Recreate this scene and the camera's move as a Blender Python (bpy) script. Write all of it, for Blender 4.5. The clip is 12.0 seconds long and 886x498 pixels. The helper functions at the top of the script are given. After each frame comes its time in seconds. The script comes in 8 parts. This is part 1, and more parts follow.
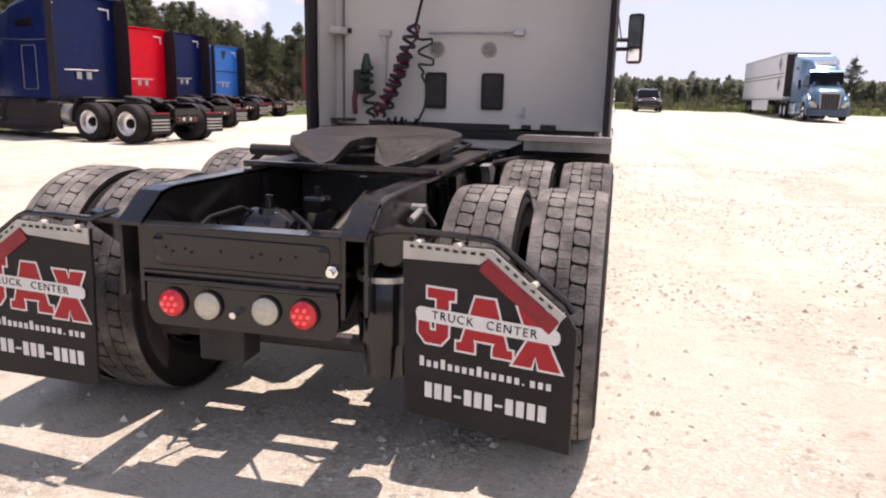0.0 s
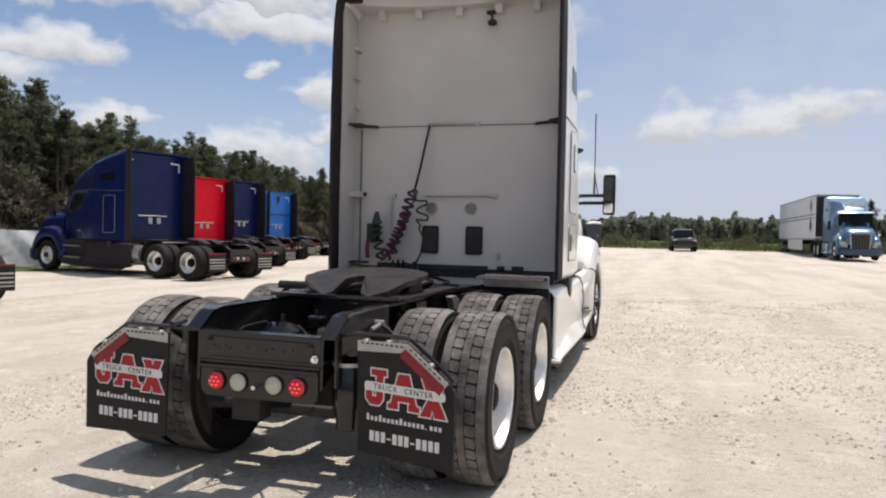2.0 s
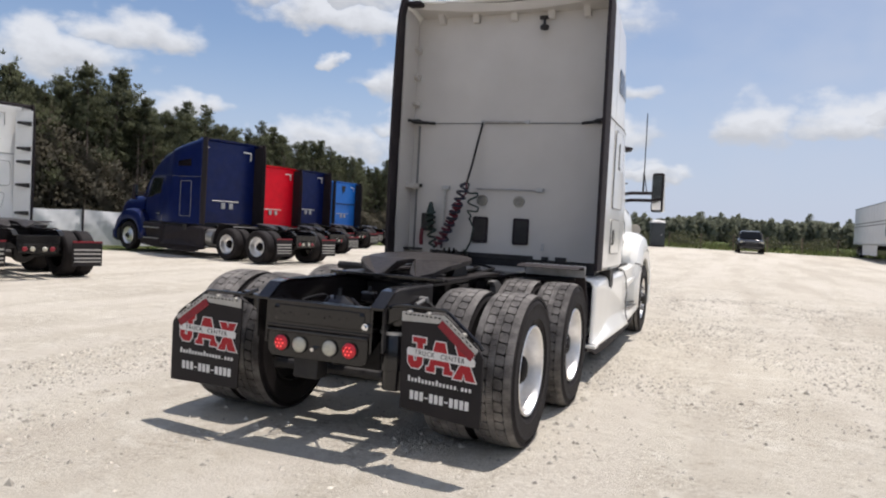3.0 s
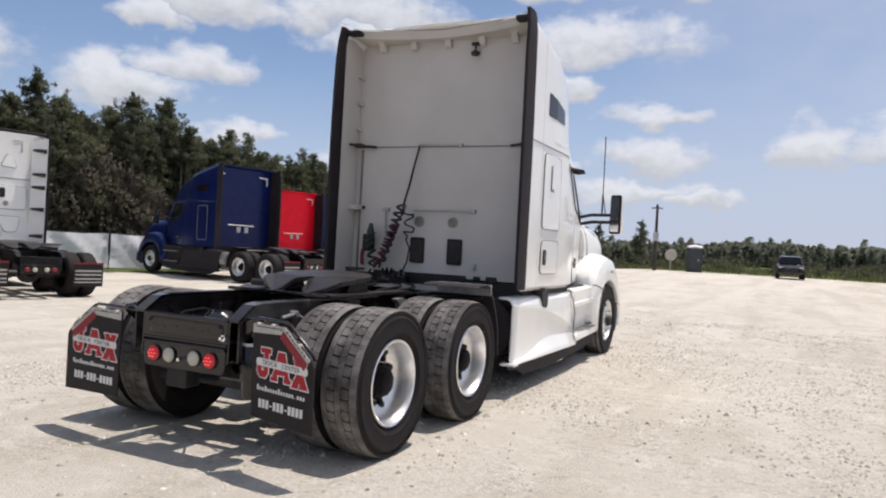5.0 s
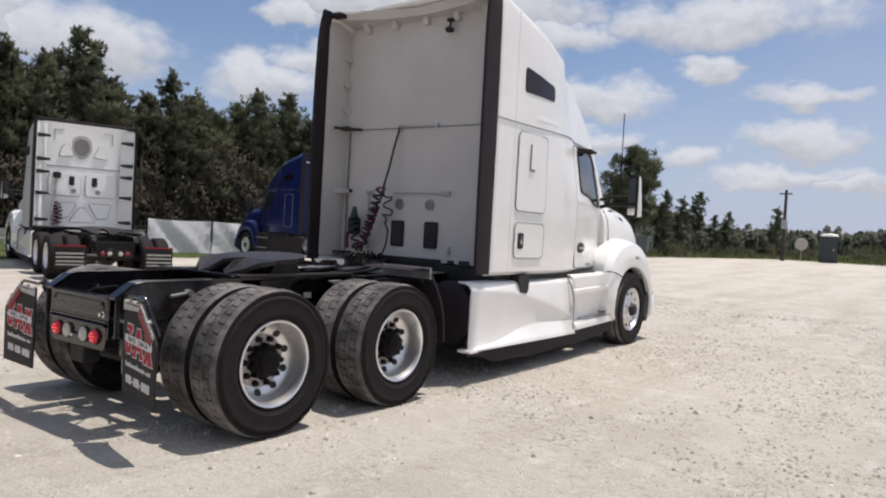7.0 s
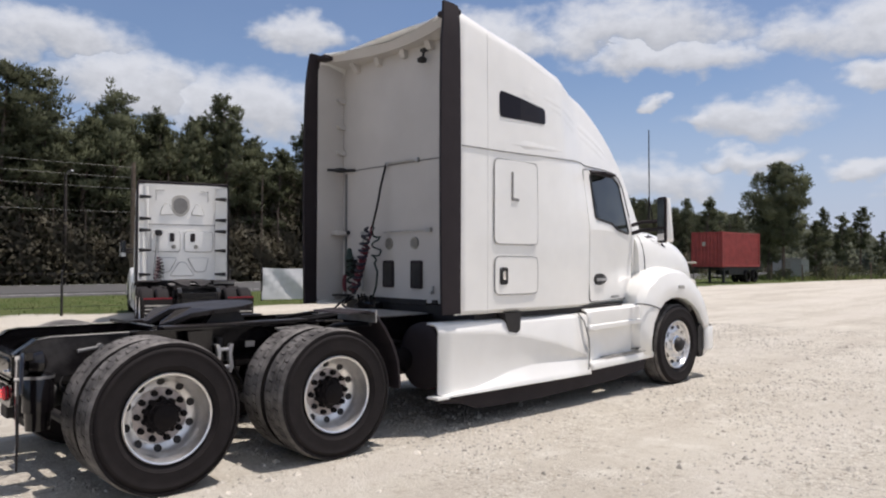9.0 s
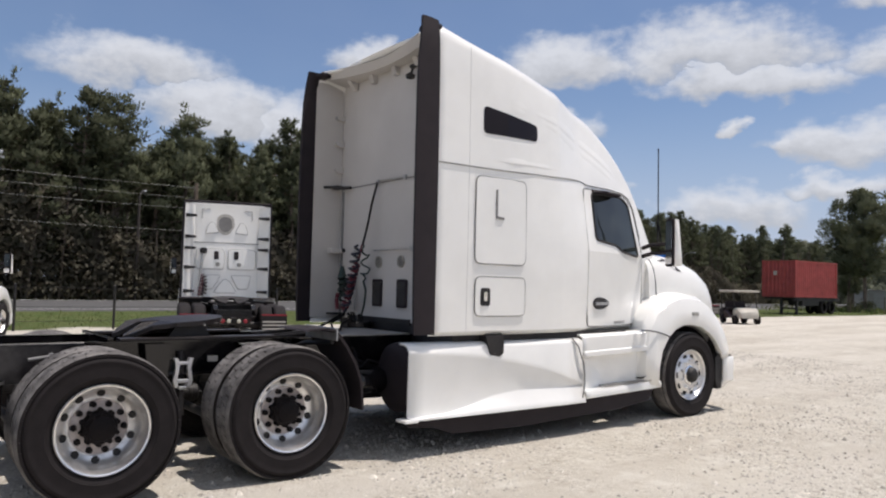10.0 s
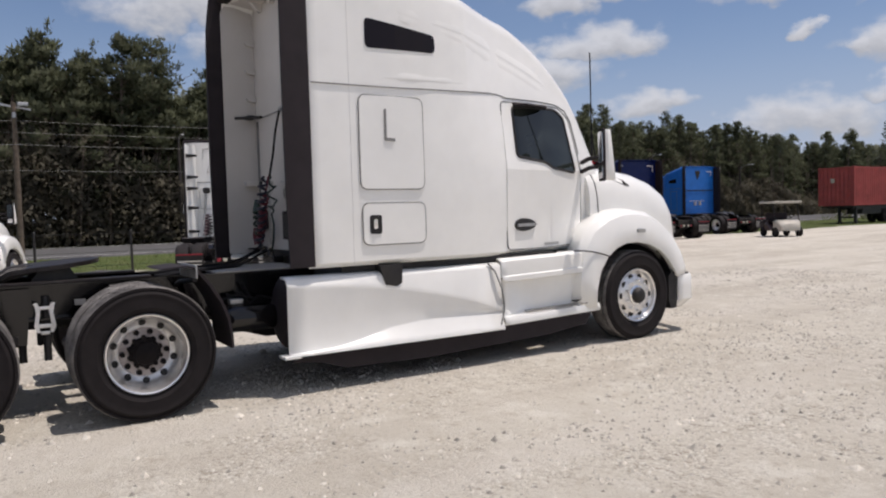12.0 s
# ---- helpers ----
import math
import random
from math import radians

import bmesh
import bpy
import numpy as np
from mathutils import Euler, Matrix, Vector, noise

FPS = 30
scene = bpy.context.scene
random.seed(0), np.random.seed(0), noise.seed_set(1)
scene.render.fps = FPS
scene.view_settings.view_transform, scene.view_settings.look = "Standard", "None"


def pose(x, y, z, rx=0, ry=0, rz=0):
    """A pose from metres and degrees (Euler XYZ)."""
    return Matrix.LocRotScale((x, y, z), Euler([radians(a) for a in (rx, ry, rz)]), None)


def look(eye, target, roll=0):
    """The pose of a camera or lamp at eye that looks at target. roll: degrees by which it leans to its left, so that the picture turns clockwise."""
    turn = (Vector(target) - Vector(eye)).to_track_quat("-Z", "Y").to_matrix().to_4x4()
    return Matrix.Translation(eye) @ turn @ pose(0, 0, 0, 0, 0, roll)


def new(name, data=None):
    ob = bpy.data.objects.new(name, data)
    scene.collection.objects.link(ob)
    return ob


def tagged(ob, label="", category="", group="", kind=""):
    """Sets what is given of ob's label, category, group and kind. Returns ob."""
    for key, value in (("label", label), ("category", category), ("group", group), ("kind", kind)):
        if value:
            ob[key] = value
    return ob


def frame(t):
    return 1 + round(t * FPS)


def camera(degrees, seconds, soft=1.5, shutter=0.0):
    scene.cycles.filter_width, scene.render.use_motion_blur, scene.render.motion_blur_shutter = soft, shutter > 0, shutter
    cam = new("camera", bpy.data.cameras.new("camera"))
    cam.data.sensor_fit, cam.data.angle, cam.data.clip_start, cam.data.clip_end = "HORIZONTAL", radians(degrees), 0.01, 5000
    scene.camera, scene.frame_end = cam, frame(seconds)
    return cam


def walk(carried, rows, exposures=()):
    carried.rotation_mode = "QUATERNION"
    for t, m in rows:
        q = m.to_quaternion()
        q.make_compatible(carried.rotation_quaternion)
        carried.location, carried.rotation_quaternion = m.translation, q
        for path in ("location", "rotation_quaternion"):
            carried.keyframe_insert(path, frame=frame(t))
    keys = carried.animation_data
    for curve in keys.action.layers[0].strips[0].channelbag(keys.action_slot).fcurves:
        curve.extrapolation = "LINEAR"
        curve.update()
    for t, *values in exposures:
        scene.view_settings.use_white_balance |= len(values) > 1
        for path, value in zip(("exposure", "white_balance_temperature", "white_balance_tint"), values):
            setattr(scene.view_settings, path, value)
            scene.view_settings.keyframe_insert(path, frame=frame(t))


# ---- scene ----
cam = camera(62.5, 12.0, soft=2.1)
EXPOSE = 0.30
PATH = [
    (0, (1.227, -2.931, 1.359), (0.781, -1.025, 0.949), 1.4),
    (0.5, (1.482, -3.252, 1.359), (0.969, -1.345, 1.04), 2.7),
    (1, (1.722, -3.614, 1.393), (1.131, -1.714, 1.186), 5.6),
    (1.5, (1.892, -3.923, 1.423), (1.289, -2.023, 1.261), 4.9),
    (2, (2.104, -4.213, 1.461), (1.515, -2.302, 1.42), 1.3),
    (2.5, (2.255, -4.454, 1.515), (1.614, -2.563, 1.638), 1.2),
    (3, (2.41, -4.672, 1.428), (1.661, -2.818, 1.363), 3.1),
    (3.5, (2.662, -4.753, 1.445), (1.87, -2.917, 1.4), 4.2),
    (3.7, (2.794, -4.759, 1.442), (2.001, -2.923, 1.429), 3.9),
    (5.3, (3.8, -4.235, 1.44), (2.902, -2.448, 1.435), 3.8),
    (5.5, (3.927, -4.16, 1.445), (2.998, -2.389, 1.425), 5.7),
    (6, (4.272, -3.834, 1.422), (3.293, -2.09, 1.396), 5.3),
    (6.5, (4.581, -3.585, 1.44), (3.544, -1.877, 1.382), 4.6),
    (7, (4.942, -3.33, 1.466), (3.769, -1.711, 1.414), 3.2),
    (7.2, (5.054, -3.193, 1.47), (3.839, -1.605, 1.422), 1.7),
    (8.8, (5.866, -2.062, 1.52), (4.394, -0.708, 1.529), 2.5),
    (9, (5.921, -1.914, 1.525), (4.447, -0.563, 1.562), 0.2),
    (9.5, (6.143, -1.546, 1.534), (4.636, -0.235, 1.631), 1.0),
    (10, (6.324, -1.144, 1.493), (4.727, 0.057, 1.593), 1.4),
    (10.5, (6.491, -0.793, 1.513), (4.838, 0.332, 1.571), 0.5),
    (11, (6.718, -0.434, 1.529), (5.013, 0.61, 1.582), 2.1),
    (11.5, (6.807, -0.064, 1.478), (5.085, 0.953, 1.476), 0.9),
    (12, (6.869, 0.341, 1.473), (5.177, 1.403, 1.377), -1.6),
]
walk(cam, [(t, look(eye, target, roll)) for t, eye, target, roll in PATH], [(t, EXPOSE + e, k, tint) for t, e, k, tint in (
    (0, 0.58, 7030, 25), (0.5, 0.31, 6970, 19), (1, 0.19, 6850, 18), (1.5, 0.08, 6850, 18), (2, 0.02, 6680, 15), (2.5, 0.0, 6530, 14), (3.5, 0.03, 6490, 15), (6, -0.07, 6490, 16),
    (7, -0.14, 6470, 16), (9, -0.12, 6470, 16), (10.5, -0.15, 6450, 15), (11, -0.20, 6450, 15), (12, -0.33, 6490, 17))])

# ---- world, sun ----
world = bpy.data.worlds.new("sky")
scene.world = world
world.use_nodes = True
SUN_DIR = Vector((0.14, 0.25, 1.0)).normalized()


def build_sky():
    nt = world.node_tree
    N, L = nt.nodes, nt.links
    N.clear()
    out = N.new("ShaderNodeOutputWorld")
    bg = N.new("ShaderNodeBackground")
    sky = N.new("ShaderNodeTexSky")
    sky.sky_type = "NISHITA"
    sky.sun_disc = False
    sky.sun_elevation = math.asin(SUN_DIR.z)
    sky.sun_rotation = math.atan2(SUN_DIR.x, SUN_DIR.y)
    sky.air_density, sky.dust_density, sky.ozone_density = 1.0, 0.6, 4.0
    co = N.new("ShaderNodeTexCoord")
    sep = N.new("ShaderNodeSeparateXYZ")
    L.new(co.outputs["Generated"], sep.inputs[0])

    def math_node(op, a, b=None, c=None):
        m = N.new("ShaderNodeMath")
        m.operation = op
        for i, v in enumerate((a, b, c)):
            if v is None:
                continue
            if isinstance(v, (int, float)):
                m.inputs[i].default_value = v
            else:
                L.new(v, m.inputs[i])
        return m.outputs[0]

    az = math_node("ARCTAN2", sep.outputs[0], sep.outputs[1])
    el = math_node("ARCSINE", sep.outputs[2])
    comb = N.new("ShaderNodeCombineXYZ")
    L.new(az, comb.inputs[0])
    L.new(el, comb.inputs[1])

    def noise_node(scale, detail, rough, offset, out="Fac"):
        mp = N.new("ShaderNodeMapping")
        mp.inputs["Location"].default_value = offset
        mp.inputs["Scale"].default_value = (1.0, 1.5, 1.0)
        L.new(comb.outputs[0], mp.inputs[0])
        n = N.new("ShaderNodeTexNoise")
        n.inputs["Scale"].default_value = scale
        n.inputs["Detail"].default_value = detail
        n.inputs["Roughness"].default_value = rough
        L.new(mp.outputs[0], n.inputs["Vector"])
        return n.outputs[out]

    def vec(op, a, b):
        m = N.new("ShaderNodeVectorMath")
        m.operation = op
        for i, v in enumerate((a, b)):
            if isinstance(v, tuple):
                m.inputs[i].default_value = v
            else:
                L.new(v, m.inputs[i])
        return m.outputs[0]

    def warped(place, scale, detail, amount, offset):
        """Shift a direction by noise, which gives the banks their heaped outlines."""
        n = noise_node(scale, detail, 0.5, offset, "Color")
        return vec("ADD", place, vec("MULTIPLY", vec("SUBTRACT", n, (0.5, 0.5, 0.5)), (amount, amount * 0.62, 0.0)))

    place = warped(comb.outputs[0], 13.0, 2.0, 0.10, (3.1, 0.7, 0.0))
    place = warped(place, 42.0, 4.0, 0.040, (1.3, 4.7, 0.0))
    fine = noise_node(60.0, 5.0, 0.6, (7.7, 2.2, 0.0))
    broad = noise_node(9.0, 3.0, 0.5, (0.4, 5.1, 0.0))
    best = height = None
    for a, e, w, h in CLOUDS:
        q = vec("MULTIPLY", vec("SUBTRACT", place, (radians(a), radians(e - 0.25 * h), 0)), (1 / radians(w * 1.12), 1 / radians(h * 1.15), 0))
        sp = N.new("ShaderNodeSeparateXYZ")
        L.new(q, sp.inputs[0])
        up = math_node("MAXIMUM", sp.outputs[1], math_node("MULTIPLY", sp.outputs[1], -1.5))
        blob = math_node("SUBTRACT", 1.0, math_node("MULTIPLY_ADD", sp.outputs[0], math_node("MULTIPLY", sp.outputs[0], 1.0), math_node("MULTIPLY", up, up)))
        if best is None:
            best, height = blob, sp.outputs[1]
            continue
        pick = math_node("GREATER_THAN", blob, best)
        hm = N.new("ShaderNodeMix")
        L.new(pick, hm.inputs[0])
        L.new(height, hm.inputs[2])
        L.new(sp.outputs[1], hm.inputs[3])
        height = hm.outputs[0]
        best = math_node("MAXIMUM", best, blob)
    best = math_node("MAXIMUM", best, -0.9)
    dens = math_node("MULTIPLY_ADD", math_node("SUBTRACT", fine, 0.5), 0.9, math_node("MULTIPLY_ADD", math_node("SUBTRACT", broad, 0.45), 1.7, best))
    ramp = N.new("ShaderNodeMapRange")
    ramp.interpolation_type = "SMOOTHSTEP"
    ramp.inputs["From Min"].default_value, ramp.inputs["From Max"].default_value = -0.48, 0.95
    L.new(dens, ramp.inputs["Value"])
    thick = N.new("ShaderNodeMapRange")
    thick.inputs["From Min"].default_value, thick.inputs["From Max"].default_value = -0.45, 0.40
    thick.inputs["To Min"].default_value, thick.inputs["To Max"].default_value = 0.82, 1.12
    L.new(math_node("MULTIPLY_ADD", math_node("SUBTRACT", fine, 0.5), 0.8, height), thick.inputs["Value"])
    cloud = N.new("ShaderNodeMix")
    cloud.data_type = "RGBA"
    cloud.blend_type = "MULTIPLY"
    cloud.inputs[0].default_value = 1.0
    cloud.inputs[6].default_value = (CLOUD_LIGHT * 0.94, CLOUD_LIGHT * 0.99, CLOUD_LIGHT * 1.03, 1)
    L.new(thick.outputs[0], cloud.inputs[7])
    mix = N.new("ShaderNodeMix")
    mix.data_type = "RGBA"
    L.new(math_node("MULTIPLY", ramp.outputs[0], 0.95), mix.inputs[0])
    # pale summer haze towards the horizon
    low = N.new("ShaderNodeMapRange")
    low.interpolation_type = "SMOOTHSTEP"
    low.inputs["From Min"].default_value, low.inputs["From Max"].default_value = radians(-1), radians(15)
    low.inputs["To Min"].default_value, low.inputs["To Max"].default_value = 0.85, 0.0
    L.new(el, low.inputs["Value"])
    haze = N.new("ShaderNodeMix")
    haze.data_type = "RGBA"
    haze.inputs[7].default_value = (4.5, 5.2, 6.7, 1)
    L.new(low.outputs[0], haze.inputs[0])
    L.new(sky.outputs[0], haze.inputs[6])
    # thin high veil towards the north-east
    veil = N.new("ShaderNodeMix")
    veil.data_type = "RGBA"
    veil.inputs[7].default_value = (4.9, 5.5, 6.5, 1)
    side = N.new("ShaderNodeMapRange")
    side.interpolation_type = "SMOOTHSTEP"
    side.inputs["From Min"].default_value, side.inputs["From Max"].default_value = radians(-32), radians(14)
    side.inputs["To Min"].default_value, side.inputs["To Max"].default_value = 0.06, 0.62
    L.new(az, side.inputs["Value"])
    L.new(math_node("MULTIPLY", side.outputs[0], math_node("MULTIPLY_ADD", broad, 1.3, 0.25)), veil.inputs[0])
    L.new(haze.outputs[2], veil.inputs[6])
    L.new(veil.outputs[2], mix.inputs[6])
    L.new(cloud.outputs[2], mix.inputs[7])
    L.new(mix.outputs[2], bg.inputs["Color"])
    bg.inputs["Strength"].default_value = SKY_STRENGTH
    L.new(bg.outputs[0], out.inputs[0])


SKY_STRENGTH, CLOUD_LIGHT = 0.090, 6.5
# cumulus banks: azimuth from +y to the right, elevation, half width, half height (degrees)
CLOUDS = [
    (-76.5, 15.5, 6.5, 1.9), (-70.5, 13.3, 5.0, 2.4), (-62.5, 12.0, 5.2, 2.5), (-58.6, 17.3, 3.2, 1.4), (-50.0, 10.5, 3.8, 1.9), (-48.0, 15.4, 2.2, 1.2),
    (-45.1, 12.5, 4.0, 1.3), (-43.5, 17.5, 4.8, 2.2), (-42.0, 8.0, 2.9, 1.2), (-33.0, 17.8, 6.8, 2.6), (-31.6, 15.1, 4.6, 1.2), (-31.7, 12.0, 0.9, 0.6),
    (-31.0, 6.3, 4.2, 1.6), (-27.8, 10.4, 1.2, 1.1), (-27.4, 15.0, 3.5, 1.6), (-24.2, 10.7, 4.2, 1.6), (-24.7, 7.7, 3.2, 0.9), (-20.5, 20.8, 3.4, 1.6),
    (-16.0, 16.3, 7.6, 2.0), (-17.5, 6.6, 2.0, 0.9), (-16.4, 13.0, 1.8, 1.0), (-10.4, 21.0, 4.4, 1.5), (-10.8, 8.0, 3.6, 1.5), (-11.0, 5.2, 4.4, 0.9), (-6.5, 4.6, 2.4, 0.7), (-10.3, 11.0, 2.9, 0.95),
    (0.3, 8.5, 2.4, 2.0), (6.2, 8.8, 3.0, 1.5), (9.8, 9.3, 3.4, 1.4), (30, 11, 6, 2.5), (52, 15, 8, 4), (95, 20, 12, 5), (140, 16, 12, 5), (-120, 16, 10, 4),
    # unseen banks higher up and behind, added to whiten and lift the shadows
    (5, 46, 26, 9), (-62, 43, 22, 8), (64, 42, 26, 9), (122, 46, 26, 11), (178, 40, 26, 10), (-122, 44, 26, 11), (-28, 66, 40, 9), (150, 68, 44, 9), (-165, 24, 16, 6)]
build_sky()
sun = new("sun", bpy.data.lights.new("sun", "SUN"))
sun.data.energy, sun.data.angle, sun.data.color = 3.7, radians(0.53), (1.0, 0.945, 0.86)
sun.matrix_world = Matrix.Translation((0, 0, 60)) @ SUN_DIR.to_track_quat("Z", "Y").to_matrix().to_4x4()


# ---- materials ----
def material(name, color, rough=0.5, metal=0.0, vary=0.12, scale=8.0, bump=0.0, bump_scale=60.0, color2=None, coat=0.0,
             fine=0.0, fine_scale=120.0, random_tint=0.0, spec=0.5, island=False, dust=0.0, dust_color=(0.45, 0.4, 0.33)):
    m = bpy.data.materials.new(name)
    m.use_nodes = True
    nt = m.node_tree
    N, L = nt.nodes, nt.links
    b = N["Principled BSDF"]
    b.inputs["Roughness"].default_value = rough
    b.inputs["Metallic"].default_value = metal
    b.inputs["Specular IOR Level"].default_value = spec
    b.inputs["Coat Weight"].default_value = coat
    b.inputs["Coat Roughness"].default_value = 0.08
    co = N.new("ShaderNodeTexCoord")
    n1 = N.new("ShaderNodeTexNoise")
    n1.inputs["Scale"].default_value, n1.inputs["Detail"].default_value = scale, 5
    L.new(co.outputs["Object"], n1.inputs["Vector"])
    c2 = color2 or tuple(v * (1 - vary * 2) for v in color)
    mix = N.new("ShaderNodeMix")
    mix.data_type = "RGBA"
    mr = N.new("ShaderNodeMapRange")
    mr.inputs["From Min"].default_value, mr.inputs["From Max"].default_value = 0.35, 0.68
    L.new(n1.outputs["Fac"], mr.inputs["Value"])
    L.new(mr.outputs[0], mix.inputs[0])
    mix.inputs[6].default_value, mix.inputs[7].default_value = (*color, 1), (*c2, 1)
    last = mix.outputs[2]
    if fine:
        n2 = N.new("ShaderNodeTexNoise")
        n2.inputs["Scale"].default_value, n2.inputs["Detail"].default_value = fine_scale, 3
        L.new(co.outputs["Object"], n2.inputs["Vector"])
        f = N.new("ShaderNodeMapRange")
        f.inputs["From Min"].default_value, f.inputs["From Max"].default_value = 0.3, 0.7
        f.inputs["To Min"].default_value, f.inputs["To Max"].default_value = 1 - fine, 1 + fine
        L.new(n2.outputs["Fac"], f.inputs["Value"])
        mm = N.new("ShaderNodeMix")
        mm.data_type, mm.blend_type = "RGBA", "MULTIPLY"
        mm.inputs[0].default_value = 1
        L.new(last, mm.inputs[6])
        L.new(f.outputs[0], mm.inputs[7])
        last = mm.outputs[2]
    if random_tint:
        src = N.new("ShaderNodeNewGeometry").outputs["Random Per Island"] if island else N.new("ShaderNodeObjectInfo").outputs["Random"]
        f = N.new("ShaderNodeMapRange")
        f.inputs["To Min"].default_value, f.inputs["To Max"].default_value = 1 - random_tint, 1 + random_tint
        L.new(src, f.inputs["Value"])
        mm = N.new("ShaderNodeMix")
        mm.data_type, mm.blend_type = "RGBA", "MULTIPLY"
        mm.inputs[0].default_value = 1
        L.new(last, mm.inputs[6])
        L.new(f.outputs[0], mm.inputs[7])
        last = mm.outputs[2]
    if dust:
        n3 = N.new("ShaderNodeTexNoise")
        n3.inputs["Scale"].default_value, n3.inputs["Detail"].default_value, n3.inputs["Roughness"].default_value = 5.0, 8, 0.65
        L.new(co.outputs["Object"], n3.inputs["Vector"])
        f = N.new("ShaderNodeMapRange")
        f.inputs["From Min"].default_value, f.inputs["From Max"].default_value = 0.42, 0.8
        f.inputs["To Max"].default_value = dust
        L.new(n3.outputs["Fac"], f.inputs["Value"])
        mm = N.new("ShaderNodeMix")
        mm.data_type = "RGBA"
        L.new(f.outputs[0], mm.inputs[0])
        L.new(last, mm.inputs[6])
        mm.inputs[7].default_value = (*dust_color, 1)
        last = mm.outputs[2]
        r = N.new("ShaderNodeMapRange")
        r.inputs["To Min"].default_value, r.inputs["To Max"].default_value = rough, min(1, rough + 0.8)
        L.new(f.outputs[0], r.inputs["Value"])
        L.new(r.outputs[0], b.inputs["Roughness"])
    L.new(last, b.inputs["Base Color"])
    if bump:
        nb = N.new("ShaderNodeTexNoise")
        nb.inputs["Scale"].default_value, nb.inputs["Detail"].default_value = bump_scale, 6
        L.new(co.outputs["Object"], nb.inputs["Vector"])
        bp = N.new("ShaderNodeBump")
        bp.inputs["Strength"].default_value, bp.inputs["Distance"].default_value = bump, 0.02
        L.new(nb.outputs["Fac"], bp.inputs["Height"])
        L.new(bp.outputs[0], b.inputs["Normal"])
    return m


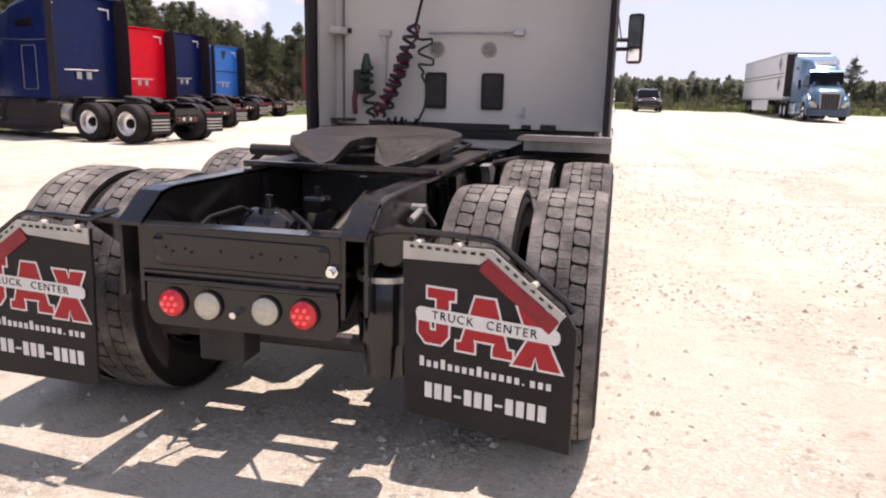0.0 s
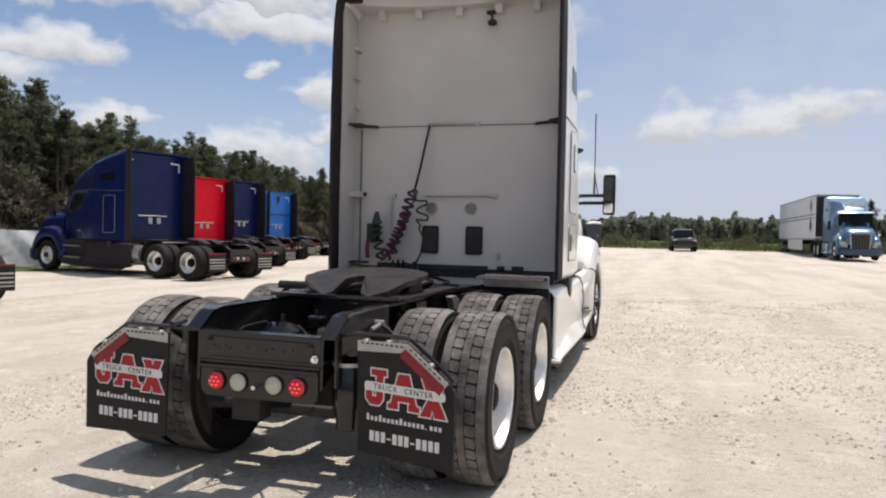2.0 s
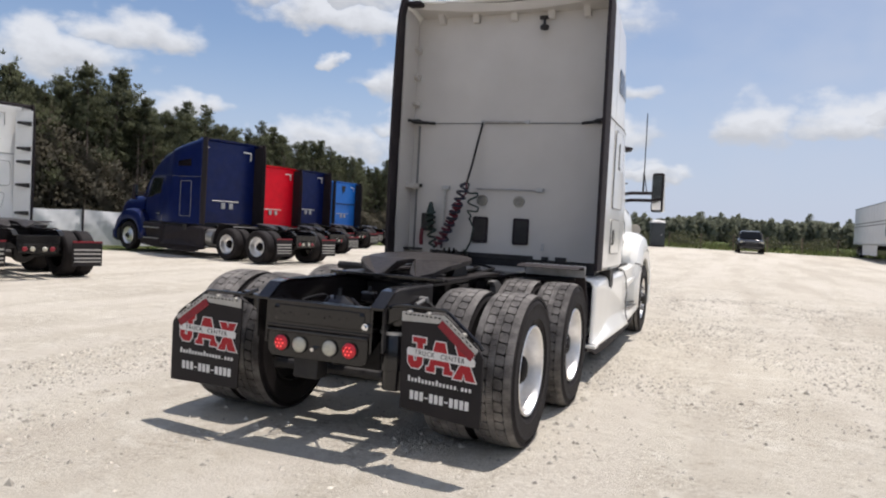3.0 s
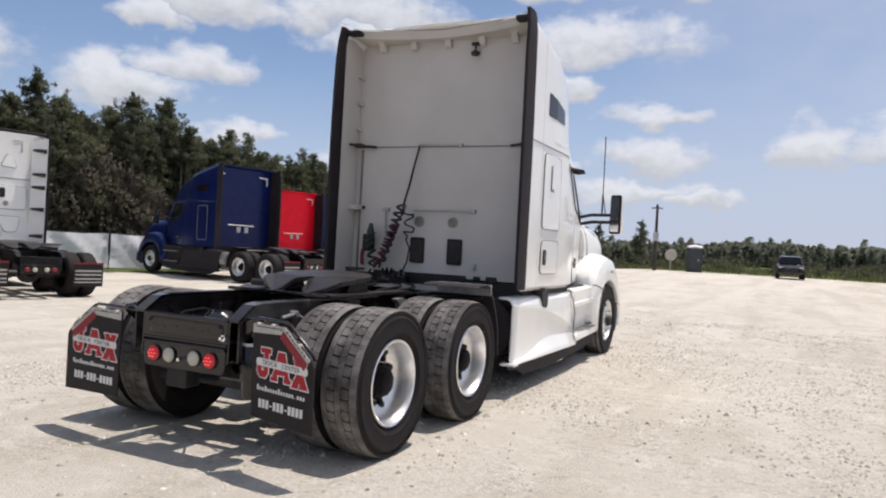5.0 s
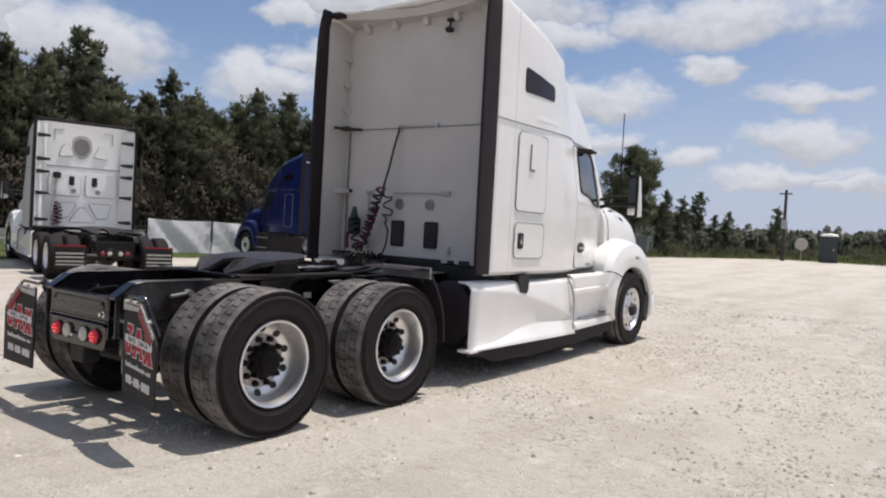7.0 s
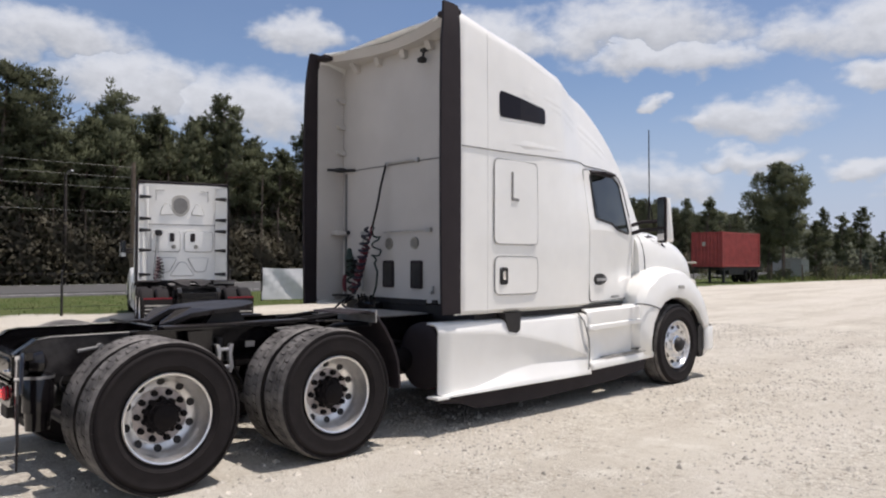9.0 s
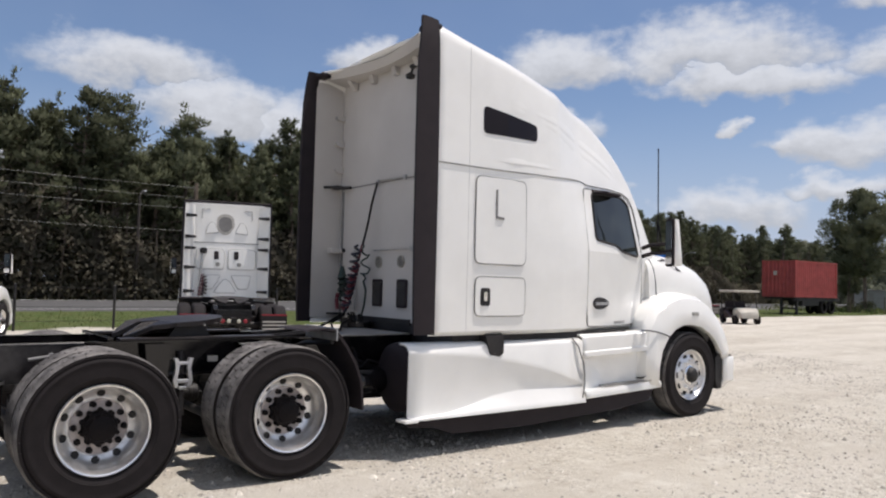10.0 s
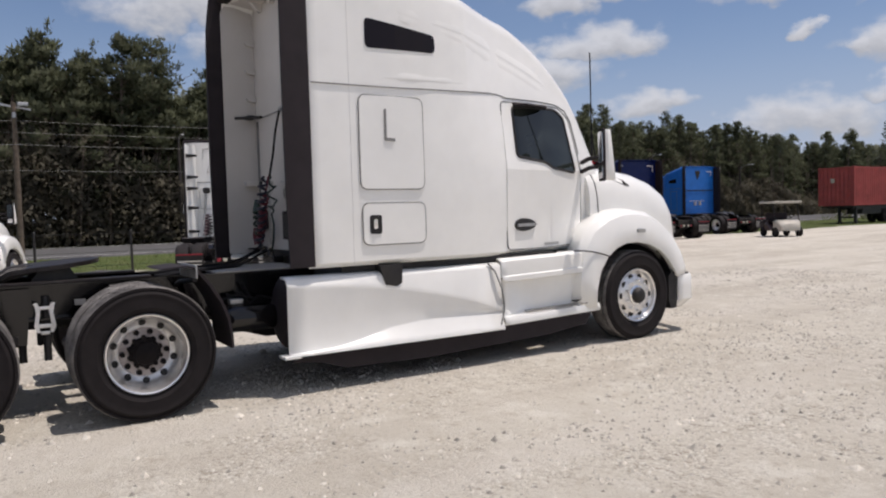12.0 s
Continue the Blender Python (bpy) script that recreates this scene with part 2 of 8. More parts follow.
M = {
    "white": material("white_paint", (0.89, 0.885, 0.85), 0.28, vary=0.02, scale=2.5, coat=0.5, bump=0.02, bump_scale=5, dust=0.04),
    # the white paint with the shade behind the sleeper darkened into its colour
    "shaded_white": material("shaded_wall_white", (0.565, 0.54, 0.51), 0.5, vary=0.05, scale=1.6, fine=0.03, bump=0.05, bump_scale=25, dust=0.10),
    "blue": material("dark_blue_paint", (0.0024, 0.0105, 0.080), 0.3, vary=0.1, scale=3, coat=0.1, spec=0.22, dust=0.02),
    "red": material("red_paint", (0.82, 0.005, 0.022), 0.35, vary=0.06, scale=3, coat=0.04, spec=0.18, dust=0.01),
    "sky_blue": material("bright_blue_paint", (0.015, 0.17, 0.60), 0.35, vary=0.06, scale=3, coat=0.15, spec=0.35, dust=0.02),
    "steel_blue": material("metallic_light_blue_paint", (0.075, 0.175, 0.29), 0.3, metal=0.35, vary=0.06, scale=3, coat=0.6),
    "deep_blue": material("dark_metallic_blue_paint", (0.03, 0.06, 0.11), 0.3, metal=0.3, vary=0.06, scale=3, coat=0.4),
    "black": material("black_chassis_paint", (0.0065, 0.0055, 0.0065), 0.13, vary=0.2, scale=9, coat=0.3, spec=0.4, bump=0.07, bump_scale=22, fine=0.4, fine_scale=160, dust=0.06, dust_color=(0.18, 0.16, 0.15)),
    "rail_paint": material("dusty_black_rail_paint", (0.014, 0.012, 0.013), 0.28, vary=0.2, scale=6, coat=0.15, spec=0.4, bump=0.08, bump_scale=40, fine=0.3, fine_scale=90, dust=0.45,
                           dust_color=(0.17, 0.155, 0.145)),
    "black_dull": material("dull_black_metal", (0.012, 0.0105, 0.0115), 0.6, vary=0.2, scale=9, bump=0.2, bump_scale=60, dust=0.06),
    "grease": material("greasy_black_steel", (0.016, 0.0115, 0.011), 0.42, vary=0.25, scale=14, fine=0.4, fine_scale=45, bump=0.30, bump_scale=30, dust=0.22, spec=0.40,
                       dust_color=(0.13, 0.11, 0.10)),
    "rubber": material("tyre_rubber", (0.015, 0.012, 0.0125), 0.78, vary=0.15, scale=12, fine=0.15, bump=0.1, bump_scale=150, dust=0.05, spec=0.25,
                       dust_color=(0.11, 0.09, 0.085)),
    "tread": material("tyre_tread", (0.078, 0.071, 0.068), 0.9, vary=0.2, scale=20, fine=0.3, bump=0.3, bump_scale=110, dust=0.95, dust_color=(0.38, 0.355, 0.33)),
    "trim": material("black_rubber_trim", (0.024, 0.018, 0.021), 0.7, vary=0.12, scale=6, bump=0.05, bump_scale=90, dust=0.04, spec=0.3, dust_color=(0.1, 0.09, 0.08)),
    "dark_plastic": material("dark_grey_plastic", (0.075, 0.072, 0.072), 0.6, vary=0.1, scale=5, dust=0.2),
    "alu": material("polished_aluminium", (0.88, 0.87, 0.86), 0.36, metal=1.0, vary=0.06, scale=20, bump=0.04, bump_scale=30, dust=0.16, dust_color=(0.40, 0.36, 0.32)),
    "dirty_alu": material("brown_stained_aluminium", (0.50, 0.45, 0.43), 0.5, metal=0.6, vary=0.15, scale=18, bump=0.05, bump_scale=40, dust=0.45, dust_color=(0.22, 0.17, 0.155)),
    "chrome": material("chrome", (0.85, 0.85, 0.86), 0.1, metal=1.0, vary=0.03, scale=6),
    "galv": material("galvanised_steel", (0.52, 0.52, 0.52), 0.42, metal=0.9, vary=0.15, scale=14, bump=0.05, dust=0.2),
    "dusty_steel": material("dusty_tread_plate", (0.42, 0.41, 0.40), 0.5, metal=0.6, vary=0.12, scale=9, bump=0.2, bump_scale=60, dust=0.5),
    "glass": material("dark_tinted_glass", (0.012, 0.009, 0.012), 0.16, vary=0.05, spec=0.2),
    "car_glass": material("dark_car_glass", (0.012, 0.014, 0.018), 0.12, vary=0.1, spec=0.06),
    "door_glass": material("tinted_door_glass", (0.026, 0.032, 0.030), 0.06, vary=0.5, scale=3, spec=0.6),
    "red_lens": material("red_lens", (0.42, 0.006, 0.012), 0.18, vary=0.1, scale=60, coat=0.6),
    "red_dot": material("bright_red_led", (0.85, 0.05, 0.05), 0.2, vary=0.0),
    "white_lens": material("clear_lens", (0.52, 0.50, 0.41), 0.2, vary=0.08, scale=60, coat=0.5),
    "flap": material("black_flap_rubber", (0.016, 0.013, 0.014), 0.62, vary=0.1, scale=7, bump=0.05, dust=0.02, spec=0.3),
    "print_white": material("white_print", (0.75, 0.74, 0.72), 0.5, vary=0.04),
    "print_red": material("red_print", (0.40, 0.009, 0.015), 0.6, vary=0.05),
    "nut": material("dark_greasy_wheel_nut", (0.010, 0.0075, 0.008), 0.65, metal=0.0, vary=0.2, scale=40, spec=0.15),
    "reflector": material("red_reflective_tape", (0.27, 0.006, 0.018), 0.45, vary=0.15, scale=40),
    "plate_grey": material("pale_grey_plate", (0.50, 0.48, 0.44), 0.5, vary=0.08, scale=12),
    "hose_red": material("red_hose", (0.13, 0.010, 0.022), 0.5, vary=0.1),
    "hose_blue": material("blue_hose", (0.012, 0.013, 0.028), 0.5, vary=0.1),
    "hose_black": material("black_hose", (0.010, 0.009, 0.010), 0.6, vary=0.1, spec=0.2),
    "hose_green": material("green_hose", (0.012, 0.03, 0.022), 0.42, vary=0.1),
    "seam": material("grey_gasket", (0.22, 0.215, 0.21), 0.7, vary=0.1),
    "joint": material("pale_panel_joint", (0.72, 0.715, 0.70), 0.6, vary=0.08),
    # grey that paints the shadow lines along the wall's pressings
    "press_shade": material("pressing_shade_grey", (0.36, 0.355, 0.34), 0.6, vary=0.08),
    "port": material("aluminised_port_cover", (0.42, 0.40, 0.35), 0.45, metal=0.3, vary=0.25, scale=60),
    "container": material("weathered_red_container_paint", (0.36, 0.055, 0.05), 0.6, vary=0.15, scale=2.0, fine=0.1, fine_scale=25, dust=0.15,
                          dust_color=(0.30, 0.14, 0.10)),
    "trailer_white": material("white_trailer_panel", (0.72, 0.72, 0.72), 0.4, vary=0.04, scale=1.5, dust=0.08),
    "toilet": material("dark_grey_green_plastic", (0.035, 0.045, 0.052), 0.45, vary=0.1, scale=4),
    "car": material("black_car_paint", (0.010, 0.010, 0.013), 0.2, vary=0.1, coat=0.15, spec=0.3, dust=0.02),
    "maroon": material("dark_maroon_plastic", (0.045, 0.016, 0.018), 0.4, vary=0.1, scale=6, dust=0.05),
    "cream": material("cream_plastic", (0.46, 0.43, 0.37), 0.5, vary=0.06),
    "canvas": material("white_privacy_screen", (0.70, 0.71, 0.72), 0.75, vary=0.06, scale=2, bump=0.2, bump_scale=5),
    "wood": material("weathered_pole_wood", (0.16, 0.12, 0.09), 0.85, vary=0.2, scale=6, bump=0.4, bump_scale=30),
    "creosote": material("creosoted_pole_wood", (0.062, 0.050, 0.042), 0.85, vary=0.2, scale=6, bump=0.4, bump_scale=30),
    "bark": material("pine_bark", (0.19, 0.145, 0.115), 0.9, vary=0.25, scale=5, bump=0.6, bump_scale=18),
    "asphalt": material("asphalt", (0.082, 0.08, 0.078), 0.85, vary=0.1, scale=1.2, fine=0.15, fine_scale=60, bump=0.2),
    "stone": material("pale_limestone_chips", (0.55, 0.51, 0.442), 0.9, vary=0.15, scale=30, random_tint=0.42, island=True, bump=0.2, bump_scale=80),
}


def lit(key, color, strength):
    b = M[key].node_tree.nodes["Principled BSDF"]
    b.inputs["Emission Color"].default_value = (*color, 1)
    b.inputs["Emission Strength"].default_value = strength


# the tail lamps are switched on
lit("red_lens", (1.0, 0.01, 0.04), 0.10)
lit("red_dot", (1.0, 0.08, 0.08), 0.7)


def leaf_material(name, c1, c2):
    m = bpy.data.materials.new(name)
    m.use_nodes = True
    N, L = m.node_tree.nodes, m.node_tree.links
    b = N["Principled BSDF"]
    b.inputs["Roughness"].default_value = 0.6
    rnd = N.new("ShaderNodeNewGeometry")
    oi = N.new("ShaderNodeObjectInfo")
    mix = N.new("ShaderNodeMix")
    mix.data_type = "RGBA"
    mix.inputs[6].default_value, mix.inputs[7].default_value = (*c1, 1), (*c2, 1)
    L.new(rnd.outputs["Random Per Island"], mix.inputs[0])
    hs = N.new("ShaderNodeHueSaturation")
    f = N.new("ShaderNodeMapRange")
    f.inputs["To Min"].default_value, f.inputs["To Max"].default_value = 0.8, 1.2
    L.new(oi.outputs["Random"], f.inputs["Value"])
    L.new(f.outputs[0], hs.inputs["Value"])
    L.new(mix.outputs[2], hs.inputs["Color"])
    L.new(hs.outputs[0], b.inputs["Base Color"])
    b.inputs["Specular IOR Level"].default_value = 0.15
    tr = N.new("ShaderNodeBsdfTranslucent")
    L.new(hs.outputs[0], tr.inputs["Color"])
    ms = N.new("ShaderNodeMixShader")
    ms.inputs[0].default_value = 0.48
    L.new(b.outputs[0], ms.inputs[1])
    L.new(tr.outputs[0], ms.inputs[2])
    L.new(ms.outputs[0], N["Material Output"].inputs["Surface"])
    return m


M["needle"] = leaf_material("pine_needles", (0.125, 0.138, 0.080), (0.160, 0.174, 0.104))
M["bush"] = leaf_material("undergrowth_leaves", (0.108, 0.102, 0.075), (0.135, 0.120, 0.090))
M["scrub"] = leaf_material("scrub_leaves", (0.075, 0.085, 0.045), (0.13, 0.125, 0.075))
# needle colour lightened to stand for the haze over distant woods
M["hazed_needle"] = leaf_material("haze_paled_needles", (0.19, 0.21, 0.15), (0.24, 0.255, 0.19))
M["grass"] = leaf_material("grass_blades", (0.09, 0.125, 0.035), (0.19, 0.19, 0.085))


def ground_height(x, y):
    """The yard lies level and climbs very slightly beyond the parked tractor, less so towards the road."""
    d = y - 8.0
    side = max(0.0, min(1.0, (x + 20.0) / 14.0))
    return (0.12 + 0.88 * side * side * (3 - 2 * side)) * (0.0115 * 0.5 * (d + math.sqrt(d * d + 36.0)) - 0.0115 * 0.5 * (-8.0 + 10.0))


def ground_material():
    m = bpy.data.materials.new("limestone_yard_and_grass")
    m.use_nodes = True
    N, L = m.node_tree.nodes, m.node_tree.links
    b = N["Principled BSDF"]
    b.inputs["Roughness"].default_value = 0.95
    b.inputs["Specular IOR Level"].default_value = 0.15
    co = N.new("ShaderNodeTexCoord")
    sep = N.new("ShaderNodeSeparateXYZ")
    L.new(co.outputs["Object"], sep.inputs[0])

    def noise_of(scale, detail=6, rough=0.55):
        n = N.new("ShaderNodeTexNoise")
        n.inputs["Scale"].default_value, n.inputs["Detail"].default_value, n.inputs["Roughness"].default_value = scale, detail, rough
        L.new(co.outputs["Object"], n.inputs["Vector"])
        return n.outputs["Fac"]

    def rng(v, a, bb, c=0.0, d=1.0):
        r = N.new("ShaderNodeMapRange")
        r.interpolation_type = "SMOOTHSTEP"
        for k, val in zip(("From Min", "From Max", "To Min", "To Max"), (a, bb, c, d)):
            r.inputs[k].default_value = val
        L.new(v, r.inputs["Value"])
        return r.outputs[0]

    def mixc(f, a, bb):
        x = N.new("ShaderNodeMix")
        x.data_type = "RGBA"
        L.new(f, x.inputs[0])
        for i, v in ((6, a), (7, bb)):
            if isinstance(v, tuple):
                x.inputs[i].default_value = (*v, 1)
            else:
                L.new(v, x.inputs[i])
        return x.outputs[2]

    def op(kind, a, bb):
        x = N.new("ShaderNodeMath")
        x.operation = kind
        for i, v in enumerate((a, bb)):
            if isinstance(v, (int, float)):
                x.inputs[i].default_value = v
            else:
                L.new(v, x.inputs[i])
        return x.outputs[0]

    dirt = mixc(rng(noise_of(0.35, 5), 0.38, 0.66), (0.575, 0.535, 0.458), (0.502, 0.460, 0.388))
    dirt = mixc(rng(noise_of(2.6, 7, 0.65), 0.48, 0.68, 0, 0.8), dirt, (0.663, 0.630, 0.554))
    loose = rng(noise_of(0.9, 5, 0.6), 0.42, 0.62, 0.12, 1.0)
    dirt = mixc(rng(noise_of(5.5, 8, 0.72), 0.53, 0.70, 0, 0.7), dirt, (0.390, 0.335, 0.264))
    dirt = mixc(op("MULTIPLY", rng(noise_of(13, 6, 0.7), 0.52, 0.63, 0, 0.85), loose), dirt, (0.292, 0.250, 0.202))
    dirt = mixc(op("MULTIPLY", rng(noise_of(48, 4, 0.7), 0.53, 0.63, 0, 0.85), loose), dirt, (0.287, 0.258, 0.215))
    dirt = mixc(op("MULTIPLY", rng(noise_of(30, 3, 0.6), 0.54, 0.63, 0, 0.85), loose), dirt, (0.722, 0.695, 0.620))
    lane = N.new("ShaderNodeVectorMath")
    lane.operation = "MULTIPLY"
    lane.inputs[1].default_value = (1.1, 0.14, 1.0)
    L.new(co.outputs["Object"], lane.inputs[0])
    tracks = N.new("ShaderNodeTexNoise")
    tracks.inputs["Scale"].default_value, tracks.inputs["Detail"].default_value = 0.9, 6
    L.new(lane.outputs[0], tracks.inputs["Vector"])
    dirt = mixc(rng(tracks.outputs["Fac"], 0.47, 0.62, 0, 0.55), dirt, (0.610, 0.568, 0.500))
    dirt = mixc(rng(tracks.outputs["Fac"], 0.46, 0.36, 0, 0.40), dirt, (0.420, 0.372, 0.312))
    turf = mixc(rng(noise_of(1.4, 7), 0.35, 0.7), (0.06, 0.09, 0.025), (0.12, 0.125, 0.05))
    turf = mixc(rng(noise_of(14, 6), 0.45, 0.75), turf, (0.06, 0.09, 0.025))
    wob = op("MULTIPLY", op("SUBTRACT", noise_of(0.4, 5), 0.5), 5.0)
    x_edge = op("ADD", sep.outputs[0], wob)
    y_edge = op("ADD", sep.outputs[1], op("MULTIPLY", wob, 2.0))
    lawn = op("MAXIMUM", rng(op("MULTIPLY", x_edge, -1.0), 16.2, 17.2), rng(y_edge, 60.0, 63.0))
    floor = mixc(rng(noise_of(0.8, 6), 0.3, 0.7), (0.05, 0.038, 0.024), (0.075, 0.07, 0.03))
    woods = op("MAXIMUM", rng(op("MULTIPLY", x_edge, -1.0), 45.0, 47.0), rng(y_edge, 158.0, 166.0))
    L.new(mixc(woods, mixc(lawn, dirt, turf), floor), b.inputs["Base Color"])
    bp = N.new("ShaderNodeBump")
    bp.inputs["Strength"].default_value, bp.inputs["Distance"].default_value = 1.0, 0.05
    hsum = op("ADD", op("MULTIPLY", noise_of(7, 8, 0.7), 0.7), op("MULTIPLY", noise_of(45, 4, 0.7), 0.5))
    L.new(hsum, bp.inputs["Height"])
    L.new(bp.outputs[0], b.inputs["Normal"])
    return m


# ---- mesh helpers ----
def part(name, bm, mat, parent, label="", smooth=False, recalc=True):
    if recalc:
        bmesh.ops.recalc_face_normals(bm, faces=bm.faces)
    me = bpy.data.meshes.new(name)
    bm.to_mesh(me)
    bm.free()
    for m in (mat if isinstance(mat, (list, tuple)) else (mat,)):
        me.materials.append(m)
    if smooth:
        for p in me.polygons:
            p.use_smooth = True
        me.set_sharp_from_angle(angle=radians(35))
    ob = new(name, me)
    ob.parent = parent
    if label:
        ob["label"] = label
    return ob


def thing(name, m, label, category, group="", kind=""):
    ob = new(name)
    ob.empty_display_size = 0.2
    ob.matrix_basis = m
    return tagged(ob, label, category, group, kind)


def B():
    return bmesh.new()


def box(bm, x0, x1, y0, y1, z0, z1, bevel=0.0, seg=2):
    r = bmesh.ops.create_cube(bm, size=1.0)
    vs = r["verts"]
    for v in vs:
        v.co = Vector(((x0 + x1) / 2 + v.co.x * (x1 - x0), (y0 + y1) / 2 + v.co.y * (y1 - y0), (z0 + z1) / 2 + v.co.z * (z1 - z0)))
    if bevel:
        es = list({e for v in vs for e in v.link_edges})
        bmesh.ops.bevel(bm, geom=es, offset=bevel, segments=seg, affect="EDGES", profile=0.5)
    return bm


def cyl(bm, p0, p1, r0, r1=None, seg=16, cap=True):
    p0, p1 = Vector(p0), Vector(p1)
    r1 = r0 if r1 is None else r1
    q = (p1 - p0).to_track_quat("Z", "Y")
    rings = []
    for p, r in ((p0, r0), (p1, r1)):
        rings.append([bm.verts.new(p + q @ Vector((r * math.cos(2 * math.pi * i / seg), r * math.sin(2 * math.pi * i / seg), 0))) for i in range(seg)])
    for i in range(seg):
        j = (i + 1) % seg
        bm.faces.new((rings[0][i], rings[0][j], rings[1][j], rings[1][i]))
    if cap:
        bm.faces.new(rings[0][::-1])
        bm.faces.new(rings[1])
    return bm


def tube(bm, pts, r, seg=8, closed=False):
    pts = [Vector(p) for p in pts]
    rings = []
    n = len(pts)
    up = Vector((0.31, 0.17, 0.93))
    for i, p in enumerate(pts):
        d = (pts[(i + 1) % n] - pts[i - 1]) if closed else (pts[min(i + 1, n - 1)] - pts[max(i - 1, 0)])
        d.normalize()
        a = d.cross(up).normalized()
        b2 = d.cross(a)
        rings.append([bm.verts.new(p + r * (math.cos(2 * math.pi * k / seg) * a + math.sin(2 * math.pi * k / seg) * b2)) for k in range(seg)])
    for i in range(n if closed else n - 1):
        a, c = rings[i], rings[(i + 1) % n]
        for k in range(seg):
            bm.faces.new((a[k], a[(k + 1) % seg], c[(k + 1) % seg], c[k]))
    if not closed:
        bm.faces.new(rings[0][::-1])
        bm.faces.new(rings[-1])
    return bm


def lathe(bm, prof, centre, axis="X", seg=40, close=False):
    """Turn a profile of (along, radius) round an axis through centre."""
    c = Vector(centre)
    rings = []
    for a, r in prof:
        ring = []
        for i in range(seg):
            t = 2 * math.pi * i / seg
            u, v = r * math.cos(t), r * math.sin(t)
            ring.append(bm.verts.new(c + Vector({"X": (a, u, v), "Y": (u, a, v), "Z": (u, v, a)}[axis])))
        rings.append(ring)
    m = len(rings)
    for k in range(m if close else m - 1):
        a, b2 = rings[k], rings[(k + 1) % m]
        for i in range(seg):
            j = (i + 1) % seg
            bm.faces.new((a[i], a[j], b2[j], b2[i]))
    return bm


def prism(bm, poly, a, b, axis="X"):
    """A polygon extruded along an axis. The polygon is in the two other axes, in the order xyz."""
    def at(u, v, w):
        return {"X": (w, u, v), "Y": (u, w, v), "Z": (u, v, w)}[axis]
    lo = [bm.verts.new(at(u, v, a)) for u, v in poly]
    hi = [bm.verts.new(at(u, v, b)) for u, v in poly]
    n = len(poly)
    bm.faces.new(lo[::-1])
    bm.faces.new(hi)
    for i in range(n):
        bm.faces.new((lo[i], lo[(i + 1) % n], hi[(i + 1) % n], hi[i]))
    return bm


def grid(bm, rows, closed=False, cap=False):
    vs = [[bm.verts.new(p) for p in row] for row in rows]
    for a, b2 in zip(vs, vs[1:]):
        n = len(a)
        for i in range(n if closed else n - 1):
            j = (i + 1) % n
            bm.faces.new((a[i], a[j], b2[j], b2[i]))
    if cap:
        bm.faces.new(vs[0][::-1])
        bm.faces.new(vs[-1])
    return vs


def shell(bm, rows, offset):
    """A sheet with thickness: the rows and the rows moved by offset, joined at the rim."""
    off = Vector(offset)
    a = grid(bm, rows)
    b2 = grid(bm, [[Vector(p) + off for p in row] for row in rows])
    n, m = len(rows), len(rows[0])
    for i in range(n - 1):
        bm.faces.new((a[i][0], a[i + 1][0], b2[i + 1][0], b2[i][0]))
        bm.faces.new((a[i][m - 1], a[i + 1][m - 1], b2[i + 1][m - 1], b2[i][m - 1]))
    for k in range(m - 1):
        bm.faces.new((a[0][k], a[0][k + 1], b2[0][k + 1], b2[0][k]))
        bm.faces.new((a[n - 1][k], a[n - 1][k + 1], b2[n - 1][k + 1], b2[n - 1][k]))
    return bm


def rounded(pts, r, seg=4):
    """Round the corners of a polygon."""
    out = []
    n = len(pts)
    for i in range(n):
        p, a, b2 = Vector(pts[i]), Vector(pts[i - 1]), Vector(pts[(i + 1) % n])
        da, db = (a - p), (b2 - p)
        k = min(r, da.length * 0.45, db.length * 0.45)
        s, e = p + da.normalized() * k, p + db.normalized() * k
        for j in range(seg + 1):
            t = j / seg
            out.append(tuple((1 - t) ** 2 * s + 2 * t * (1 - t) * p + t * t * e))
    return out


def interp(table, v):
    if v <= table[0][0]:
        return table[0][1]
    for (a, p), (b2, q) in zip(table, table[1:]):
        if v <= b2:
            return p + (q - p) * (v - a) / (b2 - a)
    return table[-1][1]


# ---- ground ----
def build_ground():
    bm = B()
    xs = [-2500, -1200, -600, -300, -150, -90, -60] + [-48 + 4 * i for i in range(25)] + [60, 90, 150, 300, 600, 1200, 2500]
    ys = [-2500, -1200, -600, -300, -120, -60, -40] + [-32 + 4 * i for i in range(28)] + [90, 105, 120, 150, 300, 600, 1200, 2500]
    grid(bm, [[(x, y, ground_height(x, min(y, 110))) for x in xs] for y in ys])
    ob = part("ground", bm, ground_material(), None, smooth=True)
    tagged(ob, "pale crushed limestone yard with grass beyond its edges", "ground", kind="structure")


build_ground()


# ---- the road tractor: local frame with the rear axle at y = 0 and the nose to +y ----
WIDE = [(2.5, 1.16), (3.0, 1.15), (3.9, 1.135), (4.3, 1.11), (4.7, 1.05), (5.03, 0.99), (5.5, 0.89), (5.9, 0.80), (6.2, 0.745)]
ROOF = [(2.55, 3.86), (2.75, 3.87), (2.97, 3.82), (3.3, 3.75), (3.66, 3.685), (4.14, 3.595), (4.5, 3.545), (4.83, 3.49), (5.08, 3.435), (5.24, 3.365), (5.4, 3.28),
        (5.56, 3.18), (5.72, 3.06), (5.85, 2.935), (5.95, 2.80), (6.05, 2.62), (6.15, 2.37), (6.22, 2.17), (6.28, 1.98)]
LEAN_IN = [(3.6, 0.0), (4.3, 0.05), (4.8, 0.14), (6.3, 0.16)]


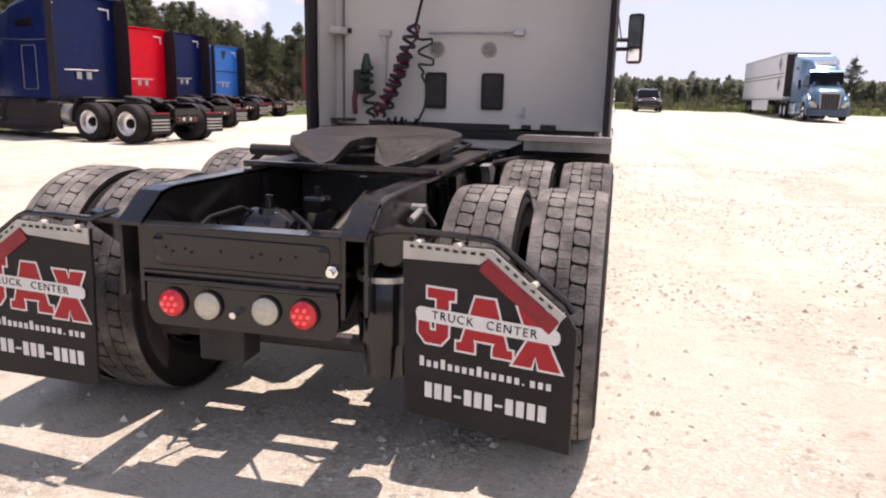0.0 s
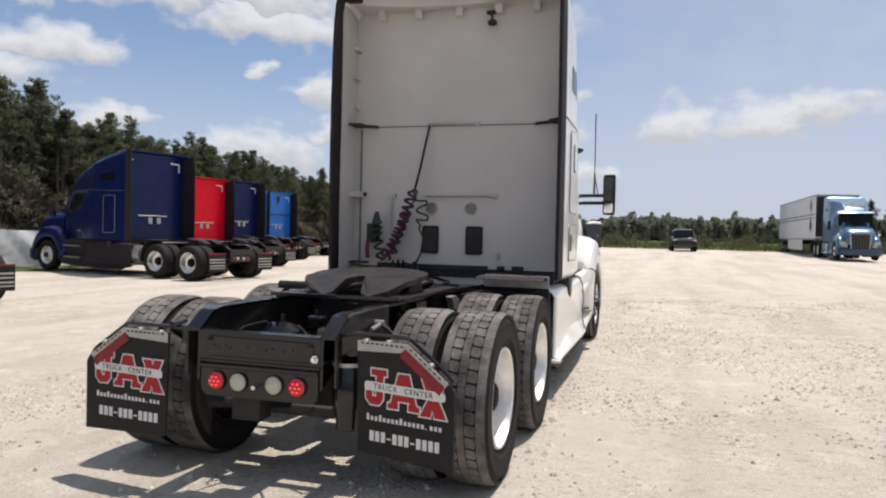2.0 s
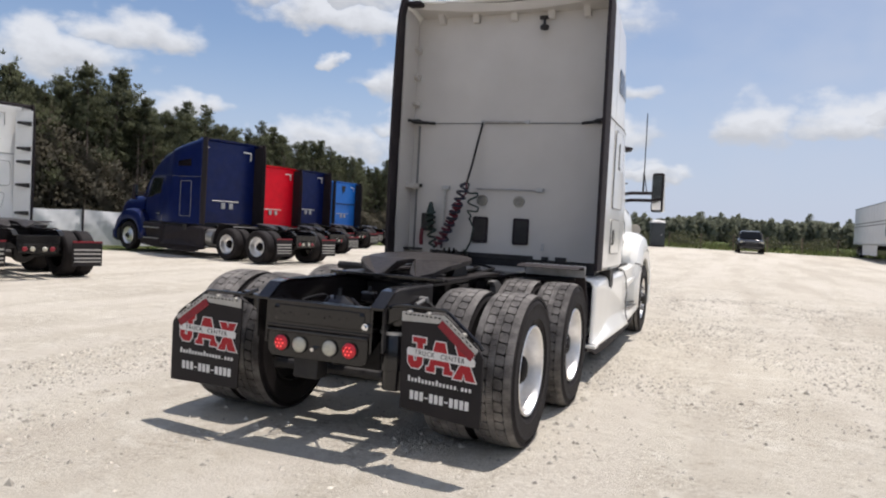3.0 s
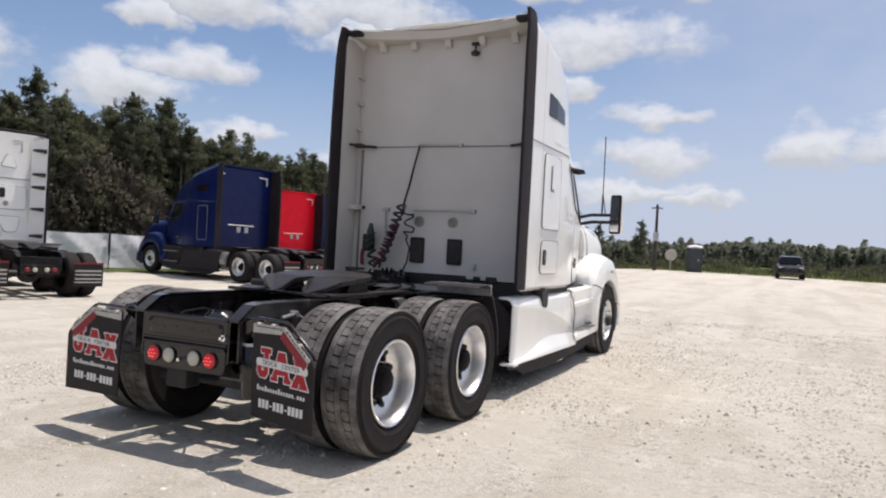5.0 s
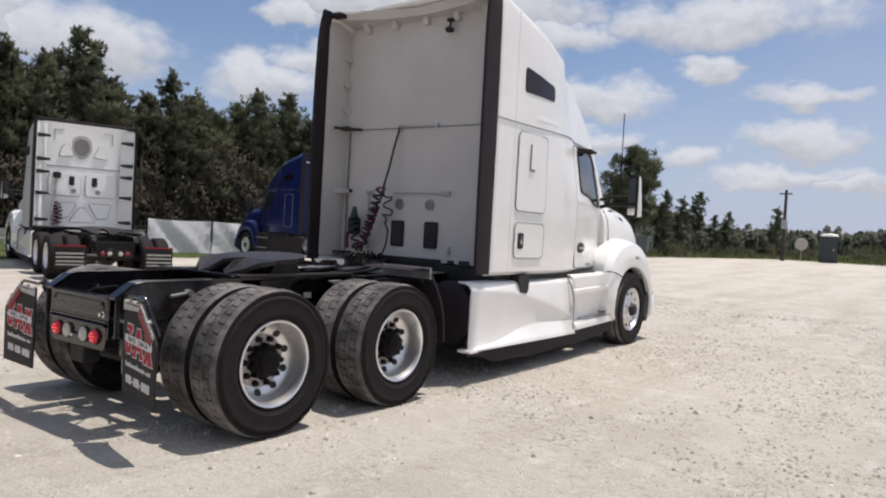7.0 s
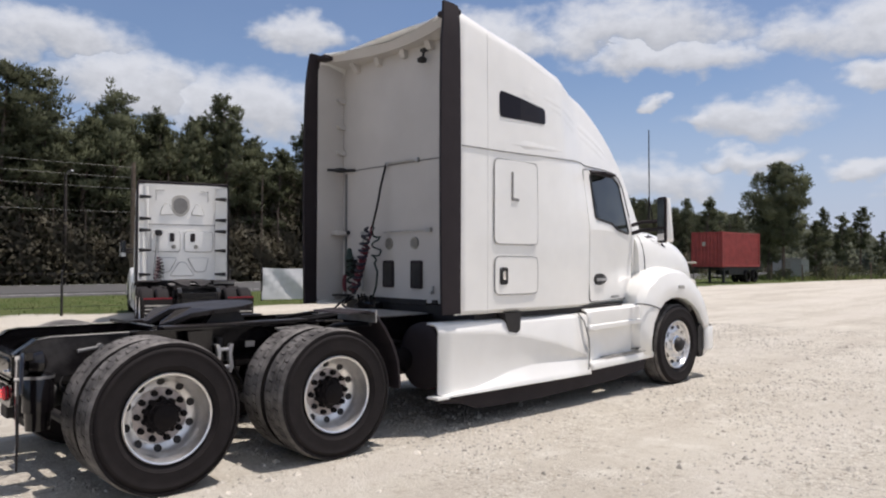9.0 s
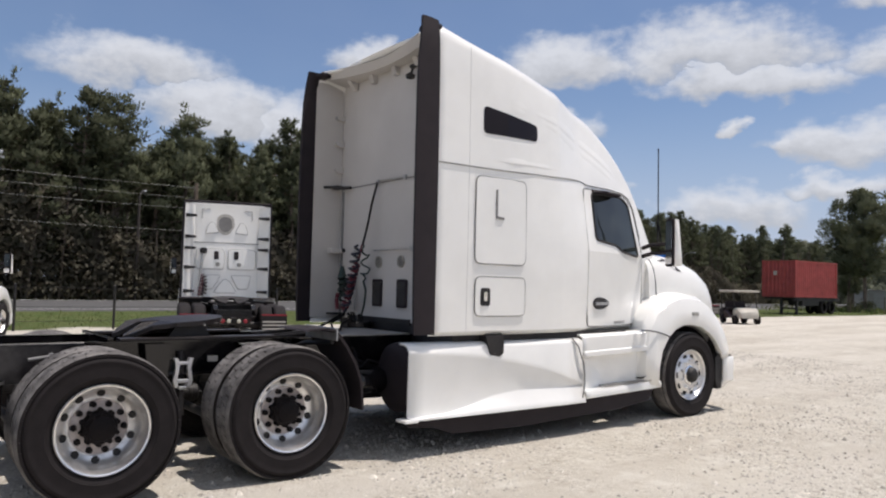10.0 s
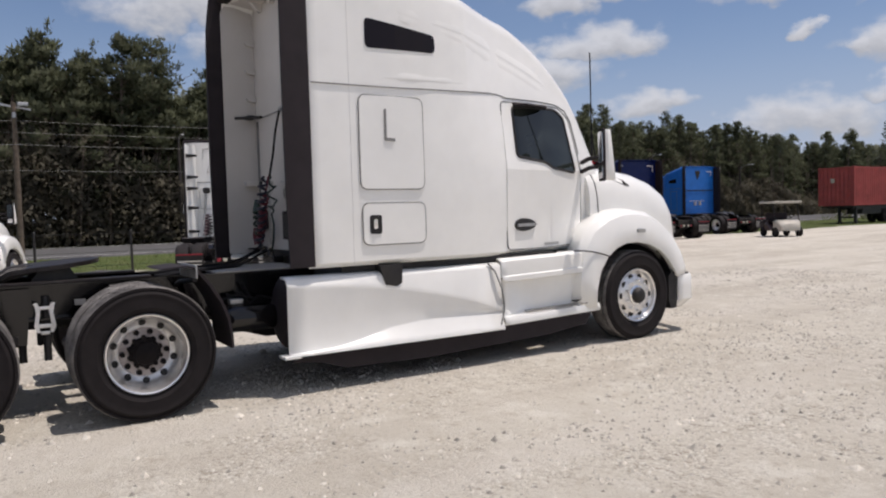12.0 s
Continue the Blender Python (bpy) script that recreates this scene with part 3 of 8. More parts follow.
DOOR = [(4.80, 2.59), (5.74, 2.60), (5.90, 2.48), (5.98, 2.0), (5.98, 1.42), (5.95, 1.10), (4.76, 1.095)]
PANE = [(4.96, 2.545), (5.21, 2.562), (5.66, 2.57), (5.80, 2.49), (5.885, 1.885), (5.50, 1.93), (5.40, 1.99), (4.95, 2.035)]


def side_x(y, z):
    """Half width of cab and sleeper at a place on the side."""
    w = interp(WIDE, y)
    return w - interp(LEAN_IN, y) * max(0.0, z - 1.9) / 0.8 - 0.012 * max(0.0, z - 2.6)


def cab_section(y, floor=1.045, steps=7):
    """One half of the cab's cross section, from the floor round to the roof's middle."""
    zr = interp(ROOF, y)
    r = min(0.16, (zr - floor) * 0.3)
    pts = [(side_x(y, floor) - 0.03, floor), (side_x(y, floor + 0.04), floor + 0.04)]
    for k in range(1, 9):
        z = floor + 0.04 + (zr - r - floor - 0.04) * k / 8
        pts.append((side_x(y, z), z))
    xs = side_x(y, zr - r)
    for k in range(1, steps):
        t = math.pi / 2 * k / (steps - 1)
        pts.append((xs - r + r * math.cos(t), zr - r + r * math.sin(t)))
    for k in range(1, 6):
        pts.append(((xs - r) * (1 - k / 5), zr + 0.02 * math.sin(k / 5 * math.pi / 2)))
    return pts


KNOTS_Y = [3.0, 3.2, 3.5, 3.8, 3.9, 4.14, 4.3, 4.35, 4.5, 4.7, 4.87, 5.03, 5.17, 5.3, 5.43, 5.5, 5.58, 5.75, 5.9]
KNOTS_Z = [1.3, 1.5, 1.7, 1.9, 2.1, 2.3, 2.5, 2.6, 2.8, 3.0, 3.2]


HOOD = [(6.08, 1.985, 0.84, 1.30), (6.35, 1.98, 0.87, 1.30), (6.6, 1.955, 0.88, 1.30), (6.9, 1.91, 0.87, 1.28), (7.17, 1.835, 0.84, 1.20), (7.39, 1.73, 0.80, 1.10), (7.53, 1.60, 0.75, 1.0),
        (7.605, 1.40, 0.70, 0.95), (7.61, 1.10, 0.64, 0.9)]


def hood_x(y, z):
    """Half width of the hood at a place on its flank."""
    zt, w, zs = (interp([(row[0], row[k]) for row in HOOD], y) for k in (1, 2, 3))
    sn = min(1.0, max(0.0, (z - zs) / (zt - zs))) ** (1 / 0.46)
    return w * max(0.0, 1 - sn * sn) ** 0.21


def side_patch(bm, poly, out0, out1, s=1):
    """A plate on the side of the cab: a polygon in (y, z), from out0 to out1 off the skin, cut so that it follows the skin."""
    tmp = B()
    tmp.faces.new([tmp.verts.new((0, y, z)) for y, z in poly])
    y0, y1 = min(p[0] for p in poly), max(p[0] for p in poly)
    z0, z1 = min(p[1] for p in poly), max(p[1] for p in poly)
    for knots, lo, hi, no, ax in ((KNOTS_Y, y0, y1, (0, 1, 0), 1), (KNOTS_Z, z0, z1, (0, 0, 1), 2)):
        for k in knots:
            if lo + 0.01 < k < hi - 0.01:
                co = (0, k, 0) if ax == 1 else (0, 0, k)
                bmesh.ops.bisect_plane(tmp, geom=tmp.verts[:] + tmp.edges[:] + tmp.faces[:], plane_co=co, plane_no=no)
    top, low = {}, {}
    for v in tmp.verts:
        y, z = v.co.y, v.co.z
        top[v] = bm.verts.new((s * (side_x(y, z) + out1), y, z))
        if v.is_boundary:
            low[v] = bm.verts.new((s * (side_x(y, z) + out0), y, z))
    for f in tmp.faces:
        bm.faces.new([top[v] for v in f.verts])
    for e in tmp.edges:
        if e.is_boundary:
            a, b2 = e.verts
            bm.faces.new((top[a], top[b2], low[b2], low[a]))
    tmp.free()
    return bm


def side_line(bm, poly, r=0.006, s=1, closed=True, out=0.002):
    tube(bm, [(s * (side_x(y, z) + out), y, z) for y, z in poly], r, 6, closed)
    return bm


def tyre_mesh(name, detail, width=0.275, R=0.505, steer=False):
    """Tyre carcass lying on the x axis, centred, outer side +x."""
    w = width / 2
    side = [(0.035, 0.29), (0.030, 0.305), (0.010, 0.325), (0.004, 0.342), (-0.003, 0.345), (-0.003, 0.351), (-0.002, 0.36), (-0.006, 0.40), (-0.003, 0.435), (-0.006, 0.44), (-0.005, 0.447),
            (0.004, 0.46), (0.024, R - 0.022), (0.03, R - 0.017), (0.055, R - 0.014)]
    prof = [(-w + a, r) for a, r in side] + [(w - a, r) for a, r in side[::-1]]
    bm = B()
    lathe(bm, prof, (0, 0, 0), "X", 56 if detail else 28)
    me = bpy.data.meshes.new(name)
    bmesh.ops.recalc_face_normals(bm, faces=bm.faces)
    bm.to_mesh(me)
    bm.free()
    me.materials.append(M["rubber"])
    for p in me.polygons:
        p.use_smooth = True
    me.set_sharp_from_angle(angle=radians(40))
    return me


def tread_mesh(name, width=0.275, R=0.505, lugs=46, steer=False):
    """Tread: shoulder ribs, rounded blocks and a sliced middle rib, or plain ribs on the steer tyre."""
    bm = B()
    w = width / 2
    if steer:
        lanes = [(-w + 0.02, -w + 0.055, 60, 0.985, 0), (-0.068, -0.02, 60, 0.985, 0), (-0.012, 0.012, 60, 0.985, 0), (0.02, 0.068, 60, 0.985, 0), (w - 0.055, w - 0.02, 60, 0.985, 0)]
    else:
        lanes = [(-w + 0.004, -0.086, 46, 0.982, 0), (-0.080, -0.027, 44, 0.915, 1), (-0.0215, 0.0215, 88, 0.95, 0), (0.027, 0.080, 44, 0.915, 1), (0.086, w - 0.004, 46, 0.982, 0)]
    for li, (a, b2, n_l, fill, bulge) in enumerate(lanes):
        shoulder = li in (0, len(lanes) - 1)
        for i in range(n_l):
            t0 = 2 * math.pi * (i + 0.37 * li) / n_l
            dt = 2 * math.pi / n_l * fill
            if bulge:
                ring = [(a - 0.001, t0 + dt * 0.14), (a - 0.002, t0 + dt * 0.5), (a, t0 + dt * 0.84), (a + 0.008, t0 + dt * 0.95), (b2 - 0.008, t0 + dt * 1.05), (b2, t0 + dt * 0.92), (b2 + 0.002, t0 + dt * 0.55), (b2 - 0.001, t0 + dt * 0.22), (b2 - 0.008, t0 + dt * 0.10), (a + 0.008, t0)]
            else:
                ring = [(a, t0), (a, t0 + dt), (b2, t0 + dt), (b2, t0)]
            vs = []
            for rr in (R - 0.02, R):
                for xx, tt in ring:
                    edge = 0.012 if shoulder and abs(xx) > w - 0.03 else 0.0
                    vs.append(bm.verts.new((xx, (rr - edge) * math.cos(tt), (rr - edge) * math.sin(tt))))
            n = len(ring)
            bm.faces.new(vs[n:])
            for k in range(n):
                fc = bm.faces.new((vs[k], vs[(k + 1) % n], vs[n + (k + 1) % n], vs[n + k]))
                if shoulder and min(abs(ring[k][0]), abs(ring[(k + 1) % n][0])) > w - 0.025:
                    fc.material_index = 1
    bmesh.ops.recalc_face_normals(bm, faces=bm.faces)
    me = bpy.data.meshes.new(name)
    bm.to_mesh(me)
    bm.free()
    me.materials.append(M["tread"])
    me.materials.append(M["rubber"])
    return me


def rim_mesh(name, front, detail):
    """Aluminium disc wheel, outer side +x. Drive wheels are dished inwards, steer wheels outwards."""
    bm = B()
    seg = 48 if detail else 24
    if front:
        prof = [(-0.10, 0.290), (0.105, 0.290), (0.122, 0.300), (0.130, 0.292), (0.122, 0.278), (0.085, 0.262), (0.075, 0.24), (0.088, 0.215), (0.108, 0.17),
                (0.112, 0.12), (0.108, 0.09)]
    else:
        prof = [(-0.10, 0.290), (0.105, 0.290), (0.122, 0.300), (0.130, 0.293), (0.124, 0.281), (0.085, 0.270), (0.025, 0.266), (0.0, 0.258), (-0.030, 0.240),
                (-0.046, 0.215), (-0.052, 0.196), (-0.048, 0.188), (-0.030, 0.182), (-0.026, 0.176), (-0.026, 0.10)]
    lathe(bm, prof, (0, 0, 0), "X", seg)
    return bm, (0.094 if front else -0.024)


def small_disc(name, r0, r1, length, seg, mat):
    bm = B()
    cyl(bm, (0, 0, 0), (length, 0, 0), r0, r1, seg)
    me = bpy.data.meshes.new(name)
    bmesh.ops.recalc_face_normals(bm, faces=bm.faces)
    bm.to_mesh(me)
    bm.free()
    me.materials.append(mat)
    return me


HOLE = small_disc("hand_hole", 0.0265, 0.0265, 0.006, 16, M["black_dull"])
NUT = {True: small_disc("wheel_nut", 0.019, 0.014, 0.05, 6, M["chrome"]), False: small_disc("wheel_nut", 0.0225, 0.019, 0.036, 8, M["nut"])}


def hub_parts(parent, front, detail):
    """Ten hand holes, ten nuts and the hub."""
    face = 0.100 if front else -0.028
    if detail:
        for i in range(10):
            t = 2 * math.pi * (i + 0.5) / 10
            o = new("hand_hole", HOLE)
            o.parent = parent
            o.location = (0.0865 if front else -0.041, (0.213 if front else 0.222) * math.cos(t), (0.213 if front else 0.222) * math.sin(t))
            if front:
                o.scale = (1.0, 1.25, 1.25)
            else:
                o.rotation_mode = "QUATERNION"
                o.rotation_quaternion = Matrix.Rotation(t, 4, "X").to_quaternion() @ Matrix.Rotation(-0.45, 4, "Z").to_quaternion()
            t = 2 * math.pi * i / 10
            o = new("wheel_nut", NUT[front])
            o.parent = parent
            o.location = (face, (0.165 if front else 0.157) * math.cos(t), (0.165 if front else 0.157) * math.sin(t))
    bm = B()
    if front:
        lathe(bm, [(0.06, 0.115), (0.115, 0.112), (0.125, 0.09), (0.16, 0.08), (0.175, 0.06), (0.178, 0.0)], (0, 0, 0), "X", 24)
        part("hub", bm, M["chrome"], parent, "chrome hub cover", True)
        bm = B()
        lathe(bm, [(0.123, 0.091), (0.162, 0.084), (0.182, 0.066), (0.19, 0.045), (0.192, 0.0)], (0, 0, 0), "X", 20)
        part("hub_cap", bm, M["black_dull"], parent, "dark oil cap", True)
    else:
        lathe(bm, [(-0.05, 0.112), (0.02, 0.110), (0.04, 0.104), (0.045, 0.092), (0.075, 0.080), (0.086, 0.060), (0.09, 0.0)], (0, 0, 0), "X", 24)
        for i in range(10):
            t = 2 * math.pi * (i + 0.5) / 10
            cyl(bm, (-0.05, 0.111 * math.cos(t), 0.111 * math.sin(t)), (0.03, 0.111 * math.cos(t), 0.111 * math.sin(t)), 0.020, 0.017, 8)
            cyl(bm, (0.04, 0.085 * math.cos(t), 0.085 * math.sin(t)), (0.062, 0.085 * math.cos(t), 0.085 * math.sin(t)), 0.012, None, 6)
        part("hub", bm, M["nut"], parent, "greasy black axle hub", True)
        if detail:
            bm = B()
            lathe(bm, [(-0.034, 0.09), (-0.0245, 0.10), (-0.0245, 0.176), (-0.030, 0.184)], (0, 0, 0), "X", 32)
            part("disc_face", bm, M["dirty_alu"], parent, "brown-stained wheel disc", True)


TYRE = {(d, f): tyre_mesh("tyre", d, 0.275 if not f else 0.29) for d in (True, False) for f in (True, False)}
TREAD = {False: tread_mesh("tread"), True: tread_mesh("tread", 0.29, 0.505, 60, True)}


def wheel(truck, x, y, z, front, detail, inner=False):
    """A wheel under the truck; x is the middle of the tyre, the outer side is away from the truck's middle line."""
    s = 1 if x > 0 else -1
    root = new("wheel", TYRE[(detail, front)])
    root.parent = truck
    root.matrix_basis = Matrix.Translation((x, y, z)) @ Matrix.Rotation(0 if s > 0 else math.pi, 4, "Z") @ Matrix.Rotation(x * 7 + y, 4, "X")
    root["label"] = "black rubber truck tyre on a polished aluminium rim" if not inner else "black rubber inner dual tyre"
    if detail:
        t = new("tread", TREAD[front])
        t.parent = root
    if inner and detail:
        bm = B()
        lathe(bm, [(-0.30, 0.0), (-0.30, 0.19), (-0.285, 0.205), (-0.06, 0.21), (-0.04, 0.285), (-0.11, 0.298), (-0.12, 0.29)], (0, 0, 0), "X", 32)
        part("brake_drum", bm, M["black_dull"], root, "black brake drum and inner rim", True)
    if not inner:
        bm, _ = rim_mesh("rim", front, detail)
        part("rim", bm, M["alu"], root, "polished aluminium disc wheel", True)
        hub_parts(root, front, detail)
    return root


def text_plate(name, body, size, centre, mat, parent, depth=0.002, rot=None, label=""):
    cu = bpy.data.curves.new(name, "FONT")
    cu.body, cu.size, cu.align_x, cu.align_y, cu.extrude = body, size, "CENTER", "CENTER", depth
    cu.space_character = 1.22
    tmp = bpy.data.objects.new("tmp", cu)
    scene.collection.objects.link(tmp)
    me = bpy.data.meshes.new_from_object(tmp.evaluated_get(bpy.context.evaluated_depsgraph_get()))
    bpy.data.objects.remove(tmp)
    me.materials.clear()
    me.materials.append(mat)
    ob = new(name, me)
    ob.parent = parent
    ob.matrix_basis = Matrix.Translation(centre) @ (rot or pose(0, 0, 0, 90))
    if label:
        ob["label"] = label
    return ob


def mud_flap(truck, s, detail):
    """A hanging flap with a printed sign, a pale top plate, a slanted red reflector and its tubular bracket."""
    y = -0.775
    X = lambda v: s * v
    out = [(0.585, 0.905), (0.895, 0.915), (1.135, 0.745), (1.165, 0.70), (1.165, 0.31), (0.60, 0.33)]
    bm = B()
    prism(bm, [(X(a), b2) for a, b2 in out], y - 0.006, y + 0.006, "Y")
    flap = part("mud_flap", bm, M["flap"], truck, "black rubber mud flap printed in white and red")
    bm = B()
    prism(bm, [(X(0.59), 0.85), (X(0.855), 0.862), (X(0.882), 0.885), (X(1.115), 0.722), (X(1.133), 0.742), (X(0.895), 0.912), (X(0.59), 0.905)], y - 0.0105, y - 0.0065, "Y")
    part("top_plate", bm, M["plate_grey"], flap, "pale grey top plate")
    for i in range(9):
        a = 0.615 + 0.03 * i
        bm = B()
        box(bm, min(X(a), X(a + 0.016)), max(X(a), X(a + 0.016)), y - 0.013, y - 0.011, 0.890, 0.899)
        part("slot", bm, M["black_dull"], flap)
    d = Vector((0.24, -0.172)).normalized()
    for i in range(7):
        c = Vector((0.905, 0.896)) + d * (0.034 * i + 0.01)
        q = [c, c + d * 0.016, c + d * 0.016 + Vector((d.y, -d.x)) * 0.007, c + Vector((d.y, -d.x)) * 0.007]
        bm = B()
        prism(bm, [(X(p.x), p.y) for p in q], y - 0.013, y - 0.011, "Y")
        part("slot", bm, M["black_dull"], flap)
    bm = B()
    c, n = Vector((0.882, 0.886)), Vector((-0.57, -0.82))
    q = [c, c + d * 0.285, c + d * 0.285 + n * 0.05, c + n * 0.05]
    prism(bm, [(X(p.x), p.y) for p in q], y - 0.0135, y - 0.0075, "Y")
    part("reflector", bm, M["reflector"], flap, "slanted red reflective strip")
    bm = B()
    e = [(0.44, 0.905) if s > 0 else (0.49, 0.975), (0.52, 0.93) if s > 0 else (0.55, 0.955), (0.60, 0.936), (0.75, 0.937), (0.88, 0.935), (0.91, 0.922), (1.12, 0.775), (1.145, 0.745)]
    tube(bm, [(X(a), y + 0.02, z) for a, z in e], 0.011, 8)
    part("bracket_tube", bm, M["black"], flap, "bent black bracket tube", True)
    for a, z in ((0.64, 0.905), (0.78, 0.91), (1.03, 0.82)):
        bm = B()
        cyl(bm, (X(a), y - 0.02, z), (X(a), y + 0.02, z), 0.011, None, 8)
        part("bolt", bm, M["plate_grey"], flap, "bright bolt head")
    # the dealer's mark as plain red shapes with pale borders, a pale band, and bars for the lines below it
    def grown(poly, by):
        """A polygon moved outwards by a distance."""
        turn = 1 if sum(a[0] * b2[1] - b2[0] * a[1] for a, b2 in zip(poly, poly[1:] + poly[:1])) > 0 else -1
        res = []
        for k, p in enumerate(poly):
            e0, e1 = Vector(p) - Vector(poly[k - 1]), Vector(poly[(k + 1) % len(poly)]) - Vector(p)
            n0, n1 = Vector((e0.y, -e0.x)).normalized() * turn, Vector((e1.y, -e1.x)).normalized() * turn
            m = n0 + n1
            res.append(tuple(Vector(p) + m * (by / max(0.5, 0.5 * m.dot(m)))))
        return res

    def bordered(poly, name):
        for grow, mat, yy in ((0.007, M["print_white"], y - 0.0082), (0.0, M["print_red"], y - 0.0094)):
            bm2 = B()
            prism(bm2, grown(poly, grow), yy - 0.001, yy, "Y")
            part(name, bm2, mat, flap)
    c0 = 0.88 if s > 0 else -0.86
    hook = [(-0.20, 0.767), (-0.105, 0.767), (-0.105, 0.735), (-0.125, 0.735), (-0.125, 0.615), (-0.15, 0.585), (-0.205, 0.585), (-0.232, 0.615), (-0.232, 0.655), (-0.192, 0.655), (-0.19, 0.628), (-0.168, 0.628),
            (-0.168, 0.735), (-0.20, 0.735)]
    wedge = [(-0.035, 0.757), (0.03, 0.757), (0.075, 0.605), (0.092, 0.605), (0.092, 0.578), (0.028, 0.578), (0.028, 0.605), (0.034, 0.620), (-0.038, 0.620), (-0.034, 0.605), (-0.034, 0.578), (-0.096, 0.578), (-0.096, 0.605),
             (-0.08, 0.605)]
    cross = [(0.105, 0.745), (0.162, 0.745), (0.172, 0.715), (0.182, 0.745), (0.238, 0.745), (0.200, 0.655), (0.246, 0.565), (0.178, 0.565), (0.166, 0.605), (0.154, 0.565), (0.094, 0.565), (0.142, 0.655)]
    for shape, name in ((hook, "sign_hook"), (wedge, "sign_wedge"), (cross, "sign_cross")):
        bordered([(c0 + a, z) for a, z in shape], name)
    bm = B()
    band = rounded([(c0 - 0.24, 0.656), (c0 + 0.24, 0.648), (c0 + 0.24, 0.695), (c0 - 0.24, 0.703)], 0.022, 4)
    prism(bm, band, y - 0.0125, y - 0.0112, "Y")
    part("sign_band", bm, M["print_white"], flap, "white lettered band")
    for word, dx in (("TRUCK", -0.110), ("CENTER", 0.087)):
        text_plate("sign_word", word, 0.039, (c0 + dx, y - 0.0135, 0.6755 - 0.021 * dx), M["flap"], flap, 0.0008, pose(0, 0, 0, 90, 1.2, 0), "dark word on the white band")
    for i in range(18):
        a = c0 - 0.225 + 0.0252 * i
        hgt = 0.032 if i in (0, 3, 8) else 0.021
        if i == 14:
            hgt = 0.006
        bm = B()
        box(bm, a, a + (0.006 if i == 14 else 0.015), y - 0.0085, y - 0.0065, 0.503, 0.503 + hgt)
        part("sign_bar", bm, M["print_white"], flap)
    for i in range(12):
        a = c0 - 0.205 + 0.0352 * i
        bm = B()
        box(bm, a, a + 0.025, y - 0.0085, y - 0.0065, 0.416 if i in (3, 7) else 0.398, 0.424 if i in (3, 7) else 0.450)
        part("sign_bar", bm, M["print_white"], flap)
    if s < 0:
        # this flap hangs a little lower and is wider
        flap.matrix_basis = Matrix.Translation((-0.555, 0, -0.05)) @ Matrix.Diagonal((1.08, 1, 1.02, 1)) @ Matrix.Translation((0.585, 0, 0))
    # the flaps hang askew
    inner = Matrix.Translation((s * 0.575, y, 0))
    skew = Matrix.Translation((0, 0.04 if s > 0 else 0.02, 0)) @ inner @ Matrix.Rotation(radians(-13.0 if s > 0 else -6.0), 4, "Z") @ inner.inverted()
    flap.matrix_basis = skew @ flap.matrix_basis
    return flap


def plain_flap(truck, s):
    bm = B()
    box(bm, s * 0.88 - 0.29, s * 0.88 + 0.29, -0.79, -0.775, 0.28, 0.80)
    f = part("mud_flap", bm, M["flap"], truck, "black mud flap with pale and red bands")
    bm = B()
    box(bm, s * 0.88 - 0.29, s * 0.88 + 0.29, -0.797, -0.792, 0.765, 0.80)
    part("reflector", bm, M["reflector"], f, "red and white reflective strip")
    for z, h in ((0.60, 0.035), (0.52, 0.03), (0.43, 0.03), (0.36, 0.025)):
        bm = B()
        box(bm, s * 0.88 - 0.26, s * 0.88 + 0.26, -0.797, -0.792, z, z + h)
        part("sign_bar", bm, M["plate_grey"], f)


def fairing_row(y):
    """Side skirt cross section at y: x and z from the top to the bottom lip."""
    f = (y - 2.42) / 2.2
    f = max(0.0, min(1.0, f))
    zc = 0.895 - 0.365 * f ** 2.1
    g = min(1.0, max(0.0, (f - 0.12) / 0.45))
    g = g * g * (3 - 2 * g)
    zl = 0.355 + 0.14 * g
    tuck = 0.085 * (zc - zl) * min(1.0, 0.15 + 1.3 * f) + 0.012 * g
    top, xc = 1.132, 1.147
    mid = (zc + zl) / 2
    return [(0.98, 0.985), (1.06, 0.982), (1.10, 0.972), (1.124, 0.952), (top, 0.93), (xc - 0.006, zc + 0.03), (xc, zc), (xc - 0.004, zc - 0.025), (xc - tuck * 0.6, mid), (xc - tuck, zl + 0.02),
            (xc + 0.004 - tuck, zl), (1.178, 0.385 if g > 0.1 else 0.36), (1.192, 0.348), (1.192, 0.33), (1.12, 0.328)]


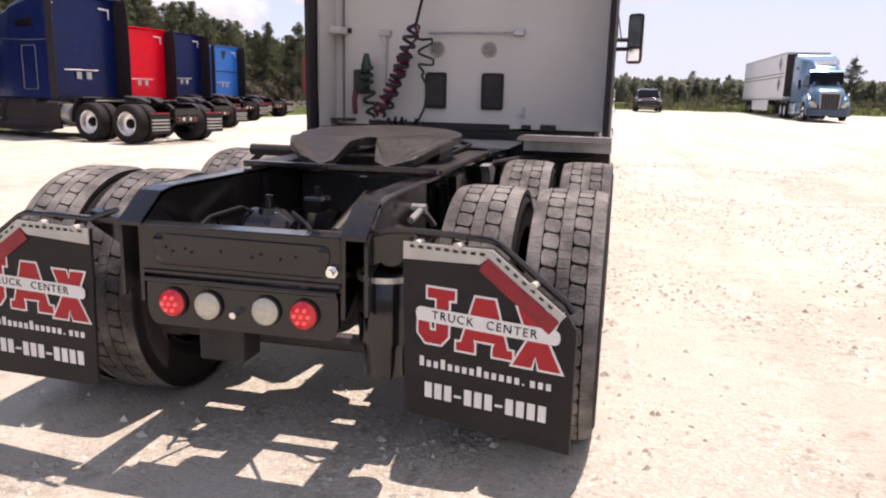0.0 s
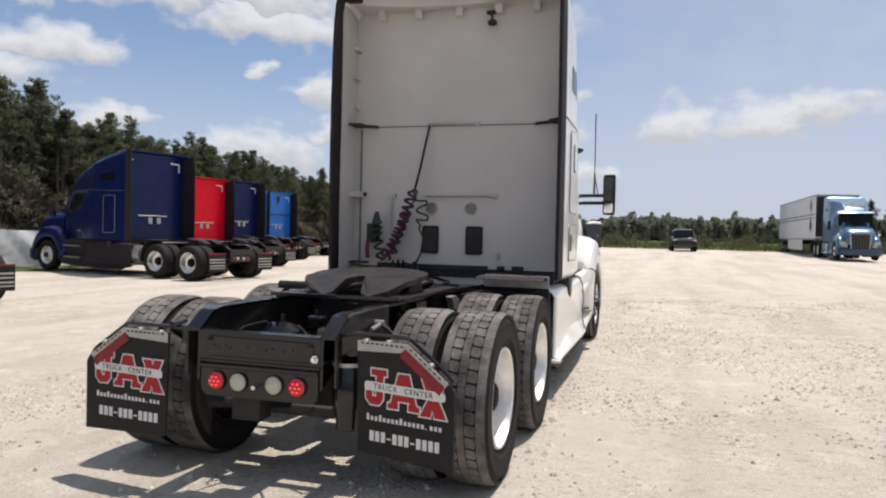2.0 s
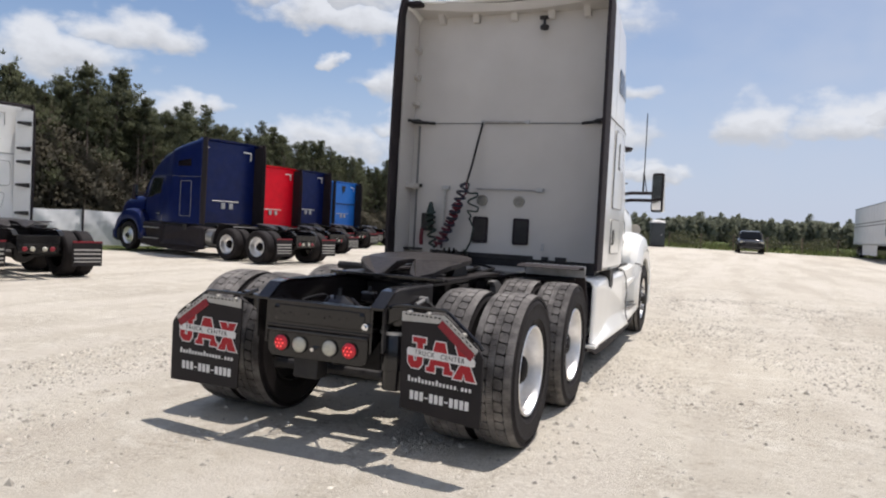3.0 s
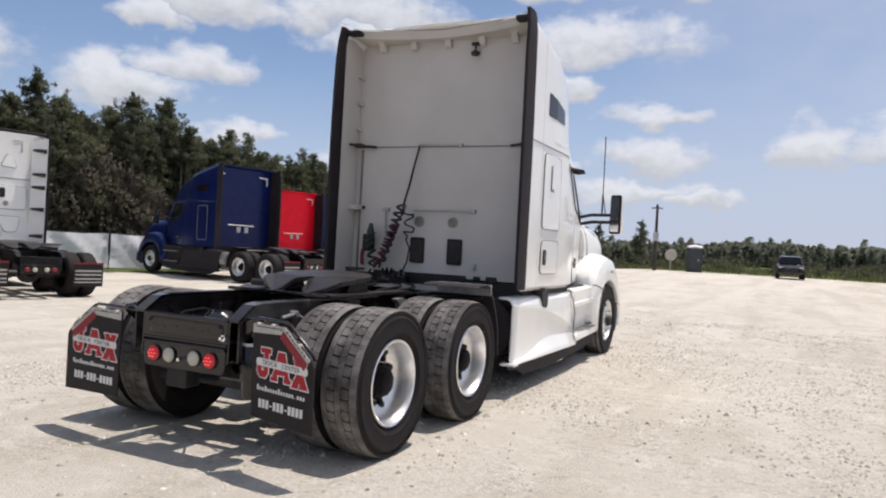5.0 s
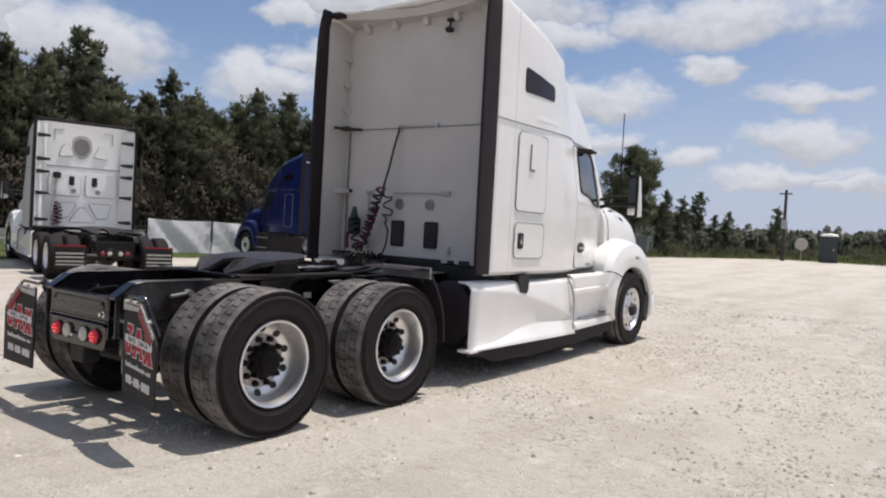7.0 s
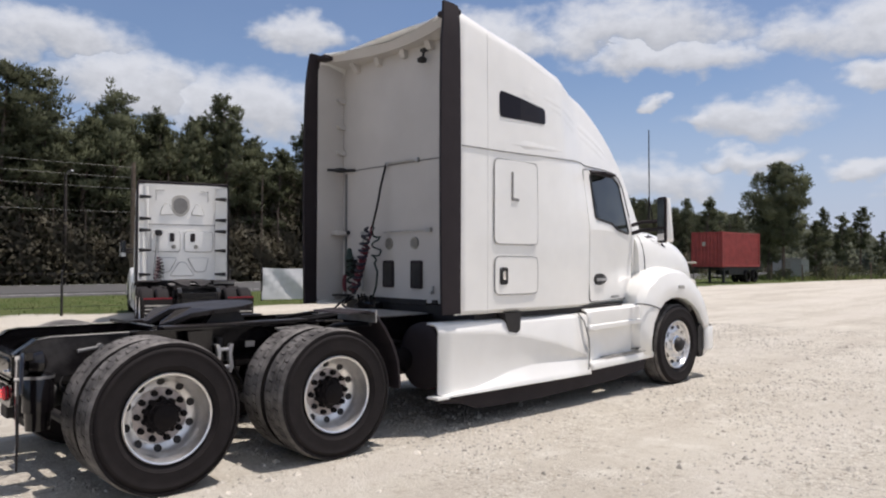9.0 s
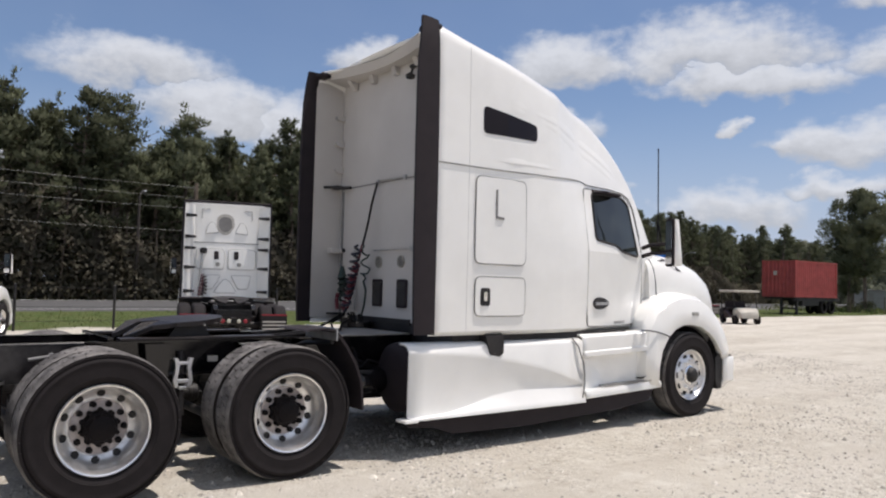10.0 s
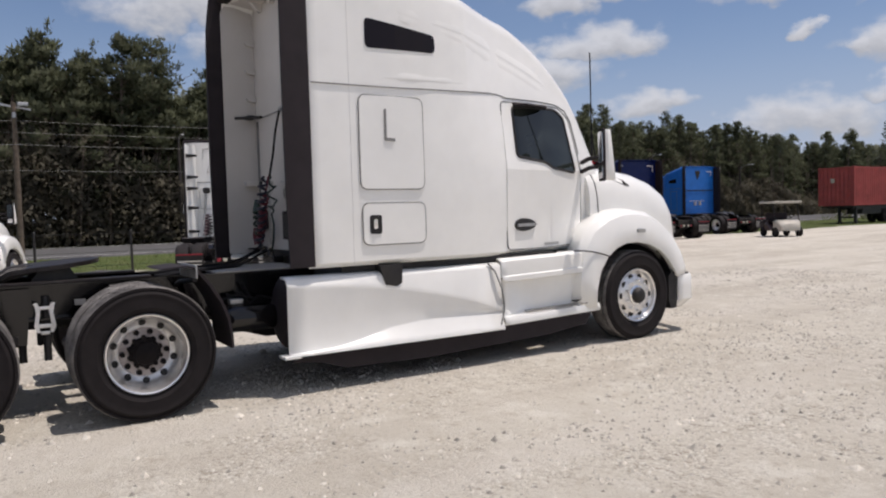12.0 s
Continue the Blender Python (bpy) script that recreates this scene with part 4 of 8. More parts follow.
def tractor(name, m, paint, label, detail=False, back="plain", group=""):
    T = thing(name, m, label, "truck", group)
    body_mat = M[paint]
    # sleeper and cab shell
    bm = B()
    ys = [2.62, 2.75] + KNOTS_Y + [5.95, 6.05, 6.15, 6.22, 6.28]
    rows = []
    for y in ys:
        half = cab_section(y)
        rows.append([(x, y, z) for x, z in half] + [(-x, y, z) for x, z in half[-2::-1]])
    # the roof's trailing edge is hollowed between the corners
    rows[0] = [(x, y + (0.16 * (1 - (abs(x) / 1.0) ** 2) if z > 3.6 and abs(x) < 1.0 else 0.0), z - (0.05 * (1 - abs(x)) if z > 3.8 and abs(x) < 1.0 else 0.0)) for x, y, z in rows[0]]
    if not detail:
        # on the other tractors the roof ends at the rear wall
        for k in (0, 1):
            rows[k] = [(x, 2.93 + 0.01 * k if z > 3.55 and abs(x) < 1.06 else y, z) for x, y, z in rows[k]]
    grid(bm, rows)
    shell_ob = part("cab_body", bm, body_mat, T, "smooth tall sleeper cab with a sloping roof fairing", True)
    sol = shell_ob.modifiers.new("thickness", "SOLIDIFY")
    sol.thickness, sol.offset = 0.03, -1
    bm = B()
    prism(bm, [(s_ * x, y) for s_, x, y in ((1, 1.04, 2.95), (1, 1.04, 4.4), (1, 0.72, 6.2), (-1, 0.72, 6.2), (-1, 1.04, 4.4), (-1, 1.04, 2.95))], 1.05, 1.10, "Z")
    part("cab_floor", bm, M["black_dull"], T, "black cab floor")
    # rear wall of the sleeper
    bm = B()
    prism(bm, rounded([(-1.105, 1.115), (1.105, 1.115), (1.10, 3.70), (1.02, 3.79), (-1.02, 3.79), (-1.10, 3.70)], 0.05, 3), 2.95, 3.0, "Y")
    # white tractors' rear walls take the white that is darkened for shade
    wall_mat = M["shaded_white"] if paint == "white" else body_mat
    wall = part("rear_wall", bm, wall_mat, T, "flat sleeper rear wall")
    # dark rubber trailing edges
    for s in (-1, 1):
        bm = B()
        rws = []
        for z in (1.06, 1.3, 1.8, 2.3, 2.8, 3.2, 3.5, 3.66, 3.74, 3.81, 3.865):
            bow = 0.05 * math.sin(max(0, (z - 1.06) / 2.84) * math.pi) ** 0.7
            lean = max(0.0, z - 3.45)
            y_out, y_in = 2.665 - 0.02 * lean, 2.455 + 0.09 * lean - bow * 0.4
            xo = side_x(2.6, z) + 0.006 - 0.12 * max(0, z - 3.70)
            rws.append([(s * (xo - 0.035), 2.66, z), (s * xo, y_out, z), (s * (xo + 0.004), (y_out + y_in) / 2, z), (s * (xo - 0.012), y_in, z), (s * (xo - 0.045), y_in + 0.004, z),
                        (s * (xo - 0.04), (y_out + y_in) / 2, z)])
        # the trailing edge ends in a raised point
        rws[-1] = [(x, yy, z + (0.02 if s > 0 else 0.0) * max(0.0, min(1.0, (2.66 - yy) / 0.17))) for x, yy, z in rws[-1]]
        grid(bm, rws, closed=True, cap=True)
        part("edge_trim", bm, M["trim"], T, "dark flexible rubber edge trim", True)
        bm = B()
        box(bm, min(s * 0.93, s * 1.135), max(s * 0.93, s * 1.135), 2.57, 2.70, 3.79, 3.845, 0.02)
        part("corner_cap", bm, M["trim"], T, "black corner cap")
        # glazing and doors
        bm = B()
        side_patch(bm, rounded([(3.195, 3.185), (3.93, 3.105), (3.93, 2.945), (3.195, 2.925)], 0.05), -0.01, 0.006, s)
        part("side_window", bm, M["glass"], T, "dark tinted sleeper side window")
        bm = B()
        side_patch(bm, rounded(DOOR, 0.06), -0.01, 0.008, s)
        door = part("door", bm, body_mat, T, "cab door with window and handle")
        bm = B()
        side_patch(bm, rounded(PANE, 0.05), 0.008, 0.013, s)
        part("door_window", bm, M["door_glass"], door, "dark glossy door window")
        bm = B()
        side_line(bm, rounded(DOOR, 0.06), 0.008, s, out=0.006)
        part("door_seal", bm, M["seam"], door, "grey door gap")
        bm = B()
        side_line(bm, rounded(PANE, 0.05), 0.015, s, out=0.010)
        part("window_seal", bm, M["black_dull"], door, "black window rubber")
        bm = B()
        side_patch(bm, [(5.03 + 0.165 * math.cos(t), 1.341 + 0.058 * math.sin(t) * (1.1 - 0.25 * math.cos(t))) for t in [2 * math.pi * k / 24 for k in range(24)]], 0.008, 0.018, s)
        part("door_handle", bm, M["black_dull"], door, "dark recessed door handle")
        bm = B()
        side_patch(bm, rounded([(4.90, 1.352), (5.17, 1.356), (5.17, 1.325), (4.90, 1.322)], 0.012, 3), 0.018, 0.035, s)
        part("handle_grip", bm, M["galv"], door, "grey handle grip")
        bm = B()
        side_line(bm, [(2.68, 2.592), (3.0, 2.594), (3.2, 2.595), (3.54, 2.60), (3.8, 2.61), (4.16, 2.623), (4.3, 2.63), (4.5, 2.645), (4.65, 2.655), (4.78, 2.655), (4.88, 2.632), (5.03, 2.634), (5.17, 2.636), (5.35, 2.64), (5.5, 2.638), (5.7, 2.63), (5.86, 2.58), (5.94, 2.46), (6.0, 2.1)], 0.006, s, False, 0.003)
        part("body_seam", bm, M["seam"], T, "thin panel gap")
        if detail:
            bm = B()
            side_line(bm, [(3.03, 1.05), (3.03, 2.6), (3.03, 3.7)], 0.0022, s, False, 0.0)
            part("body_seam", bm, M["joint"], T, "thin panel gap")
            for y0, y1, z0, z1, nm in ((3.11, 3.755, 1.705, 2.52, "vent_panel"), (3.12, 3.755, 1.22, 1.585, "luggage_door")):
                poly = rounded([(y0, z0), (y1, z0), (y1, z1), (y0, z1)], 0.07, 5)
                bm = B()
                side_patch(bm, poly, -0.01, 0.012, s)
                pn = part(nm, bm, body_mat, T, "white rounded hatch panel")
                bm = B()
                side_line(bm, poly, 0.006, s, True, 0.008)
                part("hatch_seal", bm, M["seam"], pn, "grey hatch gap")
            bm = B()
            side_patch(bm, [(3.355, 2.405), (3.372, 2.405), (3.372, 2.155), (3.455, 2.150), (3.455, 2.125), (3.355, 2.13)], 0.012, 0.022, s)
            part("hatch_ridge", bm, M["seam"], T, "raised angular ridge on the hatch")
            bm = B()
            side_patch(bm, rounded([(3.185, 1.315), (3.30, 1.315), (3.30, 1.48), (3.185, 1.48)], 0.025), 0.012, 0.018, s)
            lt = part("hatch_latch", bm, M["black_dull"], T, "black paddle latch")
            bm = B()
            side_patch(bm, rounded([(3.215, 1.36), (3.255, 1.36), (3.255, 1.445), (3.215, 1.445)], 0.012), 0.018, 0.03, s)
            part("latch_paddle", bm, M["chrome"], lt, "bright latch paddle")
            bm = B()
            # long crease mouldings above and below the window
            line = [(3.30, 3.295), (3.76, 3.235), (4.03, 3.206), (4.25, 3.18), (4.43, 3.155), (4.7, 3.105), (4.92, 3.05), (5.26, 2.945), (5.50, 2.85), (5.68, 2.76)]
            rws = []
            for k in range(33):
                y = 3.30 + (5.68 - 3.30) * k / 32
                z = interp(line, y)
                u = min(1.0, max(0.0, (y - 3.30) / 1.3))
                f = u * u * (3 - 2 * u) * min(1.0, 0.15 + (5.70 - y) / 0.4)
                g = 0.25 + 0.75 * u
                rws.append([(s * (side_x(y, z + dz * g) + (out + 0.0035) * f - 0.0035), y, z + dz * g) for dz, out in ((0.13, -0.005), (0.075, 0.001), (0.022, 0.0045), (0.0, 0.004), (-0.018, -0.0005), (-0.045, 0.0025), (-0.075, 0.003), (-0.11, 0.0008), (-0.16, -0.005))])
            grid(bm, rws)
            part("roof_crease", bm, body_mat, T, "pressed crease line", True)
            bm = B()
            rws = []
            for k in range(25):
                y = 3.10 + 1.35 * k / 24
                z = 2.668 + 0.028 * (y - 3.10)
                f = math.sin(math.pi * k / 24)
                rws.append([(s * (side_x(y, z + dz) + (out + 0.003) * f - 0.003), y, z + dz) for dz, out in ((0.055, -0.003), (0.035, 0.0), (0.012, 0.0022), (0.0, 0.002), (-0.014, -0.003))])
            grid(bm, rws)
            part("body_crease", bm, body_mat, T, "pressed crease line", True)
            bm = B()
            for i in range(7):
                side_patch(bm, [(5.33 + 0.035 * i, 1.115), (5.355 + 0.035 * i, 1.115), (5.355 + 0.035 * i, 1.145), (5.33 + 0.035 * i, 1.145)], 0.008, 0.011, s)
            part("model_badge", bm, M["galv"], door, "small grey badge bars")
        # side skirt below the sleeper
        bm = B()
        rws = [[(s * x, y, z) for x, z in fairing_row(y)] for y in (2.42, 2.6, 2.85, 3.1, 3.4, 3.7, 4.0, 4.3, 4.6)]
        grid(bm, rws)
        skirt_mat = M["trim"] if paint in ("blue", "red", "sky_blue") else body_mat
        sk = part("side_skirt", bm, skirt_mat, T, "creased side skirt over the fuel tank", True)
        so = sk.modifiers.new("thickness", "SOLIDIFY")
        so.thickness, so.offset = 0.02, -1
        bm = B()
        lathe(bm, [(2.47, 0.0), (2.475, 0.20), (2.485, 0.27), (2.51, 0.305), (2.56, 0.312), (2.62, 0.31)], (s * 0.80, 0, 0.66), "Y", 32)
        part("tank_end", bm, M["trim"], T, "dark rounded end of the fuel tank", True)
        bm = B()
        box(bm, min(s * 1.05, s * 1.2), max(s * 1.05, s * 1.2), 2.36, 2.50, 0.318, 0.345, 0.006)
        part("skirt_lip", bm, skirt_mat, T, "lower corner lip")
        if skirt_mat is not body_mat:
            bm = B()
            cyl(bm, (s * 0.86, 2.12, 0.66), (s * 0.86, 2.50, 0.66), 0.27, None, 28)
            part("tank", bm, M["galv"], T, "bright end of the fuel tank", True)
            for z in (0.83, 0.47):
                bm = B()
                box(bm, min(s * 1.14, s * 1.19), max(s * 1.14, s * 1.19), 4.75, 5.55, z, z + 0.035, 0.006)
                part("step_edge", bm, M["galv"], T, "bright step edge")
            hatch = rounded([(3.15, 1.30), (3.70, 1.30), (3.70, 2.45), (3.15, 2.45)], 0.06, 4)
            bm = B()
            side_line(bm, hatch, 0.010, s, True, 0.004)
            part("hatch_seal", bm, M["seam"], T, "grey hatch gap")
        bm = B()
        prism(bm, [(3.27, 1.04), (3.50, 1.04), (3.49, 0.87), (3.44, 0.84), (3.33, 0.86)], min(s * 0.9, s * 1.150), max(s * 0.9, s * 1.150), "X")
        part("filler_pocket", bm, M["black_dull"], T, "black fuel filler pocket")
        # step housing between skirt and wheel arch
        bm = B()
        prof = [(1.00, 1.02), (1.08, 1.015), (1.125, 0.985), (1.13, 0.90), (1.125, 0.845), (1.15, 0.835), (1.15, 0.79), (1.065, 0.775), (1.06, 0.46), (1.075, 0.445), (1.175, 0.44), (1.19, 0.40),
                (1.185, 0.365), (1.08, 0.355)]
        rws = []
        for y in (4.615, 4.70, 4.9, 5.2, 5.5, 5.62, 5.68, 5.80, 5.92):
            f = max(0.0, (y - 4.6) / 1.3)
            fl = 1.0 if 4.72 < y < 5.66 else 0.0
            rws.append([(s * ((x - 0.05 * f) if fl else (max(x, 1.11) if 0.44 < z < 0.9 else x) - 0.05 * f), y, z + 0.03 * f) for x, z in prof])
        grid(bm, rws)
        st = part("step_housing", bm, skirt_mat, T, "entry step housing", True)
        so = st.modifiers.new("thickness", "SOLIDIFY")
        so.thickness, so.offset = 0.02, -1
        bm = B()
        tube(bm, [(s * 1.125, 4.45, 0.985), (s * 1.15, 4.52, 0.90), (s * 1.158, 4.595, 0.72), (s * 1.145, 4.625, 0.60), (s * 1.15, 4.62, 0.50), (s * 1.18, 4.56, 0.38)], 0.008, 6)
        part("skirt_gap", bm, M["seam"] if detail else M["trim"], T, "dark curved gap between skirt and steps", True)
        if detail:
            for i in range(18):
                bm = B()
                y = 4.95 + 0.05 * i
                box(bm, min(s * 1.05, s * 1.15), max(s * 1.05, s * 1.15), y, y + 0.022, 0.455 + 0.023 * (y - 4.6), 0.468 + 0.023 * (y - 4.6))
                part("tread_rib", bm, M["dusty_steel"], st, "ribbed step tread")
        bm = B()
        prism(bm, [(2.46, 0.40), (2.46, 0.27), (2.72, 0.24), (2.95, 0.165), (3.8, 0.15), (5.2, 0.20), (5.75, 0.26), (5.85, 0.42)], min(s * 1.06, s * 1.10), max(s * 1.06, s * 1.10), "X")
        part("lower_skirt", bm, M["trim"], T, "dark rubber ground skirt")
        # front fender with its arch
        sil = [(5.60, 0.45), (5.64, 0.80), (5.70, 1.07), (5.86, 1.28), (6.07, 1.40), (6.30, 1.455), (6.50, 1.46), (6.75, 1.43), (6.93, 1.34), (7.13, 1.185), (7.28, 0.99), (7.36, 0.81), (7.375, 0.705)]
        arch = [(5.87, 0.42), (5.88, 0.62), (5.93, 0.80), (6.04, 0.95), (6.18, 1.05), (6.33, 1.095), (6.50, 1.10), (6.68, 1.07), (6.87, 0.985), (7.00, 0.88), (7.08, 0.78), (7.12, 0.73), (7.14, 0.68)]
        rws = []
        for (sy, sz), (ay, az) in zip(sil, arch):
            rws.append([(s * 1.02, ay, az - 0.02), (s * 1.145, ay, az), (s * 1.158, ay + (sy - ay) * 0.12, az + (sz - az) * 0.12), (s * 1.15, ay + (sy - ay) * 0.5, az + (sz - az) * 0.5),
                        (s * 1.11, ay + (sy - ay) * 0.82, az + (sz - az) * 0.85), (s * 1.02, sy, sz), (s * 0.90, sy + (6.5 - sy) * 0.06, sz + 0.02), (s * 0.62, sy + (6.5 - sy) * 0.10, sz + 0.02)])
        bm = B()
        grid(bm, rws)
        fd = part("fender", bm, body_mat, T, "rounded front fender", True)
        so = fd.modifiers.new("thickness", "SOLIDIFY")
        so.thickness, so.offset = 0.015, -1
        bm = B()
        pts = [(5.60, 0.5)] + arch[1:-1]
        grid(bm, [[(s * 0.55, y, z + 0.03), (s * 1.12, y, z + 0.005)] for y, z in pts])
        part("wheel_well", bm, M["black_dull"], T, "black wheel well liner")
        bm = B()
        box(bm, min(s * 0.985, s * 1.005) + s * 0.13, max(s * 0.985, s * 1.005) + s * 0.13, 6.49, 6.62, 1.205, 1.25, 0.008)
        part("side_marker", bm, M["white_lens"], T, "small clear side marker")
        # bumper corner and headlamp
        bm = B()
        grid(bm, [[(s * (1.14 - d), 7.165 - 0.2 * d, z), (s * (1.152 - d), 7.25 - 0.3 * d, z), (s * (1.13 - d), 7.40 - 0.5 * d, z), (s * (0.97 - d), 7.53 - d, z), (s * 0.6, 7.61 - d, z), (0, 7.65 - d, z)]
                  for z, d in ((0.285, 0.11), (0.33, 0.07), (0.385, 0.012), (0.40, 0.0), (0.55, 0.0), (0.67, 0.0), (0.690, 0.012), (0.695, 0.05))])
        bp = part("bumper", bm, body_mat, T, "wrapped front bumper half", True)
        so = bp.modifiers.new("thickness", "SOLIDIFY")
        so.thickness, so.offset = 0.03, -1
        bm = B()
        prism(bm, [(7.07, 0.735), (7.36, 0.712), (7.36, 0.692), (7.16, 0.690), (7.15, 0.31), (7.06, 0.30), (7.02, 0.40), (7.02, 0.68)], min(s * 1.02, s * 1.12), max(s * 1.02, s * 1.12), "X")
        part("bumper_gap", bm, M["black_dull"], T, "dark gap and liner behind the bumper")
        bm = B()
        grid(bm, [[(s * (1.05 - 0.05 * k), 7.12 + 0.01 * k, 0.74 + 0.33 * k), (s * (1.02 - 0.05 * k), 7.28 - 0.08 * k, 0.74 + 0.33 * k), (s * (0.80 - 0.03 * k), 7.44 - 0.08 * k, 0.74 + 0.33 * k),
                   (s * 0.62, 7.52 - 0.04 * k, 0.74 + 0.33 * k)] for k in (0, 0.5, 1.0)])
        part("headlamp", bm, M["white_lens"], T, "clear swept headlamp", True)
        # mirrors
        bm = B()
        rws = []
        for z, k in ((1.775, 0.75), (1.80, 0.95), (1.9, 1.0), (2.1, 1.0), (2.25, 0.97), (2.295, 0.8)):
            d = 0.85 - (z - 1.775) * 0.65
            rws.append([(s * (1.35 + 0.075 * k), 5.785, z), (s * (1.35 + 0.082 * k), 5.79 + 0.06 * d, z), (s * (1.35 + 0.05 * k), 5.79 + 0.14 * d, z), (s * (1.35 - 0.04 * k), 5.79 + 0.13 * d, z),
                        (s * (1.35 - 0.082 * k), 5.79 + 0.05 * d, z), (s * (1.35 - 0.075 * k), 5.785, z)])
        grid(bm, rws, closed=True, cap=True)
        toed = Matrix.Translation((s * 1.357, 5.83, 0)) @ Matrix.Rotation(radians(-26 * s), 4, "Z") @ Matrix.Translation((-s * 1.357, -5.83, 0))
        bm.transform(toed)
        mi = part("mirror", bm, [M["trim"] if paint != "white" else M["white"]], T, "tall door mirror", True)
        bm = B()
        prism(bm, rounded([(s * 1.262, 1.765), (s * 1.440, 1.765), (s * 1.440, 2.305), (s * 1.262, 2.305)], 0.04), 5.774, 5.792, "Y")
        bm.transform(toed)
        part("mirror_bezel", bm, M["trim"], mi, "black mirror bezel")
        bm = B()
        prism(bm, rounded([(s * 1.285, 1.955), (s * 1.420, 1.955), (s * 1.420, 2.275), (s * 1.285, 2.275)], 0.02), 5.766, 5.773, "Y")
        prism(bm, rounded([(s * 1.285, 1.795), (s * 1.420, 1.795), (s * 1.420, 1.925), (s * 1.285, 1.925)], 0.02), 5.766, 5.773, "Y")
        for v in bm.verts:
            v.co.y -= 0.004
        bm.transform(toed)
        part("mirror_glass", bm, M["chrome"], mi, "two mirror panes")
        bm = B()
        for z in (1.93, 2.03):
            tube(bm, [(s * 0.78, 6.02, z - 0.03), (s * 0.95, 5.97, z), (s * 1.30, 5.87, z)], 0.024, 8)
        part("mirror_arm", bm, M["trim"], mi, "two black mirror arms", True)
        if detail and s > 0:
            bm = B()
            tube(bm, [(1.18, 5.84, 2.03), (1.13, 5.84, 2.3), (1.125, 5.84, 3.13)], 0.007, 6)
            part("antenna", bm, M["hose_black"], T, "thin whip antenna", True)
            bm = B()
            cyl(bm, (1.128, 5.84, 2.05), (1.127, 5.84, 2.32), 0.014, 0.010, 8)
            part("antenna_base", bm, M["black_dull"], T, "black antenna base")
        if detail:
            bm = B()
            tube(bm, [(s * 1.118, 5.58, 1.046), (s * 1.140, 5.70, 1.042), (s * 1.154, 5.83, 1.022), (s * 1.158, 5.97, 0.99), (s * 1.156, 6.08, 0.955)], 0.007, 6)
            part("fender_gap", bm, M["trim"], T, "dark gap between steps and fender", True)
            bm = B()
            prism(bm, rounded([(6.475, 1.212), (6.605, 1.205), (6.60, 1.245), (6.48, 1.252)], 0.012, 3), min(s * 1.135, s * 1.166), max(s * 1.135, s * 1.166), "X")
            ml = part("marker_lamp", bm, M["galv"], T, "small fender marker lamp")
            bm = B()
            prism(bm, rounded([(6.492, 1.220), (6.588, 1.215), (6.585, 1.236), (6.495, 1.241)], 0.008, 3), min(s * 1.150, s * 1.170), max(s * 1.150, s * 1.170), "X")
            part("lens", bm, M["plate_grey"], ml, "pale lens")
        if detail:
            bm = B()
            rws = []
            for y in (4.98, 5.05, 5.35, 5.45):
                k = 1.0 if 5.0 < y < 5.4 else 0.35
                rws.append([(s * (side_x(y, 2.60) - 0.005), y, 2.60), (s * (side_x(y, 2.57) + 0.19 * k), y, 2.565), (s * (side_x(y, 2.56) + 0.195 * k), y, 2.545), (s * (side_x(y, 2.56) - 0.005), y, 2.575)])
            grid(bm, rws, closed=True, cap=True)
            part("rain_visor", bm, M["trim"], door, "dark rain visor above the door window")
        bm = B()
        arc = [(6.505 + 0.622 * math.cos(t), 0.50 + 0.585 * math.sin(t)) for t in [math.radians(-8 + 196 * k / 24) for k in range(25)]]
        grid(bm, [[(s * x, y, z) for y, z in arc] for x in (0.55, 1.10)])
        bm.faces.new([bm.verts.new((s * 0.55, y, z)) for y, z in arc])
        part("arch_liner", bm, M["black_dull"], T, "black wheel arch liner", True)
        # axles' wheels
        for y in (0.0, 1.32):
            wheel(T, s * 1.072, y, 0.502, False, detail)
            wheel(T, s * 0.745, y, 0.502, False, detail, True)
        wheel(T, s * 1.00, 6.50, 0.505, True, detail)
    # hood
    bm = B()
    rws = []
    for y, zt, w, zs in HOOD:
        half = [(w * math.cos(t) ** 0.42, y, zs + (zt - zs) * math.sin(t) ** 0.46) for t in [math.pi / 2 * k / 14 for k in range(15)]]
        rws.append(half + [(-x, yy, z) for x, yy, z in half[-2::-1]])
    grid(bm, rws, cap=True)
    hd = part("hood", bm, body_mat, T, "long sloping hood", True)
    if detail:
        for s in (-1, 1):
            bm = B()
            tube(bm, [(s * (hood_x(6.17, z) + 0.002), 6.17 + 0.04 * (1.9 - z), z) for z in (1.36, 1.45, 1.6, 1.75, 1.85, 1.92)], 0.007, 6)
            part("hood_gap", bm, M["trim"], hd, "dark gap behind the hood", True)
            bm = B()
            ring = [(6.30, 1.93), (6.40, 1.925), (6.50, 1.875), (6.62, 1.80), (6.70, 1.735), (6.62, 1.745), (6.48, 1.80), (6.32, 1.86)]
            lo = [bm.verts.new((s * (hood_x(y, z) - 0.01), y, z)) for y, z in ring]
            hi = [bm.verts.new((s * (hood_x(y, z) + 0.006), y, z)) for y, z in ring]
            bm.faces.new(hi)
            for k in range(8):
                bm.faces.new((lo[k], lo[(k + 1) % 8], hi[(k + 1) % 8], hi[k]))
            part("hood_vent", bm, M["trim"], hd, "dark slanted vent at the hood's rear corner")
    bm = B()
    grid(bm, [[(f * (side_x(y, interp(ROOF, y) - 0.16) - 0.15), y + 0.012, interp(ROOF, y) + 0.024) for f in (-1, -0.6, -0.2, 0.2, 0.6, 1)] for y in (5.97, 6.06, 6.15, 6.22, 6.27)])
    part("windshield", bm, M["glass"], T, "dark sloping windshield")
    bm = B()
